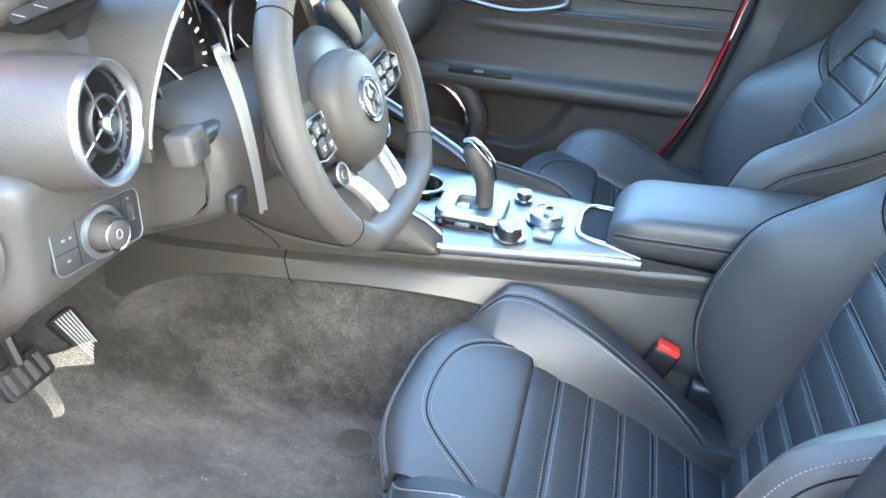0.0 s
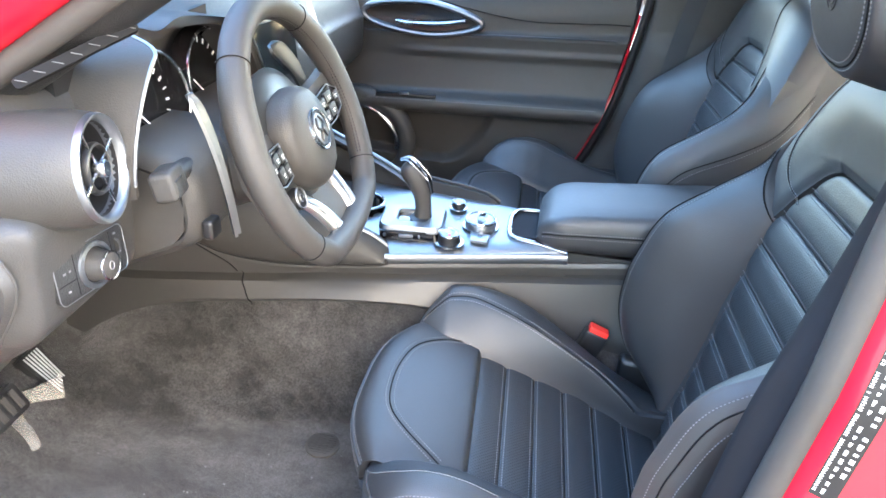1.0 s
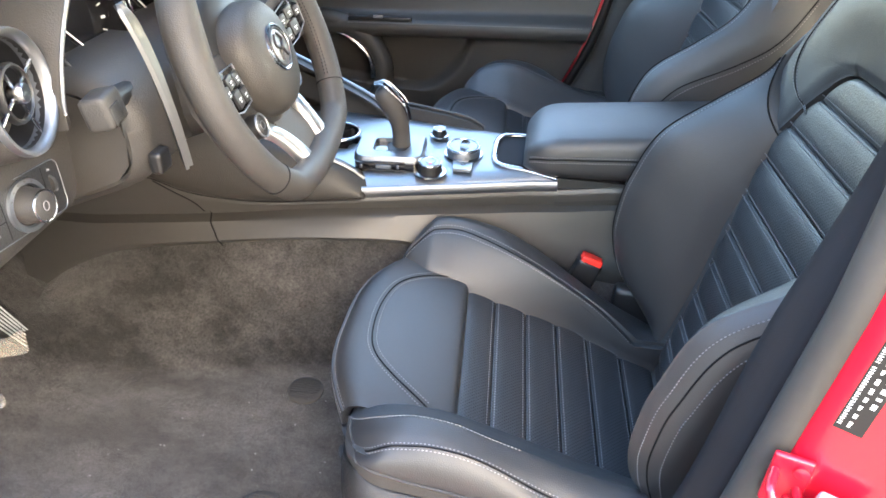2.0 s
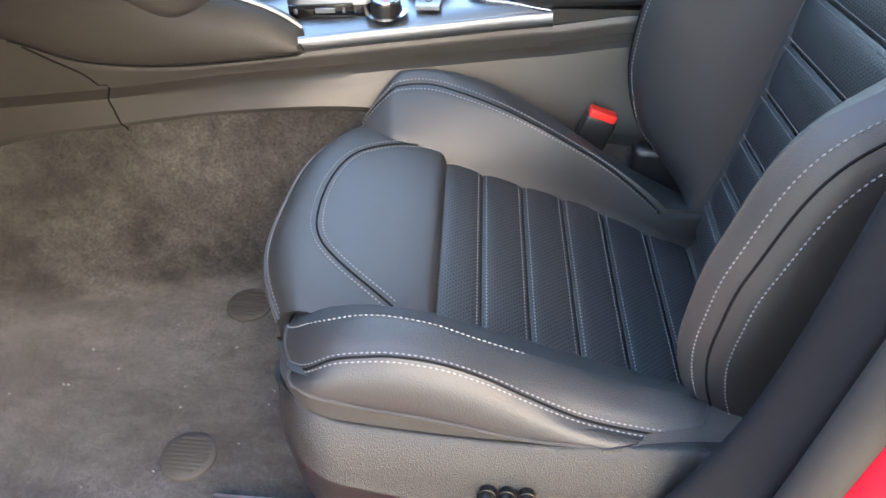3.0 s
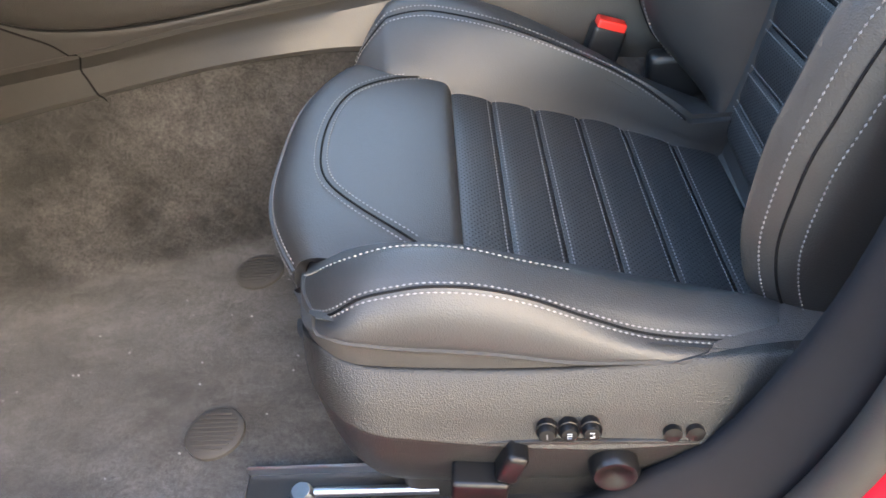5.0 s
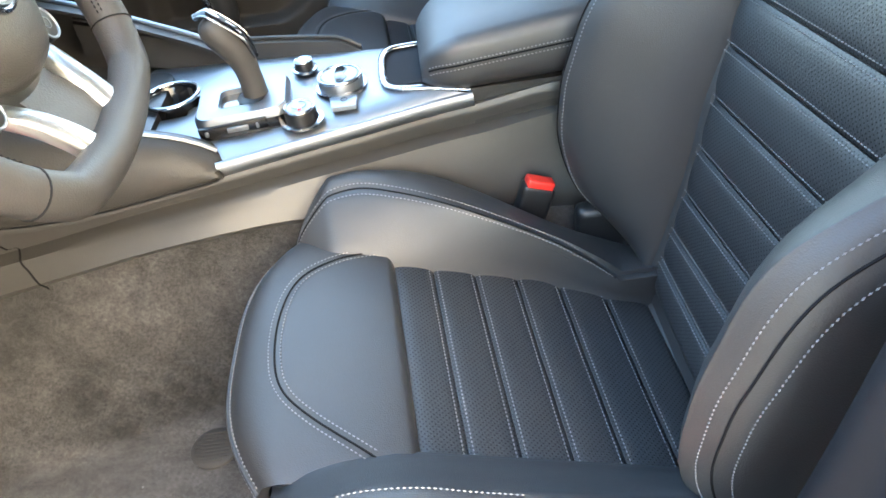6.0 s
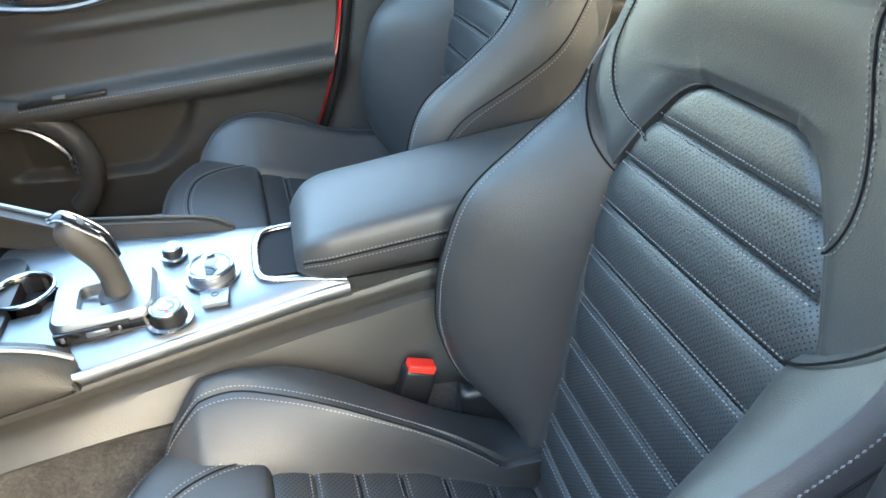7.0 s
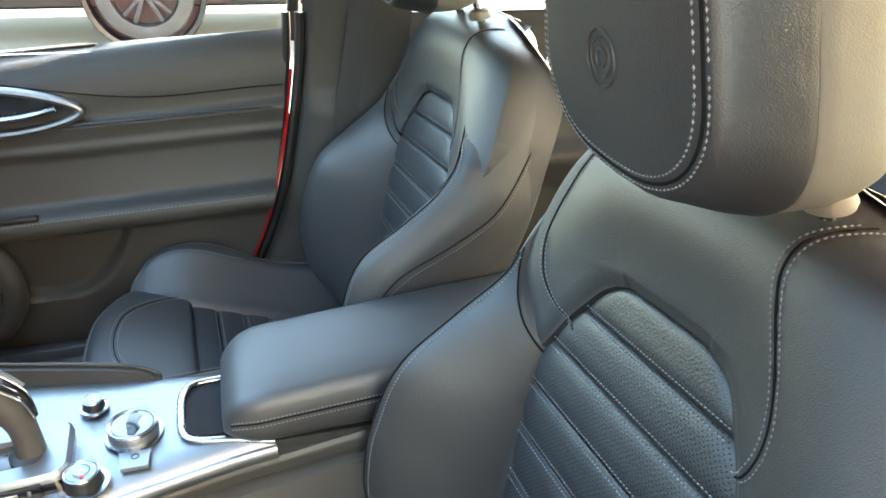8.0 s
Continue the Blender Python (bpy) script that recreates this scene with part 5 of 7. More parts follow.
def centre_console():
    c = thing("centre_console", "black centre console with brushed silver panel and padded armrest", "centre console", at=(0.0, 0.0, 0.30))
    for sgn in (-1, 1):
        rows = []
        for i in range(60):
            x = lerp(-0.64, 0.60, i / 59)
            fy, low = curve1(FLANK_Y, x), curve1(PANEL_LOW, x)
            e, z = console_edge(x), console_z(x)
            g = groove_z(x)
            prof = [(fy - 0.012, low - 0.006), (fy + 0.004, low), (fy + 0.006, lerp(low, g, 0.15)), (lerp(fy, e, 0.45) + 0.006, lerp(low, g, 0.55)), (e + 0.010, g - 0.006), (e - 0.006, g + 0.001), (e - 0.006, g + 0.007),
                    (e + 0.004, g + 0.011), (e + 0.005, z - 0.010), (e + 0.002, z - 0.002), (e - 0.010, z), (e - 0.03, z - 0.004)]
            line = []
            for a, b in zip(prof, prof[1:]):
                line += [V(x, sgn * lerp(a[0], b[0], k / 3), lerp(a[1], b[1], k / 3)) for k in range(3)]
            line.append(V(x, sgn * prof[-1][0], prof[-1][1]))
            rows.append(line)
        part("side_panel", thick(rows, 0.004, (0, -sgn, 0)), CONSOLE, c, "smooth dark grey side panel", sharp=30)
        # butt joint in the side panel
        pts = even(spline([(-0.283, 0, 0.462), (-0.294, 0, 0.482), (-0.308, 0, 0.509), (-0.326, 0, 0.533), (-0.357, 0, 0.554), (-0.388, 0, 0.575)], 8), 0.004)
        part("panel_joint", tube([V(p.x, sgn * (console_side(p.x, p.z) + 0.0004), p.z) for p in pts], 0.0012, 5), SEAM, c)
        # knee pad in front of the silver panel, with a shadow gap under it
        low_edge = [(-0.50, 0.615), (-0.389, 0.580), (-0.334, 0.556), (-0.261, 0.543), (-0.194, 0.540), (-0.122, 0.542), (-0.060, 0.545), (-0.052, 0.551)]
        top_edge = [(-0.50, 0.71), (-0.30, 0.668), (-0.16, 0.620), (-0.10, 0.596), (-0.066, 0.573), (-0.052, 0.557)]
        rows = []
        for i in range(40):
            u = i / 39
            x = lerp(-0.50, -0.052, u)
            e = console_edge(x)
            zl = curve1(low_edge, x)
            zh = curve1(top_edge, x)
            rows.append([V(x, sgn * y, z) for y, z in ((e - 0.02, zl), (e + 0.004, zl), (e + 0.010, zl + 0.002), (e + 0.0125, zl + 0.006), (e + 0.0135, lerp(zl, zh, 0.25)), (e + 0.010, lerp(zl, zh, 0.55)), (e - 0.004, lerp(zl, zh, 0.88)), (e - 0.018, zh), (e - 0.04, zh - 0.004))])
        part("knee_pad", thick(rows, 0.005, (0, -sgn, 0)), SOFT, c, "smooth soft knee pad", sharp=50)
        part("knee_pad_gap", tube([V(x, sgn * (console_edge(x) + 0.0065), curve1(low_edge, x) - 0.001) for x in [lerp(-0.40, -0.053, k / 40) for k in range(41)]], 0.0017, 6), SEAM, c)
        part("knee_pad_edge", tube([V(x, sgn * (console_edge(x) - 0.022), curve1(top_edge, x) + 0.001) for x in [lerp(-0.50, -0.06, k / 30) for k in range(31)]], 0.004, 8), ALU, c, "thin silver edge on the knee pad")
    # passenger side rim, higher than the panel
    rim = [V(x, console_edge(x) - 0.012, curve1([(-0.30, 0.64), (-0.12, 0.598), (0.04, 0.592), (0.09, 0.588), (0.115, 0.575)], x)) for x in [lerp(-0.30, 0.115, k / 30) for k in range(31)]]
    rows = [[p + V(0, 0.014, -0.06), p + V(0, 0.008, -0.004), p, p + V(0, -0.010, -0.003), p + V(0, -0.013, -0.05)] for p in rim]
    part("side_rim", thick(rows, 0.004, (0, 0, -1)), SOFT, c, "raised rim along the passenger's side", sharp=50)
    part("side_rim_edge", tube([p + V(0, -0.003, 0.002) for p in rim], 0.0028, 8), SOFT, c)

    # silver panel with an opening for the bin
    def top(x, v):
        """v from -1 at the driver's edge to 1."""
        e = console_edge(x) - 0.002
        y = v * e
        z = console_z(x) + 0.022 * (1 - abs(v) ** 7) + 0.002
        return V(x, y, z)
    xs = [lerp(-0.20, 0.144, i / 24) for i in range(25)] + [lerp(0.144, 0.254, i / 10) for i in range(1, 11)]
    vs = [-1, -0.985, -0.96, -0.92, -0.86] + [lerp(-0.78, 0.78, k / 24) for k in range(25)] + [0.86, 0.92, 0.96, 0.985, 1]
    bm = bmesh.new()
    vv = [[bm.verts.new(top(x, v)) for v in vs] for x in xs]
    for i in range(len(xs) - 1):
        for j in range(len(vs) - 1):
            x = (xs[i] + xs[i + 1]) / 2
            y = (top(x, vs[j]).y + top(x, vs[j + 1]).y) / 2
            if x > 0.150 and -0.058 < y < 0.052:
                continue
            if (x + 0.138) ** 2 + (y - 0.006) ** 2 < 0.036 ** 2 or (x < -0.15 and abs(y) < 0.09):
                continue
            bm.faces.new((vv[i][j], vv[i + 1][j], vv[i + 1][j + 1], vv[i][j + 1]))
    for v in [v for v in bm.verts if not v.link_faces]:
        bm.verts.remove(v)
    part("silver_panel", bm, ALU, c, "brushed silver console panel", sharp=50)
    part("silver_edge", tube([V(x, -console_edge(x) - 0.0045, console_z(x) + 0.008) for x in [lerp(-0.058, 0.256, k / 30) for k in range(31)]], 0.0046, 10, r2=0.010), ALU, c, "bright bevelled edge of the panel", sharp=70)
    under = [[V(x, y, 0.555) for y in (-0.09, 0, 0.09)] for x in (-0.24, -0.1, 0.14)]
    part("panel_base", thick(under, 0.02, (0, 0, -1)), DARK, c)

    # open bin before the armrest
    tub = []
    for z, k in ((0.584, 1.0), (0.575, 0.97), (0.535, 0.90), (0.528, 0.80)):
        tub.append([V(0.205 + x * k, -0.003 + y * k, z) for x, y in rounded(0.120, 0.106, 0.022, 6)])
    part("bin", grid(tub, close_v=True, cap=True), TRIM, c, "dark empty storage bin", sharp=50)
    path = spline([(0.254, -0.074, 0.574), (0.205, -0.066, 0.580), (0.165, -0.060, 0.5815), (0.149, -0.046, 0.5825), (0.1455, -0.01, 0.585), (0.147, 0.025, 0.587), (0.160, 0.046, 0.587), (0.20, 0.053, 0.586)], 8)
    part("bin_rim", tube(path, 0.0052, 10, r2=0.0036), CHROME, c, "satin chrome rim round the bin", sharp=80)

    # cup holder
    cup = part("cup_holder", lathe([(0.037, 0.0), (0.034, -0.004), (0.033, -0.05), (0.028, -0.06), (0.0, -0.06)], 40, pose(-0.138, 0.006, 0.582), cap=False), GLOSS, c, "round black cup holder")
    part("cup_ring", tube([V(-0.138 + 0.0365 * math.cos(a), 0.006 + 0.0365 * math.sin(a), 0.583) for a in [2 * math.pi * k / 40 for k in range(40)]], 0.0028, 8, closed=True), CHROME, cup)
    part("cup_clip", block((0.012, 0.006, 0.03), 0.002, 2, pose(-0.118, 0.036, 0.562)), SOFT, cup)
    part("cup_tray", prism(rounded(0.10, 0.20, 0.03), 0.02, 0.004, pose(-0.20, 0.0, 0.577)), DARK, c)

    # selector bezel
    m = pose(-0.030, -0.052, 0.590, 0, -1.5, 4)
    bz = part("selector_bezel", prism(rounded(0.116, 0.098, 0.018), 0.022, 0.004, m), GLOSS, c, "gloss black selector base")
    frame_ = [[m @ V(x * k, y * k, z) for x, y in rounded(0.112, 0.094, 0.018, 6)] for k, z in ((1.05, -0.004), (1.04, 0.0025), (0.98, 0.0068), (0.56, 0.0078), (0.52, 0.0070), (0.51, -0.002))]
    part("selector_frame", grid(frame_, close_v=True), ALU, bz, "satin chrome selector frame")
    part("selector_side", block((0.084, 0.006, 0.018), 0.002, 2, m @ pose(-0.012, -0.0495, -0.010)), GLOSS, bz)
    for k, (dx, w) in enumerate(((-0.044, 0.005), (-0.006, 0.026), (0.018, 0.004))):
        part("selector_clip", block((w, 0.003, 0.007), 0.001, 1, m @ pose(dx, -0.0545, -0.008)), ALU, bz)
    part("selector_indicator", block((0.006, 0.016, 0.001), 0.0004, 1, m @ pose(0.045, -0.012, 0.0062)), WHITE, bz)
    part("selector_lamp", block((0.0045, 0.004, 0.001), 0.0004, 1, m @ pose(0.045, -0.018, 0.0066)), REDTAB, bz)

    # rotary controls
    def dial(name, x, y, z, r, hgt, label, ring=True, cap_mat=DARK, body=SOFT):
        ob = part(name, lathe([(0.0, 0), (r, 0), (r, hgt * 0.75), (r * 0.97, hgt * 0.92), (r * 0.9, hgt), (0.0, hgt)], 40, pose(x, y, z)), body, c, label)
        part("dial_ring", tube([V(x + r * 0.93 * math.cos(a), y + r * 0.93 * math.sin(a), z + hgt) for a in [2 * math.pi * k / 40 for k in range(40)]], r * 0.085, 8, closed=True), CHROME, ob)
        part("dial_face", lathe([(0.0, 0.0015), (r * 0.80, 0.001), (r * 0.84, 0.0)], 32, pose(x, y, z + hgt), cap=False), cap_mat, ob)
        if ring:
            part("dial_base", lathe([(r * 1.40, 0), (r * 1.38, 0.0028), (r * 1.10, 0.0036), (r * 1.03, 0.0)], 40, pose(x, y, z), cap=False), CHROME, ob)
        return ob
    ka = dial("drive_mode_knob", 0.045, -0.098, 0.576, 0.0195, 0.019, "round drive mode knob with chrome ring", cap_mat=ALU, body=DARK)
    part("dial_mark", tube([V(0.045 + 0.009 * math.cos(a), -0.098 + 0.009 * math.sin(a), 0.5975) for a in [lerp(-2.6, 1.6, k / 16) for k in range(17)]], 0.0005, 6), DARK, ka)
    part("dial_lamp", block((0.004, 0.003, 0.001), 0, m=pose(0.047, -0.108, 0.5975)), REDTAB, ka)
    dial("menu_knob", 0.092, -0.028, 0.580, 0.029, 0.015, "large chrome-ringed menu knob", ring=False, cap_mat=ALU, body=ALU)
    part("menu_base", lathe([(0.034, 0), (0.033, 0.003), (0.027, 0.003)], 40, pose(0.092, -0.028, 0.579), cap=False), CHROME, c)
    part("menu_inset", prism([(-0.004, -0.020), (0.004, -0.022), (0.010, -0.010), (0.006, 0.0), (0.010, 0.012), (0.004, 0.022), (-0.004, 0.020), (-0.007, 0.0)], 0.0012, 0.0003, pose(0.092, -0.028, 0.5972, 0, 0, 0)), GLOSS, c)
    kp = part("parking_switch", prism([(-0.016, -0.016), (0.014, -0.018), (0.017, 0.010), (-0.018, 0.012)], 0.006, 0.001, pose(0.097, -0.074, 0.584, 0, 0, 4)), ALU, c, "small satin parking switch")
    part("parking_mark", tube([V(0.097 + 0.004 * math.cos(a), -0.074 + 0.004 * math.sin(a), 0.5845) for a in [2 * math.pi * k / 16 for k in range(16)]], 0.0005, 5, closed=True), DARK, kp)
    dial("volume_knob", 0.040, 0.034, 0.580, 0.0125, 0.014, "small chrome volume knob", cap_mat=ALU, body=DARK)

    # armrest lid
    rows = []
    prof = lambda x: (0.578 + 0.10 * max(0, x - 0.21) * 0.4, curve1([(0.19, 0.606), (0.200, 0.626), (0.222, 0.643), (0.30, 0.655), (0.66, 0.695)], x))
    for i in range(40):
        x = lerp(0.196, 0.66, (i / 39) ** 1.3)
        lo, hi = prof(x)
        nose = math.sqrt(max(0.0, 1 - (1 - min(1.0, (x - 0.190) / 0.060)) ** 2))
        hw = 0.088 * (0.50 + 0.50 * nose)
        mid = lerp(lo, hi, 0.56)
        ring = [(-hw * 0.90, lo), (-hw * 0.99, lo + 0.010), (-hw * 1.01, lerp(lo, mid, 0.55)), (-hw, mid), (-hw * 0.985, lerp(mid, hi, 0.4)), (-hw * 0.93, lerp(mid, hi, 0.78)), (-hw * 0.80, hi - 0.003), (-hw * 0.4, hi), (0, hi + 0.0005)]
        ring = ring + [(-y, z) for y, z in ring[-2::-1]]
        zc = lerp(lo, hi, 0.5)
        sq = 0.45 + 0.55 * nose
        rows.append([V(x, y, zc + (z - zc) * sq) for y, z in ring] + [V(x, 0, zc + (lo - zc) * sq)])
    arm = part("armrest", grid(rows, close_v=True, cap=True), LEATHER, c, "padded black leather armrest lid with stitched seam", sharp=60)
    st = []
    for dz in (0.0015, -0.0075):
        st.append([V(x, -0.0885 * (0.50 + 0.50 * math.sqrt(max(0.0, 1 - (1 - min(1.0, (x - 0.190) / 0.060)) ** 2))) - 0.0020, lerp(*prof(x), 0.56) + dz) for x in [lerp(0.206, 0.64, k / 60) for k in range(61)]])
    tagged(part("stitching", stitches(st), THREAD, arm, "grey thread along the armrest"), kind="stuff")
    part("seam", tube([V(p.x, p.y + 0.0014, p.z - 0.0045) for p in st[0]], 0.0012, 5), SEAM, arm)
    box_ = [[V(x, y, z) for y, z in ((-0.078, 0.40), (-0.080, 0.578), (0, 0.582), (0.080, 0.578), (0.078, 0.40))] for x in (0.255, 0.4, 0.64)]
    part("console_box", thick(box_, 0.01, (0, 0, -1)), PLASTIC, c)
    return c


centre_console()


def gear_selector():
    g = thing("gear_selector", "leather-wrapped automatic gear lever with chrome strip", "gear lever", at=(-0.016, -0.052, 0.592))
    path = spline([(-0.012, -0.052, 0.590), (-0.013, -0.052, 0.622), (-0.018, -0.052, 0.650), (-0.033, -0.052, 0.678), (-0.047, -0.052, 0.698)], 8)
    part("lever", tube(path, lambda k: curve1([(0, 0.0160), (0.3, 0.0150), (0.55, 0.0180), (0.8, 0.0195), (0.95, 0.0150), (1.0, 0.008)], k), 24), WHEEL, g, "stitched black leather grip", sharp=70)
    part("boot_ring", lathe([(0.024, -0.002), (0.024, 0.003), (0.015, 0.007), (0.010, 0.005)], 32, pose(-0.012, -0.052, 0.592), cap=False), DARK, g)
    cap_line = spline([(-0.056, -0.052, 0.703), (-0.042, -0.052, 0.7055), (-0.024, -0.052, 0.692), (-0.006, -0.052, 0.672), (0.001, -0.052, 0.646)], 8)
    half = lambda k: 0.003 + 0.009 * math.sin(math.pi * min(1.0, 0.12 + k * 0.80))
    part("cap", tube(cap_line, half, 14, r2=0.0040), GLOSS, g, "gloss black top cap")
    for s in (-1, 1):
        part("chrome_strip", tube([p + V(0.001, s * half(k / (len(cap_line) - 1)), 0.0006) for k, p in enumerate(cap_line)], 0.0017, 8), CHROME, g, "chrome edge of the cap")


gear_selector()


def buckle():
    b = thing("seat_belt_buckle", "black seat belt buckle with a red release button", "seat belt buckle", at=(0.32, -0.13, 0.40))
    m = pose(0.318, -0.130, 0.430, -6, 20, 0)
    part("buckle_body", block((0.042, 0.026, 0.104), 0.006, 3, m @ pose(0, 0, -0.026)), DARK, b)
    part("release_button", block((0.036, 0.021, 0.014), 0.003, 3, m @ pose(0, -0.001, 0.0275)), REDTAB, b, "bright red release button")
    part("stalk", block((0.030, 0.010, 0.10), 0.004, 2, m @ pose(0.004, 0, -0.09)), DARK, b)


buckle()
# ---- dashboard and controls ----
DASH_LOW = 0.055   # fall of the far side of the dashboard, metres per metre


def dash_drop(y):
    return DASH_LOW * max(0.0, y + 0.60)


def dashboard():
    d = thing("dashboard", "black soft-grained dashboard with round outlets", "dashboard", at=(-0.35, 0, 0.70))
    prof = [(-0.86, 0.915), (-0.70, 0.945), (-0.50, 0.965), (-0.38, 0.968), (-0.325, 0.962), (-0.300, 0.945), (-0.288, 0.915), (-0.280, 0.880), (-0.276, 0.862), (-0.275, 0.850),
            (-0.275, 0.835), (-0.276, 0.800), (-0.280, 0.772), (-0.295, 0.750), (-0.330, 0.712), (-0.390, 0.640), (-0.46, 0.585), (-0.60, 0.60), (-0.80, 0.66)]
    rows = []
    for j in range(70):
        y = lerp(-0.735, 0.665, j / 69)
        end = smooth01((abs(y + 0.035) - 0.66) / 0.042)
        mid = smooth01((y + 0.62) / 0.05) * (1 - smooth01((y + 0.26) / 0.08))
        far = smooth01((y + 0.2) / 0.12)
        line = []
        for x, z in prof:
            xx = x - 0.03 * end - (0.03 * mid if z < 0.87 else 0.0) - (0.045 * far if z < 0.87 else 0.05 * far)
            zz = z - 0.018 * end * (1 if z > 0.86 else -1) - dash_drop(y)
            line.append(V(xx, y, zz))
        rows.append(spline(line, 4))
    part("dash_top", thick(rows, 0.006, (-0.7, 0, -0.3)), SOFT, d, "soft-grained dashboard skin", sharp=50)
    # face panel under the outlet, rounded at both ends
    face = [(-0.300, 0.893), (-0.252, 0.884), (-0.241, 0.868), (-0.2445, 0.835), (-0.2475, 0.795), (-0.252, 0.768), (-0.264, 0.750), (-0.280, 0.738), (-0.345, 0.694), (-0.46, 0.63)]
    rows = []
    for j in range(34):
        y = lerp(-0.746, -0.522, j / 33)
        near, far = smooth01((-0.722 - y) / 0.024), smooth01((y + 0.560) / 0.038)
        rows.append(spline([(x - 0.030 * near ** 2 - 0.050 * far ** 2, y, z - 0.006 * (near + far) * (1 if z > 0.82 else -1)) for x, z in face], 5))
    part("face_panel", thick(rows, 0.006, (-1, 0, 0.2)), SOFT, d, "soft-grained panel under the outlet", sharp=60)
    # shoulder of the dashboard between outlet and windscreen pillar
    rows = []
    for j in range(16):
        y = lerp(-0.735, -0.555, j / 15)
        e = smooth01((-0.68 - y) / 0.055)
        rows.append(spline([(x, y, z - 0.05 * e) for x, z in ((-0.52, 0.962), (-0.42, 0.975), (-0.35, 0.978), (-0.30, 0.970), (-0.275, 0.948), (-0.268, 0.92))], 4))
    part("dash_shoulder", thick(rows, 0.005, (0, 0, -1)), SOFT, d, sharp=60)
    # end cap seen with the door open
    cap = [[V(x, -0.754 + 0.010 * k, z) for x, z in [(lerp(-0.34, a, 1 - 0.06 * (1 - k)), lerp(0.79, b, 1 - 0.06 * (1 - k))) for a, b in
            ((-0.275, 0.858), (-0.260, 0.850), (-0.254, 0.831), (-0.260, 0.807), (-0.282, 0.770), (-0.306, 0.740), (-0.40, 0.70), (-0.43, 0.80), (-0.38, 0.865))]] for k in (1.0, 0.3, 0.0)]
    cap = [spline(r, 4, closed=True) for r in cap]
    part("end_cap", grid(cap[::-1], close_v=True, cap=True), SOFT, d, "grained cover on the dashboard's end", sharp=50)
    part("cap_joint", tube(cap[0], 0.0016, 6, closed=True), SEAL, d)
    # side air outlet with its barrel
    c, ax = V(-0.208, -0.653, 0.916), V(0.965, 0.20, 0.10).normalized()
    m = axis_frame(c, ax)
    v = part("air_vent", lathe([(0.020, -0.17), (0.046, -0.15), (0.056, -0.12), (0.0585, -0.07), (0.0575, -0.03), (0.0545, -0.008), (0.052, -0.002)], 48, m, cap=False), SOFT, d, "round barrel air outlet", sharp=60)
    part("vent_ring", lathe([(0.0525, -0.008), (0.0530, 0.000), (0.0518, 0.003), (0.0490, 0.0028), (0.0465, -0.003), (0.0450, -0.014)], 48, m, cap=False), ALU, v, "satin chrome ring", sharp=70)
    part("vent_well", lathe([(0.0458, -0.006), (0.043, -0.05), (0.0, -0.055)], 40, m, cap=False), DARK, v)
    part("vent_hub", lathe([(0.0, 0.004), (0.0075, 0.004), (0.009, 0.002), (0.009, -0.008), (0.0, -0.012)], 24, m), CHROME, v, "chrome hub")
    part("vent_inner_ring", tube([m @ V(0.0235 * math.cos(a), 0.0235 * math.sin(a), -0.006) for a in [2 * math.pi * k / 36 for k in range(36)]], 0.0022, 8, closed=True, r2=0.004), DARK, v)
    for k in range(4):
        a = radians(20 + 90 * k)
        part("vent_spoke", tube([m @ V(r * math.cos(a), r * math.sin(a), -0.005) for r in (0.009, 0.026, 0.043)], 0.0018, 8), CHROME, v)

    # lighting switch
    mp = axis_frame((-0.2445, -0.651, 0.8035), (0.992, -0.02, 0.11), (0, 1, -0.11))
    outline = rounded(0.110, 0.052, 0.009)
    lp = part("switch_plate", prism(outline, 0.006, 0.0012, mp @ pose(0, 0, 0.0022)), PLASTIC, d, "dark light switch plate")
    part("plate_edge", tube([mp @ V(x, y, 0.0020) for x, y in outline], 0.0006, 6, closed=True), ALU, lp)
    kn = mp @ pose(0.003, -0.002, 0.002)
    part("knob_well", lathe([(0.0255, 0.0), (0.0250, 0.0030), (0.0205, 0.0034), (0.0190, 0.0008)], 40, kn, cap=False), ALU, lp)
    k_ = part("light_knob", lathe([(0.0, 0.020), (0.0130, 0.020), (0.0150, 0.0185), (0.0168, 0.004), (0.018, 0.0)], 40, kn, cap=False), SOFT, lp, "round light switch knob")
    part("knob_ring", tube([kn @ V(0.0145 * math.cos(a), 0.0145 * math.sin(a), 0.0192) for a in [2 * math.pi * k / 36 for k in range(36)]], 0.0012, 8, closed=True), CHROME, k_)
    part("knob_mark", tube([kn @ V(0.0035 * math.cos(a), 0.0045 * math.sin(a), 0.0203) for a in [2 * math.pi * k / 16 for k in range(16)]], 0.0005, 5, closed=True), THREAD, k_)
    for k in range(5):
        a = radians(62 + 22 * k)
        part("printed_mark", block((0.0022, 0.0014, 0.0003), 0, m=kn @ pose(0.0226 * math.cos(a), 0.0226 * math.sin(a), 0.0036)), THREAD, lp)
    for x, y, w in ((-0.042, 0.006, 0.004), (-0.034, 0.006, 0.003), (-0.040, -0.014, 0.004), (0.041, 0.018, 0.004), (0.045, -0.004, 0.003)):
        part("printed_mark", block((w, 0.0022, 0.0003), 0, m=mp @ pose(x, y, 0.0024)), THREAD, lp)
    part("dimmer_wheel", lathe([(0.0, -0.002), (0.010, -0.002), (0.010, 0.002), (0.0, 0.002)], 24, mp @ pose(0.041, 0.004, -0.003, 0, 90, 0)), SOFT, lp)
    for x, y, w, h in ((-0.040, -0.005, 0.026, 0.0007), (-0.0265, 0.0, 0.0007, 0.046), (0.0315, 0.0, 0.0007, 0.046)):
        part("button_gap", block((w, h, 0.0005), 0, m=mp @ pose(x, y, 0.0023)), SEAM, lp)

    # lower panel under the wheel
    rows = []
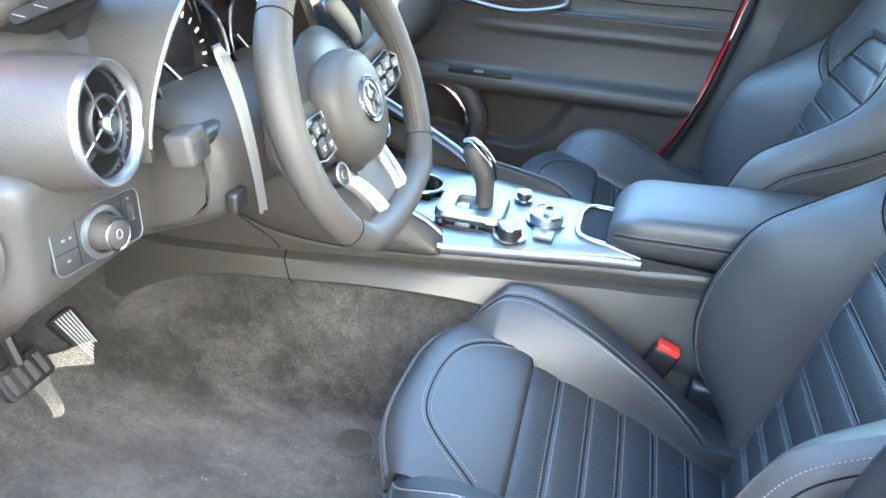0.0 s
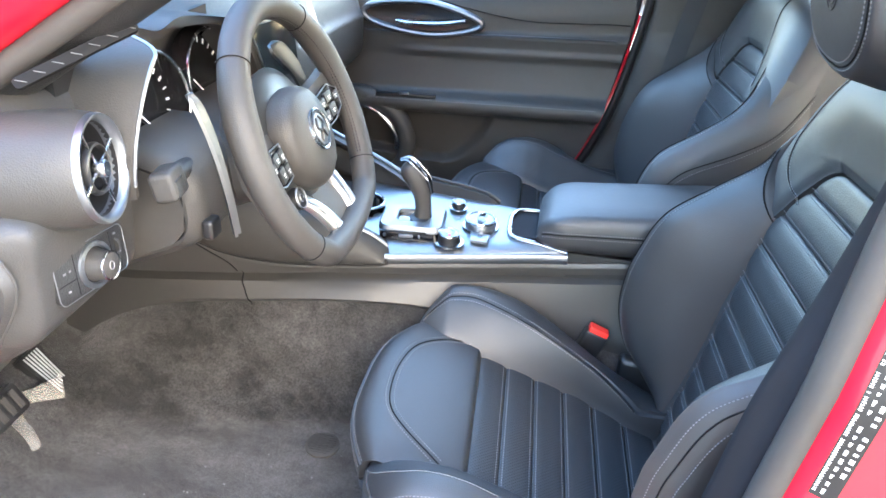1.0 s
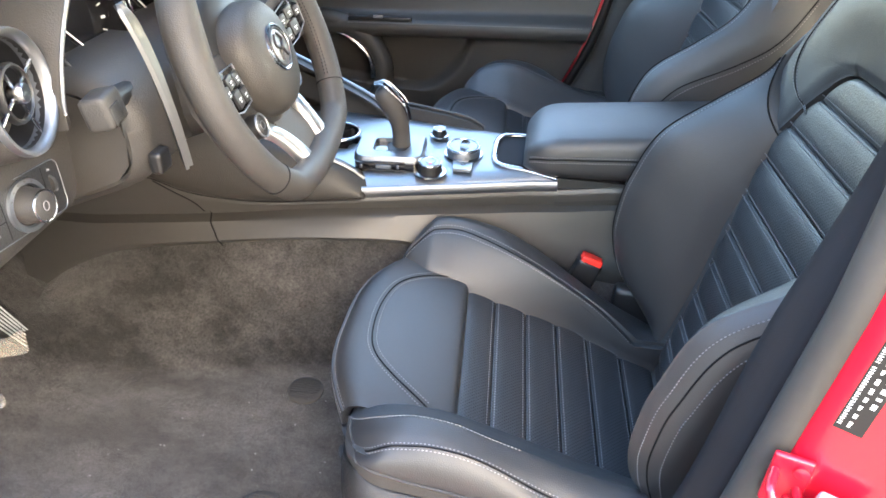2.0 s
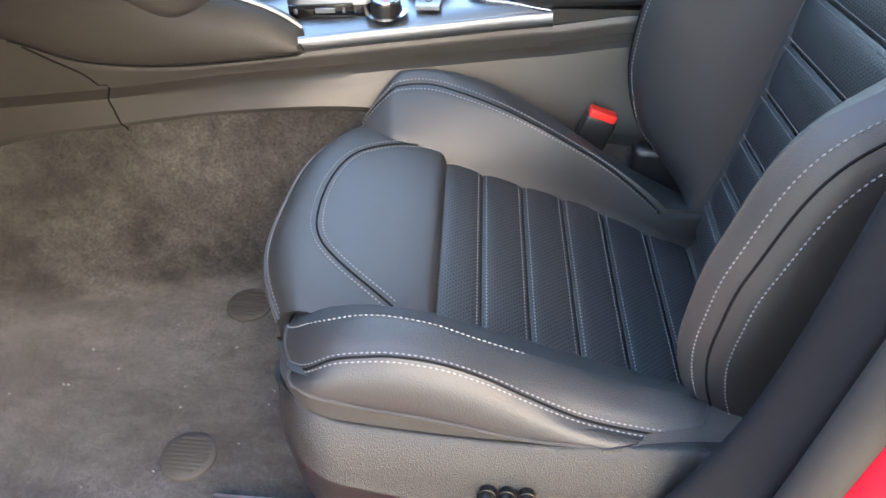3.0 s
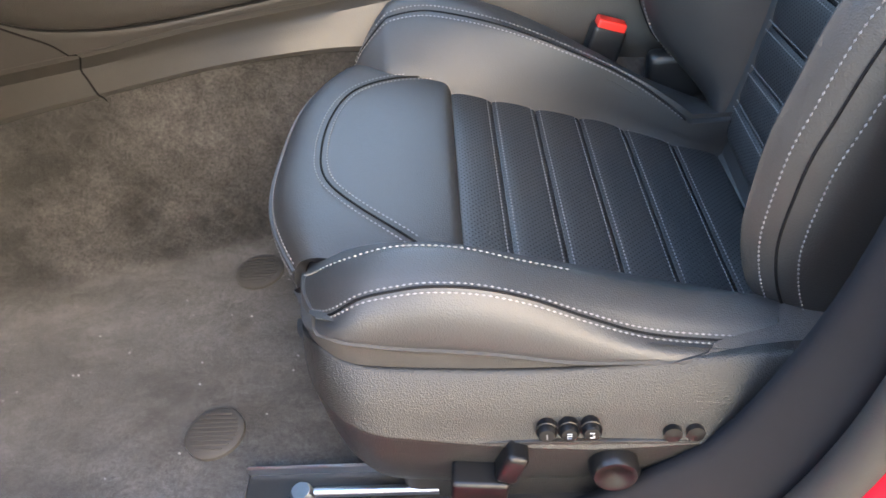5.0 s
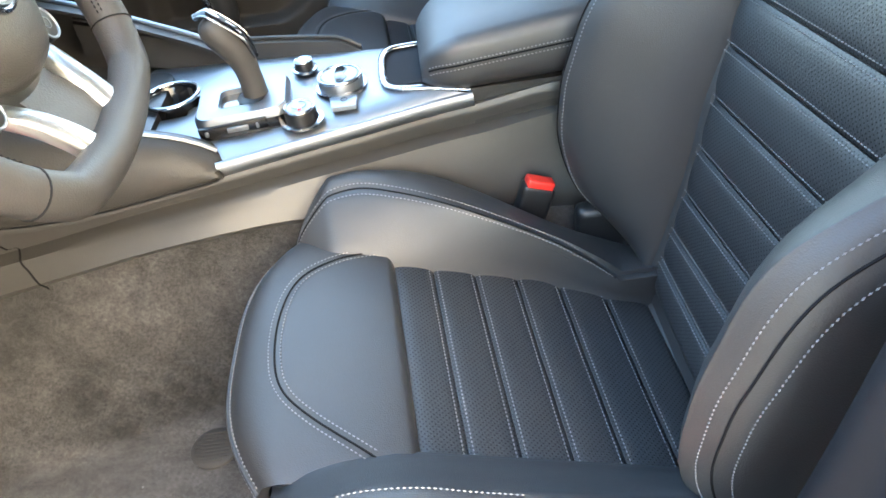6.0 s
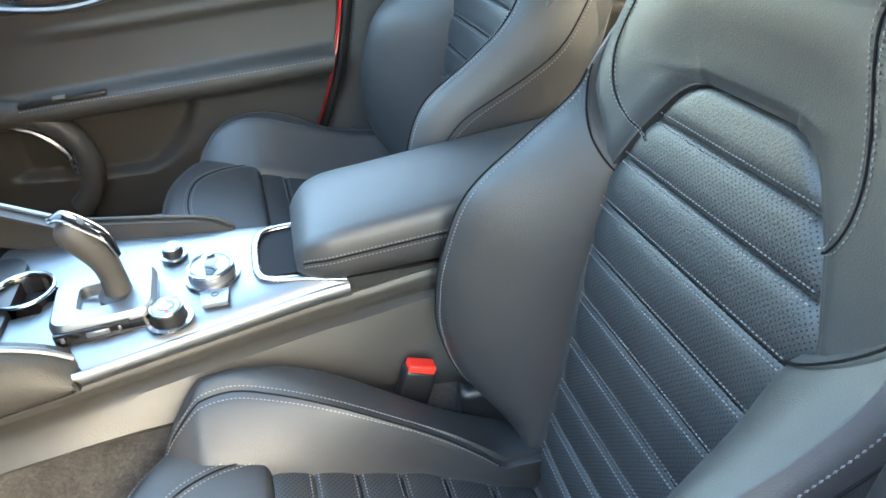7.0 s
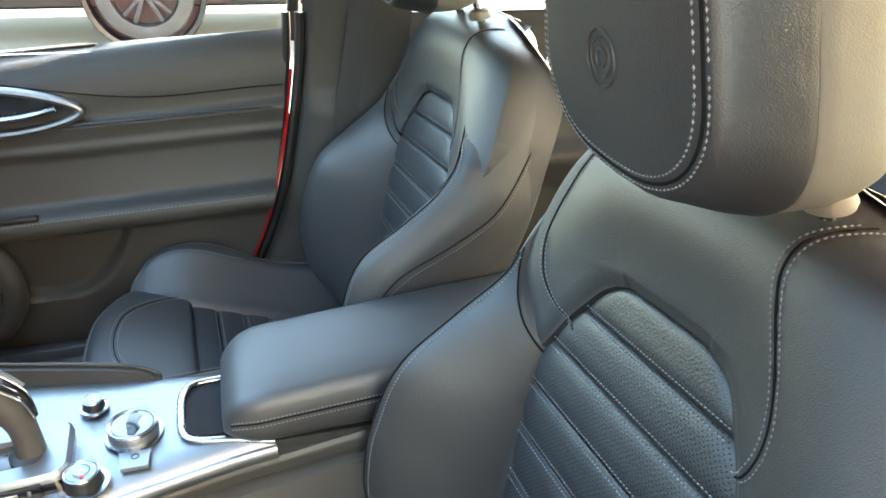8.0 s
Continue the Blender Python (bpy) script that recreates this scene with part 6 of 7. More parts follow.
    for j in range(26):
        y = lerp(-0.73, -0.19, j / 25)
        e = smooth01((y + 0.25) / 0.06)
        rows.append(spline([(-0.315 - 0.04 * smooth01((y + 0.60) / 0.1), y, 0.716), (-0.37, y, 0.668 - 0.01 * e), (-0.43, y, 0.610), (-0.52, y, 0.585), (-0.66, y, 0.62)], 5))
    part("lower_panel", thick(rows, 0.006, (-0.5, 0, 0.8)), DARK, d, "dark panel under the steering column")
    return d


dashboard()


def cluster():
    t = thing("instrument_cluster", "twin-hooded instrument binnacle with bright rim", "instrument cluster", at=(-0.28, -0.43, 0.88))
    def arch(x, grow, chrome=False):
        pts = [(-0.612, 0.862), (-0.611, 0.888), (-0.598, 0.925), (-0.575, 0.962), (-0.548, 0.992), (-0.520, 1.006), (-0.480, 1.008), (-0.435, 0.996), (-0.390, 1.002), (-0.350, 1.000), (-0.322, 0.986), (-0.295, 0.955), (-0.272, 0.918), (-0.260, 0.882), (-0.258, 0.858)]
        cy, cz = -0.438, 0.93
        out = []
        for p in spline([(0, y, z) for y, z in pts], 6):
            mid = smooth01((0.105 - abs(p.y - cy)) / 0.045)
            out.append(V(x - (0.055 * mid if x > -0.28 else 0.0), cy + (p.y - cy) * grow, cz + (p.z - cz) * grow - dash_drop(p.y) * 0.35))
        return out
    rows = [arch(x, g) for x, g in ((-0.40, 1.0), (-0.33, 1.03), (-0.26, 1.02), (-0.213, 1.0), (-0.207, 0.988))]
    part("hood", thick(rows, 0.010, (0, 0, -1)), SOFT, t, "soft-grained binnacle hood", sharp=50)
    full = arch(-0.2055, 0.990)
    part("hood_rim", tube(full[4:34] + spline([full[34], full[34] + V(-0.012, 0.014, -0.004), full[34] + V(-0.020, 0.016, -0.020), full[34] + V(-0.024, 0.006, -0.036)], 5), 0.0019, 8), ALU, t, "satin rim along the left hood")
    part("hood_rim", tube(full[56:82], 0.0019, 8), ALU, t, "satin rim along the right hood")
    part("hood_loop", tube(spline([full[4], full[4] + V(-0.012, 0.010, -0.004), full[4] + V(-0.022, 0.012, 0.016), full[4] + V(-0.030, 0.010, 0.034)], 5), 0.0017, 8), ALU, t)
    back_ = [[V(-0.285, y, z) for y in (-0.60, -0.44, -0.27)] for z in (0.85, 0.99)]
    part("face_plate", thick(back_, 0.01, (-1, 0, 0)), DARK, t)
    for y in (-0.478, -0.338):
        m = axis_frame((-0.268, y, 0.918 - dash_drop(y) * 0.5), (0.985, -0.05, 0.16))
        g = part("dial", lathe([(0.0, 0.0), (0.055, 0.0), (0.060, 0.020), (0.063, 0.022), (0.066, 0.0)], 44, m, cap=False), GLOSS, t, "round gauge with pale marks")
        part("dial_rim", tube([m @ V(0.061 * math.cos(a), 0.061 * math.sin(a), 0.022) for a in [2 * math.pi * k / 40 for k in range(40)]], 0.0022, 8, closed=True), CHROME, g)
        for k in range(17):
            a = radians(-130 + 260 * k / 16)
            part("tick", block((0.0016 if k % 2 else 0.003, 0.007, 0.0004), 0, m=m @ pose(0.047 * math.sin(a), 0.047 * math.cos(a), 0.0008, 0, 0, -math.degrees(a))), WHITE, g)
        part("needle", block((0.0016, 0.034, 0.001), 0, m=m @ pose(-0.010, -0.012, 0.003, 0, 0, -140)), WHITE, g)


cluster()


def centre_screen():
    t = thing("centre_screen", "dark infotainment screen set into the dashboard", "screen", at=(-0.29, -0.10, 0.86))
    m = axis_frame((-0.285, -0.115, 0.880), (0.95, -0.22, 0.12), (0, 1, -0.05))
    part("screen_frame", prism(rounded(0.24, 0.115, 0.012), 0.02, 0.003, m @ pose(0, 0, -0.001)), DARK, t)
    part("screen_glass", prism(rounded(0.215, 0.092, 0.004), 0.002, 0.0005, m @ pose(0, 0, 0.002)), SCREEN, t, "dark glossy screen glass")


centre_screen()


def far_vent():
    t = thing("air_vent_passenger", "round air outlet at the dashboard's far end", "air vent", at=(-0.33, 0.64, 0.80))
    m = axis_frame((-0.345, 0.632, 0.806), (0.96, -0.18, 0.1))
    part("vent_barrel", lathe([(0.03, -0.12), (0.056, -0.08), (0.058, -0.02), (0.055, 0.0)], 40, m, cap=False), SOFT, t)
    part("vent_ring", lathe([(0.0555, -0.004), (0.056, 0.003), (0.048, 0.004), (0.044, -0.006)], 40, m, cap=False), CHROME, t)
    part("vent_well", lathe([(0.045, -0.004), (0.04, -0.04), (0.0, -0.042)], 32, m, cap=False), DARK, t)


far_vent()


# ---- steering wheel ----
def steering_wheel():
    t = thing("steering_wheel", "leather-wrapped flat-bottomed steering wheel with silver spokes", "steering wheel", at=(-0.10, -0.36, 0.86))
    tilt, yaw = radians(22.3), radians(1.7)
    n = V(math.cos(tilt) * math.cos(yaw), math.cos(tilt) * math.sin(yaw), math.sin(tilt))
    side = V(0, 0, 1).cross(n).normalized()
    up = n.cross(side)
    o = V(-0.1127, -0.3546, 0.8579)
    turn = radians(2.5)      # the wheel stands almost straight
    ct, st_ = math.cos(turn), math.sin(turn)
    P = lambda y, z, h=0.0: o + side * (y * ct - z * st_) + up * (y * st_ + z * ct) + n * h      # y towards the passenger
    across = tuple(side * ct + up * st_)
    R = 0.166
    def rim_at(a):
        y, z = R * math.sin(a), R * math.cos(a)
        if z < -0.132:
            z = -0.132 - (abs(z) - 0.132) * 0.40
        return y, z
    rim = [P(*rim_at(2 * math.pi * k / 120)) for k in range(120)]
    def grip(k):
        """Thicker where the thumbs rest."""
        a = abs((k * 360 + 180) % 360 - 180)
        return 0.0182 + 0.0022 * math.exp(-((a - 62) / 16) ** 2)
    part("rim", tube(rim, grip, 20, closed=True), WHEEL, t, "grey-black leather rim", sharp=80)
    for a0 in (40, 128, 232, 320):
        y, z = rim_at(radians(a0))
        d = Vector((y, z)).normalized()
        r = grip(a0 / 360) + 0.0003
        ring = [P(y + d.x * r * math.cos(b), z + d.y * r * math.cos(b), r * math.sin(b)) for b in [2 * math.pi * k / 24 for k in range(24)]]
        part("rim_seam", tube(ring, 0.0008, 5, closed=True), SEAM, t)
    inner = []
    for s in (1, -1):
        for h in (0.003, 0.0075):
            inner.append([P(s * (R - 0.0184) * math.sin(a), (R - 0.0184) * math.cos(a), h) for a in [lerp(0.15, 2.2, k / 80) for k in range(81)]])
    tagged(part("stitching", stitches(inner, pitch=0.0048, length=0.0044, r=0.0009), SEAM, t, "cross stitching inside the rim"), kind="stuff")
    # airbag cover: a rounded shield with a flat rim, standing clear of the dark carrier behind it
    def shield(k, h, grow=0.0):
        ring = []
        for q in range(56):
            a = 2 * math.pi * q / 56
            c, sn = math.cos(a), math.sin(a)
            y = (0.069 + grow) * math.copysign(abs(sn) ** 0.82, sn)
            z = ((0.062 if c > 0 else 0.074) + grow) * math.copysign(abs(c) ** 0.86, c)
            if z < 0:
                y *= 1 - 0.16 * (z / 0.074) ** 2
            ring.append(P(y * k - 0.004, z * k, h))
        return ring
    hub = part("hub_pad", grid([shield(k, h) for h, k in ((-0.036, 0.96), (-0.031, 1.0), (-0.014, 1.0), (-0.003, 0.97), (0.005, 0.91), (0.0115, 0.79), (0.0160, 0.55), (0.0178, 0.28), (0.0182, 0.03))], close_v=True, cap=True), SOFT, t, "smooth rounded airbag cover", sharp=60)
    part("hub_carrier", grid([shield(k, h, 0.006) for h, k in ((-0.060, 0.70), (-0.055, 0.95), (-0.036, 1.0), (-0.029, 0.985), (-0.029, 0.6))], close_v=True, cap=True), GLOSS, t, "black carrier behind the airbag cover", sharp=50)
    m = axis_frame(P(-0.004, 0.000, 0.0182), n, across)
    em = part("badge", lathe([(0.0, 0.001), (0.0235, 0.001), (0.026, 0.0024), (0.028, 0.001), (0.0285, -0.002)], 40, m, cap=False), CHROME, hub, "round chrome badge")
    part("badge_face", lathe([(0.0, 0.0016), (0.0205, 0.0016), (0.0215, 0.001)], 36, m, cap=False), ALU, em)
    part("badge_band", tube([m @ V(0.0222 * math.cos(a), 0.0222 * math.sin(a), 0.0015) for a in [2 * math.pi * k / 36 for k in range(36)]], 0.0016, 6, closed=True), DARK, em)
    for s in (-1, 1):
        part("badge_relief", tube(spline([m @ V(s * 0.004, 0.016, 0.002), m @ V(s * 0.011, 0.005, 0.003), m @ V(s * 0.003, -0.002, 0.003), m @ V(s * 0.009, -0.014, 0.002)], 5), 0.0016, 6), DARK, em)
    # back cover of the hub
    part("hub_back", lathe([(0.0, -0.075), (0.060, -0.072), (0.088, -0.050), (0.094, -0.030), (0.080, -0.020), (0.0, -0.018)], 44, axis_frame(o, n, (0, 1, 0))), DARK, t, "dark rear cover of the hub")
    # side spokes with their button pods
    for s in (-1, 1):
        rows = []
        for i in range(12):
            u = i / 11
            y, d = lerp(0.045, R - 0.004, u), -0.016 * (1 - u) ** 1.5
            zt, zb = lerp(0.034, 0.042, u ** 2), lerp(-0.032, -0.036, u ** 2)
            rows.append([P(s * y, z, h + d) for z, h in ((zb, -0.024), (zb + 0.003, -0.009), (lerp(zb, zt, 0.3), -0.006), (lerp(zb, zt, 0.7), -0.006), (zt - 0.003, -0.009), (zt, -0.024))] + [P(s * y, lerp(zb, zt, 0.5), -0.030 + d)])
        sp = part("spoke", grid(rows, close_v=True, cap=True), WHEEL, t, sharp=50)
        mp = axis_frame(P(s * 0.112, -0.004, -0.007), tuple(n - (side * ct + up * st_) * (0.14 * s)), across)
        shape = [(s * x, y) for x, y in ((-0.036, -0.024), (-0.036, 0.022), (0.012, 0.028), (0.034, 0.014), (0.030, -0.012), (0.0, -0.022))]
        shape = shape if s > 0 else shape[::-1]
        pod = part("button_pod", prism(shape, 0.006, 0.0018, mp @ pose(0, 0, 0.003)), GLOSS, sp, "gloss black button pod with a fine silver edge")
        part("pod_edge", tube([mp @ V(x, y, 0.0032) for x, y in shape], 0.0010, 6, closed=True), ALU, pod)
        for bx, by, bw, bh in ((-0.022, 0.010, 0.018, 0.014), (0.000, 0.013, 0.020, 0.014), (0.020, 0.008, 0.014, 0.012), (-0.022, -0.010, 0.018, 0.016), (0.000, -0.007, 0.020, 0.018)):
            b_ = part("wheel_button", block((bw, bh, 0.004), 0.0014, 2, mp @ pose(s * bx, by, 0.0045)), DARK, pod)
            part("printed_mark", block((0.007, 0.0018, 0.0003), 0, m=mp @ pose(s * bx, by, 0.0067)), WHITE, b_)
            part("printed_mark", block((0.004, 0.0016, 0.0003), 0, m=mp @ pose(s * bx, by - 0.0034, 0.0067)), WHITE, b_)
        # round buttons under the spoke
        mk = axis_frame(P(s * 0.072, -0.060, -0.018), n, across)
        rb = part("round_button", lathe([(0.0, 0.0040), (0.0105, 0.0040), (0.0135, 0.0030), (0.0150, -0.001), (0.0155, -0.014)], 32, mk, cap=False), DARK, t, "round start button" if s < 0 else "round mode button")
        part("button_ring", tube([mk @ V(0.0135 * math.cos(a), 0.0135 * math.sin(a), 0.0032) for a in [2 * math.pi * k / 32 for k in range(32)]], 0.0014, 6, closed=True), ALU, rb)
        part("button_mark", tube([mk @ V(0.005 * math.cos(a), 0.005 * math.sin(a), 0.0042) for a in [2 * math.pi * k / 16 for k in range(16)]], 0.0005, 5, closed=True), ALU, rb)
    # lower twin spoke: two broad satin blades that meet in a foot at the rim
    for s in (-1, 1):
        rows = []
        for i in range(17):
            u = i / 16
            y = s * curve1([(0, 0.058), (0.35, 0.044), (0.75, 0.036), (1, 0.034)], u)
            z = lerp(-0.058, -0.150, u)
            h = curve1([(0, -0.030), (0.3, -0.014), (0.7, -0.001), (1, 0.002)], u)
            w = curve1([(0, 0.011), (0.5, 0.0125), (1, 0.014)], u)
            rows.append([P(y + dy * w, z, h + dh) for dy, dh in ((-1, -0.010), (-1, -0.002), (-0.7, 0.003), (0, 0.0045), (0.7, 0.003), (1, -0.002), (1, -0.010))])
        part("lower_spoke", thick(rows, 0.003, tuple(-n)), SPOKE, t, "broad satin silver lower spoke", sharp=50)
    foot = [[P(y, z, 0.004 + 0.014 * (1 - abs(u)) * 0.2) for y in [lerp(-0.046, 0.046, k / 12) for k in range(13)]] for u, z in ((-1, -0.136), (-0.5, -0.141), (0, -0.147), (0.6, -0.152))]
    part("spoke_foot", thick(foot, 0.012, tuple(-n)), SPOKE, t, "satin silver foot joining the spokes", sharp=50)
    inlay = [[P(y, z, -0.026 + 0.022 * smooth01((-0.06 - z) / 0.07)) for y in (-0.030, -0.015, 0, 0.015, 0.030)] for z in (-0.135, -0.11, -0.085, -0.055)]
    part("spoke_inlay", thick(inlay, 0.016, tuple(-n)), SOFT, t, "dark inlay between the lower spokes")
    return t


steering_wheel()


def column_parts():
    t = thing("steering_column", "dark steering column shroud with stalks and shift paddles", "steering column", at=(-0.22, -0.40, 0.80))
    path = spline([(-0.150, -0.40, 0.848), (-0.22, -0.40, 0.818), (-0.30, -0.40, 0.785), (-0.40, -0.40, 0.75)], 6)
    part("shroud", tube(path, 0.085, 24, r2=0.058), SOFT, t, "soft-grained column shroud", sharp=60)
    rows = []
    for j in range(30):
        y = lerp(-0.566, -0.240, j / 29)
        e = 1 - math.sqrt(max(0.0, 1 - max(0.0, (abs(y + 0.403) - 0.135) / 0.0285) ** 2))
        ring = [(-0.36, 0.895), (-0.24, 0.893), (-0.186, 0.880), (-0.168, 0.862), (-0.163, 0.835), (-0.167, 0.802), (-0.186, 0.778), (-0.25, 0.748), (-0.36, 0.700), (-0.45, 0.66)]
        rows.append(spline([(lerp(x, -0.26, 0.20 * e), y, lerp(z, 0.82, 0.20 * e)) for x, z in ring], 4))
    part("lower_shroud", thick(rows, 0.005, (-1, 0, 0)), SOFT, t, "soft-grained lower shroud", sharp=60)
    for y in (-0.566, -0.240):
        sidewall = [V(lerp(x, -0.26, 0.20), y, lerp(z, 0.82, 0.20)) for x, z in ((-0.36, 0.895), (-0.24, 0.893), (-0.186, 0.880), (-0.168, 0.862), (-0.163, 0.835), (-0.167, 0.802), (-0.186, 0.778), (-0.25, 0.748), (-0.36, 0.700))]
        bm = bmesh.new()
        bm.faces.new([bm.verts.new(q) for q in sidewall])
        ext = bmesh.ops.extrude_face_region(bm, geom=bm.faces[:])
        bmesh.ops.translate(bm, verts=[q for q in ext["geom"] if isinstance(q, bmesh.types.BMVert)], vec=(0, 0.006 if y < -0.4 else -0.006, 0))
        part("shroud_side", bm, SOFT, t)
    # left stalk with its square end
    stalk = spline([(-0.20, -0.47, 0.862), (-0.19, -0.54, 0.872), (-0.180, -0.585, 0.880)], 5)
    s = part("indicator_stalk", tube(stalk, 0.011, 12), DARK, t, "black indicator stalk")
    part("stalk_head", block((0.026, 0.036, 0.032), 0.006, 3, pose(-0.176, -0.598, 0.881, 0, -12, 8)), SOFT, s, "square stalk end with a button")
    part("stalk_button", block((0.004, 0.020, 0.018), 0.002, 2, pose(-0.1625, -0.600, 0.880, 0, -12, 8)), PLASTIC, s)
    part("stalk_collar", lathe([(0.0, 0), (0.016, 0), (0.016, 0.02), (0.0, 0.02)], 20, axis_frame((-0.185, -0.575, 0.876), (0.1, -1, 0.1))), DARK, s)
    # long paddles
    for p, wide, lean in ((spline([(-0.122, -0.567, 0.812), (-0.128, -0.567, 0.860), (-0.138, -0.567, 0.910), (-0.150, -0.567, 0.948), (-0.160, -0.567, 0.968)], 8), 1.0, V(0, 1, 0)),
                          (spline([(-0.150, -0.225, 0.800), (-0.158, -0.230, 0.850), (-0.170, -0.247, 0.900), (-0.182, -0.268, 0.930), (-0.190, -0.285, 0.946)], 8), 2.2, V(0, 0.85, 0.5))):
        rows = []
        for i, q in enumerate(p):
            k = i / (len(p) - 1)
            w = wide * curve1([(0, 0.006), (0.3, 0.007), (0.7, 0.0105), (0.90, 0.009), (1, 0.003)], k)
            rows.append([q + lean * (-w * 0.5) + V(0.004, 0, 0), q, q + lean * (w * 0.8) + V(0.004, 0, 0)])
        part("shift_paddle", thick(rows, 0.004, (-1, 0, 0)), PADDLE, t, "long brushed aluminium shift paddle", sharp=60)
    # dark block stands in for the black recess in the shroud
    part("column_recess", block((0.014, 0.024, 0.024), 0.005, 3, pose(-0.161, -0.548, 0.806)), DARK, t)


column_parts()


# ---- footwell ----
def pedals():
    t = thing("pedals", "accelerator and brake pedals still in plastic wrap", "pedals", at=(-0.60, -0.45, 0.30))
    m = Matrix.Translation((-0.575, -0.372, 0.330)) @ axis_frame((0, 0, 0), (0.80, 0.05, 0.60), (0, 1, 0))
    acc = part("accelerator", prism([(0.008, -0.100), (0.016, -0.104), (0.026, -0.05), (0.031, 0.010), (0.028, 0.088), (-0.022, 0.088)], 0.012, 0.003, m), DARK, t, "black accelerator with pale ribs")
    for k in range(6):
        x0, x1, low = lerp(-0.012, 0.022, k / 5), lerp(0.010, 0.024, k / 5), lerp(-0.092, -0.02, (k / 5) ** 1.3)
        part("pedal_rib", tube([m @ V(x0, 0.084, 0.0015), m @ V(lerp(x0, x1, 0.5), lerp(0.084, low, 0.5), 0.0015), m @ V(x1, low, 0.0015)], 0.0014, 6), GALV, acc)
    mb = Matrix.Translation((-0.565, -0.505, 0.405)) @ axis_frame((0, 0, 0), (0.85, 0, 0.52), (0, 1, 0))
    part("brake", prism(rounded(0.085, 0.050, 0.010), 0.012, 0.003, mb), DARK, t, "black brake pedal")
    for k in range(4):
        part("pedal_rib", block((0.010, 0.034, 0.004), 0.001, 1, mb @ pose(lerp(-0.028, 0.028, k / 3), 0, 0.001)), SEAL, t)
    part("brake_arm", tube(spline([(-0.575, -0.505, 0.42), (-0.60, -0.50, 0.50), (-0.62, -0.49, 0.60)], 6), 0.010, 8), DARK, t)
    rows = []
    rnd = random.Random(8)
    for i in range(14):
        u = i / 13
        rows.append([V(-0.558 + 0.018 * math.sin(5 * v + 3 * u) - 0.03 * u, lerp(-0.49, lerp(-0.372, -0.395, 1 - u), v), lerp(0.232, 0.37, u) + 0.055 * (1 - v) * (1 - u) + rnd.uniform(-0.0012, 0.0012)) for v in [k / 10 for k in range(11)]])
    part("plastic_wrap", thick(rows, 0.0008, (-1, 0, 0)), FILM, t, "loose clear plastic wrap hanging from the pedals")


pedals()


def carpet_fastener(x, y):
    t = thing("carpet_fastener", "round black mat fastener set into the carpet", "mat fastener", group="mat fasteners", at=(x, y, 0.288))
    part("disc", lathe([(0.0, 0.004), (0.026, 0.004), (0.029, 0.002), (0.030, -0.004)], 36, pose(x, y, 0.2895), cap=False), SEAL, t)
    for k in range(9):
        w = lerp(-0.020, 0.020, k / 8)
        part("ridge", block((2 * math.sqrt(0.024**2 - w * w), 0.0018, 0.0012), 0, m=pose(x, y + w, 0.2942)), SEAL, t)


carpet_fastener(-0.106, -0.577)
carpet_fastener(-0.112, -0.349)


def crumbs():
    """A little grit trodden into the carpet."""
    rnd = random.Random(21)
    bm = bmesh.new()
    for k in range(45):
        x, y, r = rnd.uniform(-0.55, -0.02), rnd.uniform(-0.66, -0.36), rnd.uniform(0.0005, 0.0012)
        m = pose(x, y, 0.2885 + 0.0006, rnd.uniform(0, 90), rnd.uniform(0, 90), 0)
        block((2 * r, 1.4 * r, 1.2 * r), 0, m=m, bm=bm)
    solid("crumbs", bm, THREAD, "pale grit scattered over the carpet", "grit", kind="stuff")


crumbs()


def seat_rail(y, lip=None):
    t = thing("seat_rail", "bare metal seat rail bolted to the floor", "seat rail", group="seat rails", at=(0.2, y, 0.288))
    part("channel", block((0.62, 0.052, 0.012), 0.002, 1, pose(0.255, y, 0.296)), DARK, t)
    for s in (-1, 1):
        part("rail_lip", block((0.62, 0.0035, 0.022), 0.0015, 1, pose(0.255, y + s * 0.025, 0.301)), lip or STEEL, t, "pale steel lip" if lip is None else "")
    part("rail_bolt", lathe([(0.0, 0.012), (0.008, 0.012), (0.010, 0.008), (0.011, 0.0)], 20, pose(0.0, y, 0.302), cap=False), STEEL, t)
    part("drive_spindle", tube([V(0.012, y, 0.310), V(0.12, y, 0.310)], 0.0045, 12), STEEL, t)


seat_rail(-0.655)
# inner rail's lip is coloured dark for the shade of its gap
seat_rail(-0.16, DARK)


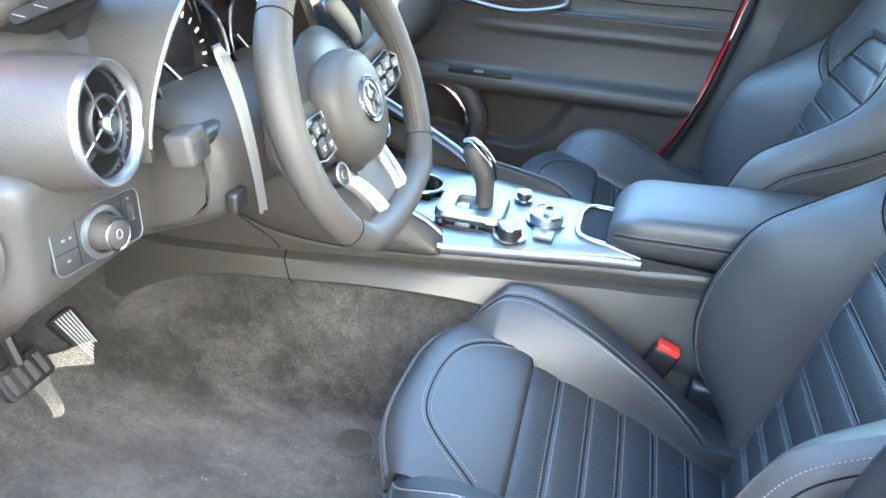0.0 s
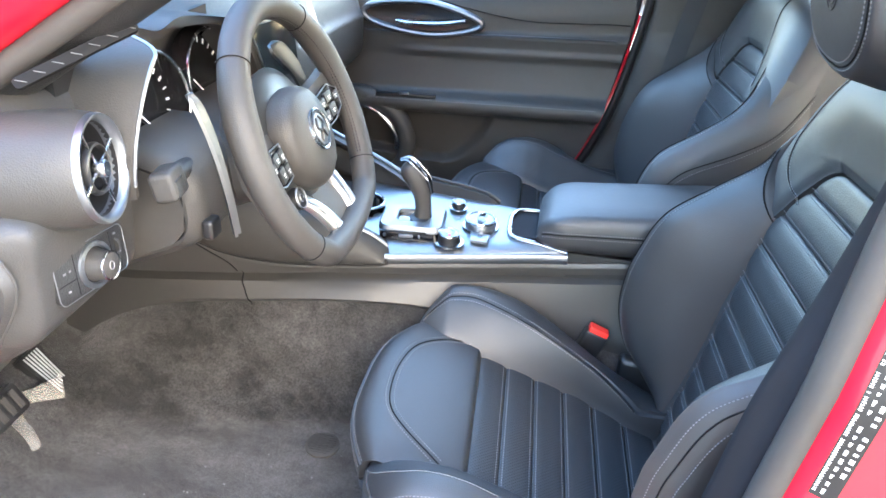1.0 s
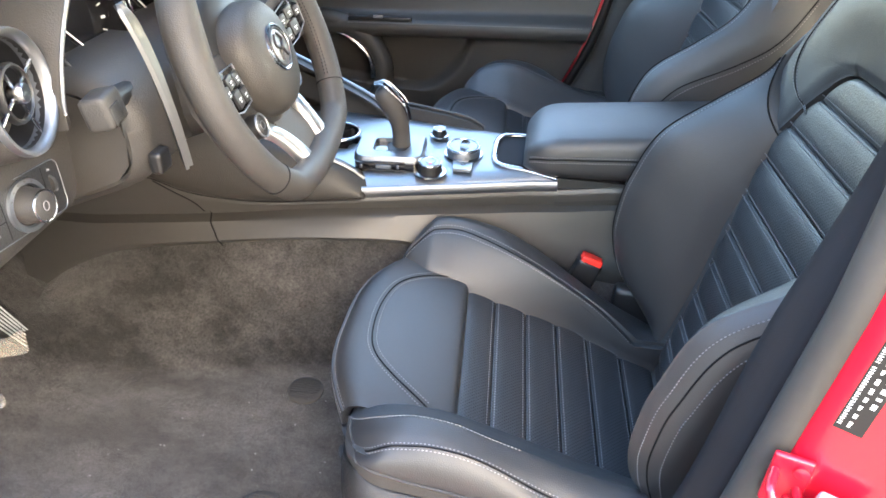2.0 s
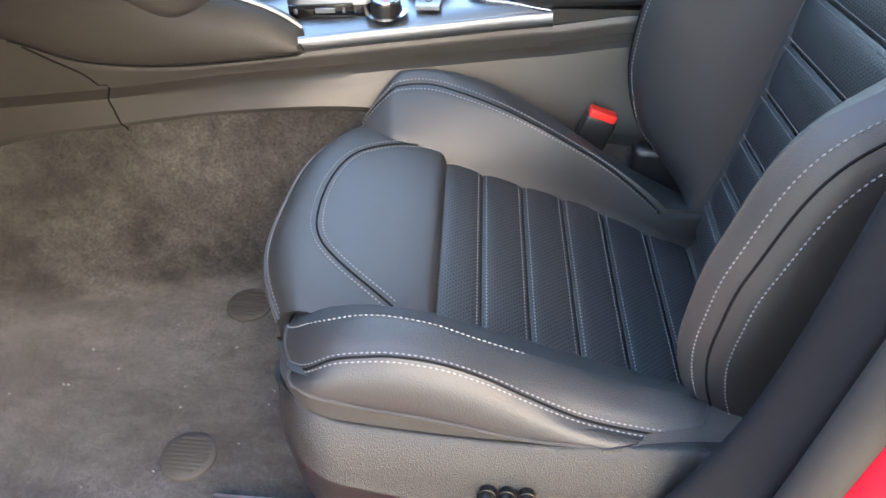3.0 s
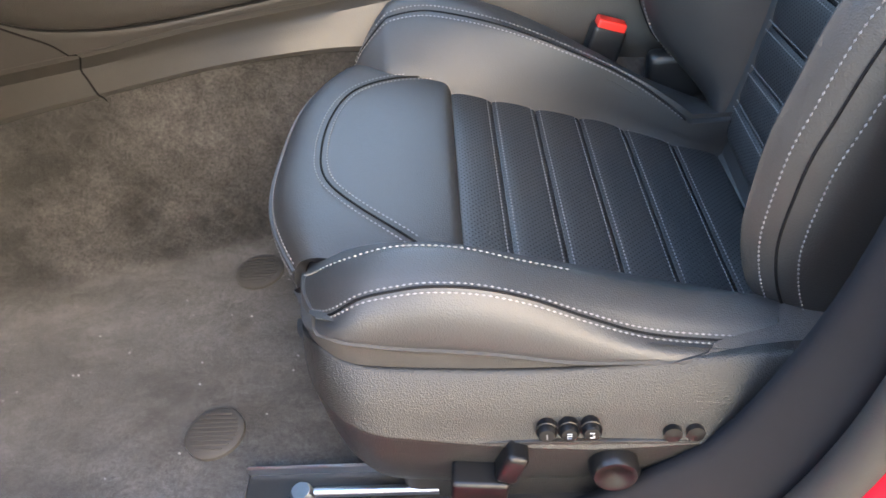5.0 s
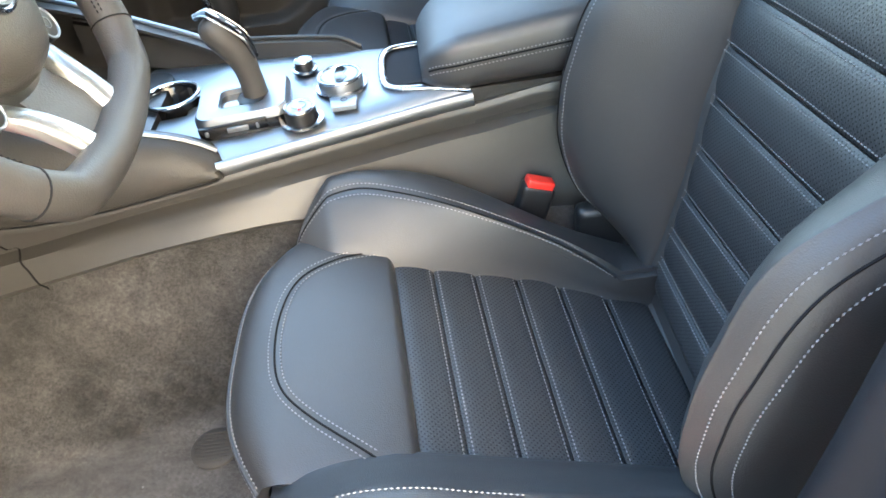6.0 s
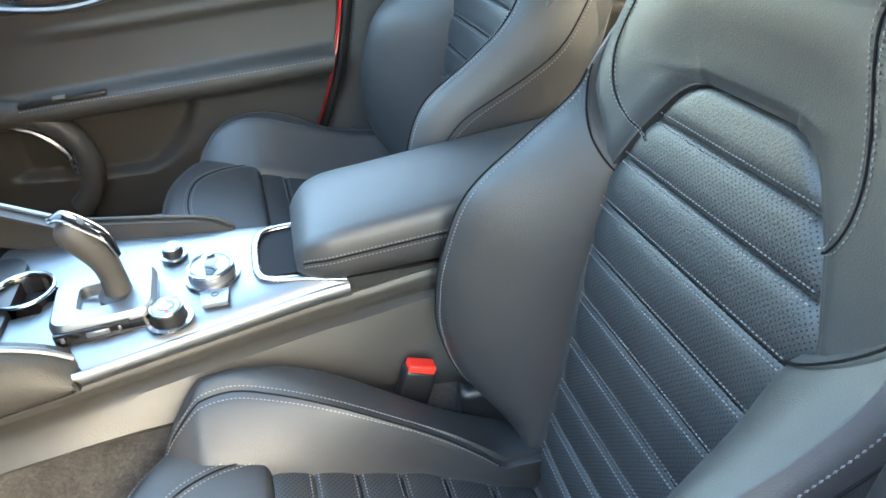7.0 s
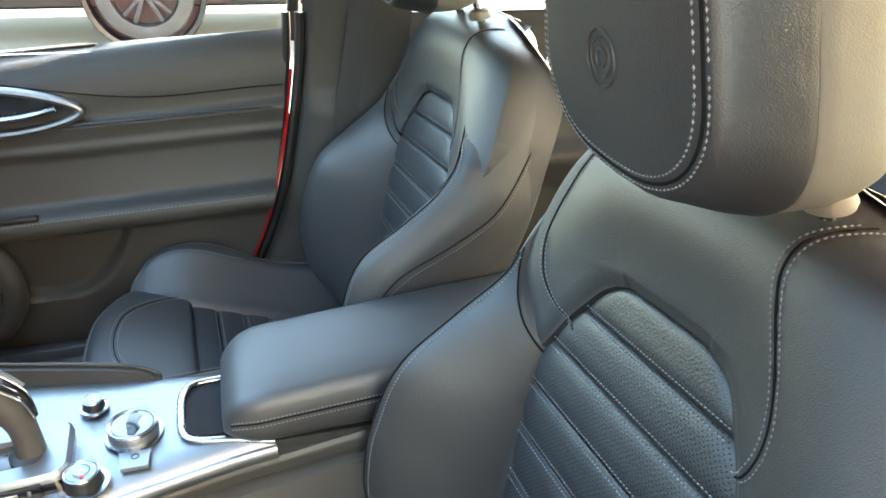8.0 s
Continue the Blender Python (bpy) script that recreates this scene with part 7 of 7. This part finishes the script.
# ---- beyond the far window ----
def parked_car():
    t = thing("parked_car", "cream-white parked car with dark alloy wheels", "car", at=(0.2, 5.9, 0.0))
    Y = 5.42
    rows = []
    for z, dy in ((0.30, 0.05), (0.36, 0.0), (0.55, -0.03), (0.80, -0.02), (1.02, 0.03), (1.10, 0.12), (1.55, 0.38), (1.62, 0.55)):
        rows.append([V(x, Y + dy + 0.03 * abs(x - 0.4) / 2.2, z) for x in (-2.0, -1.2, -0.4, 0.4, 1.4, 2.4)])
    body = part("body", thick(rows, 0.9, (0, 1, 0)), FARPAINT, t, "cream-white painted body", sharp=30)
    part("door_gap", tube([V(0.42, Y - 0.030, 1.05), V(0.40, Y - 0.036, 0.7), V(0.46, Y - 0.012, 0.40)], 0.006, 6), SEAM, body)
    part("sill_trim", block((1.5, 0.05, 0.14), 0.03, 2, pose(1.05, Y + 0.0, 0.33)), DARK, t, "dark sill trim")
    part("underside", block((4.0, 1.4, 0.12), 0.02, 1, pose(0.2, Y + 0.75, 0.30)), DARK, t)
    for x in (-0.30, -2.72):
        m = axis_frame((x, Y - 0.02, 0.36), (0, -1, 0), (1, 0, 0))
        part("wheel_arch", lathe([(0.0, -0.10), (0.40, -0.10), (0.41, 0.026), (0.44, 0.036), (0.45, 0.02)], 48, m, cap=False), DARK, t)
        ty = part("wheel", lathe([(0.245, -0.02), (0.25, 0.045), (0.30, 0.060), (0.345, 0.045), (0.36, 0.0), (0.36, -0.18), (0.0, -0.18)], 48, m, cap=False), TYRE, t, "dusty tyre")
        part("rim_well", lathe([(0.25, 0.03), (0.235, -0.05), (0.0, -0.06)], 40, m, cap=False), DARK, ty)
        for k in range(10):
            part("rim_spoke", block((0.215, 0.034, 0.03), 0.010, 2, m @ pose(0, 0, 0.028, 0, 0, 72 * (k // 2) + 20 + (11 if k % 2 else -11)) @ pose(0.125, 0, 0)), RIM, ty, "grey alloy spoke")
        part("rim_hub", lathe([(0.0, 0.05), (0.04, 0.048), (0.06, 0.02)], 24, m, cap=False), RIM, ty)


parked_car()
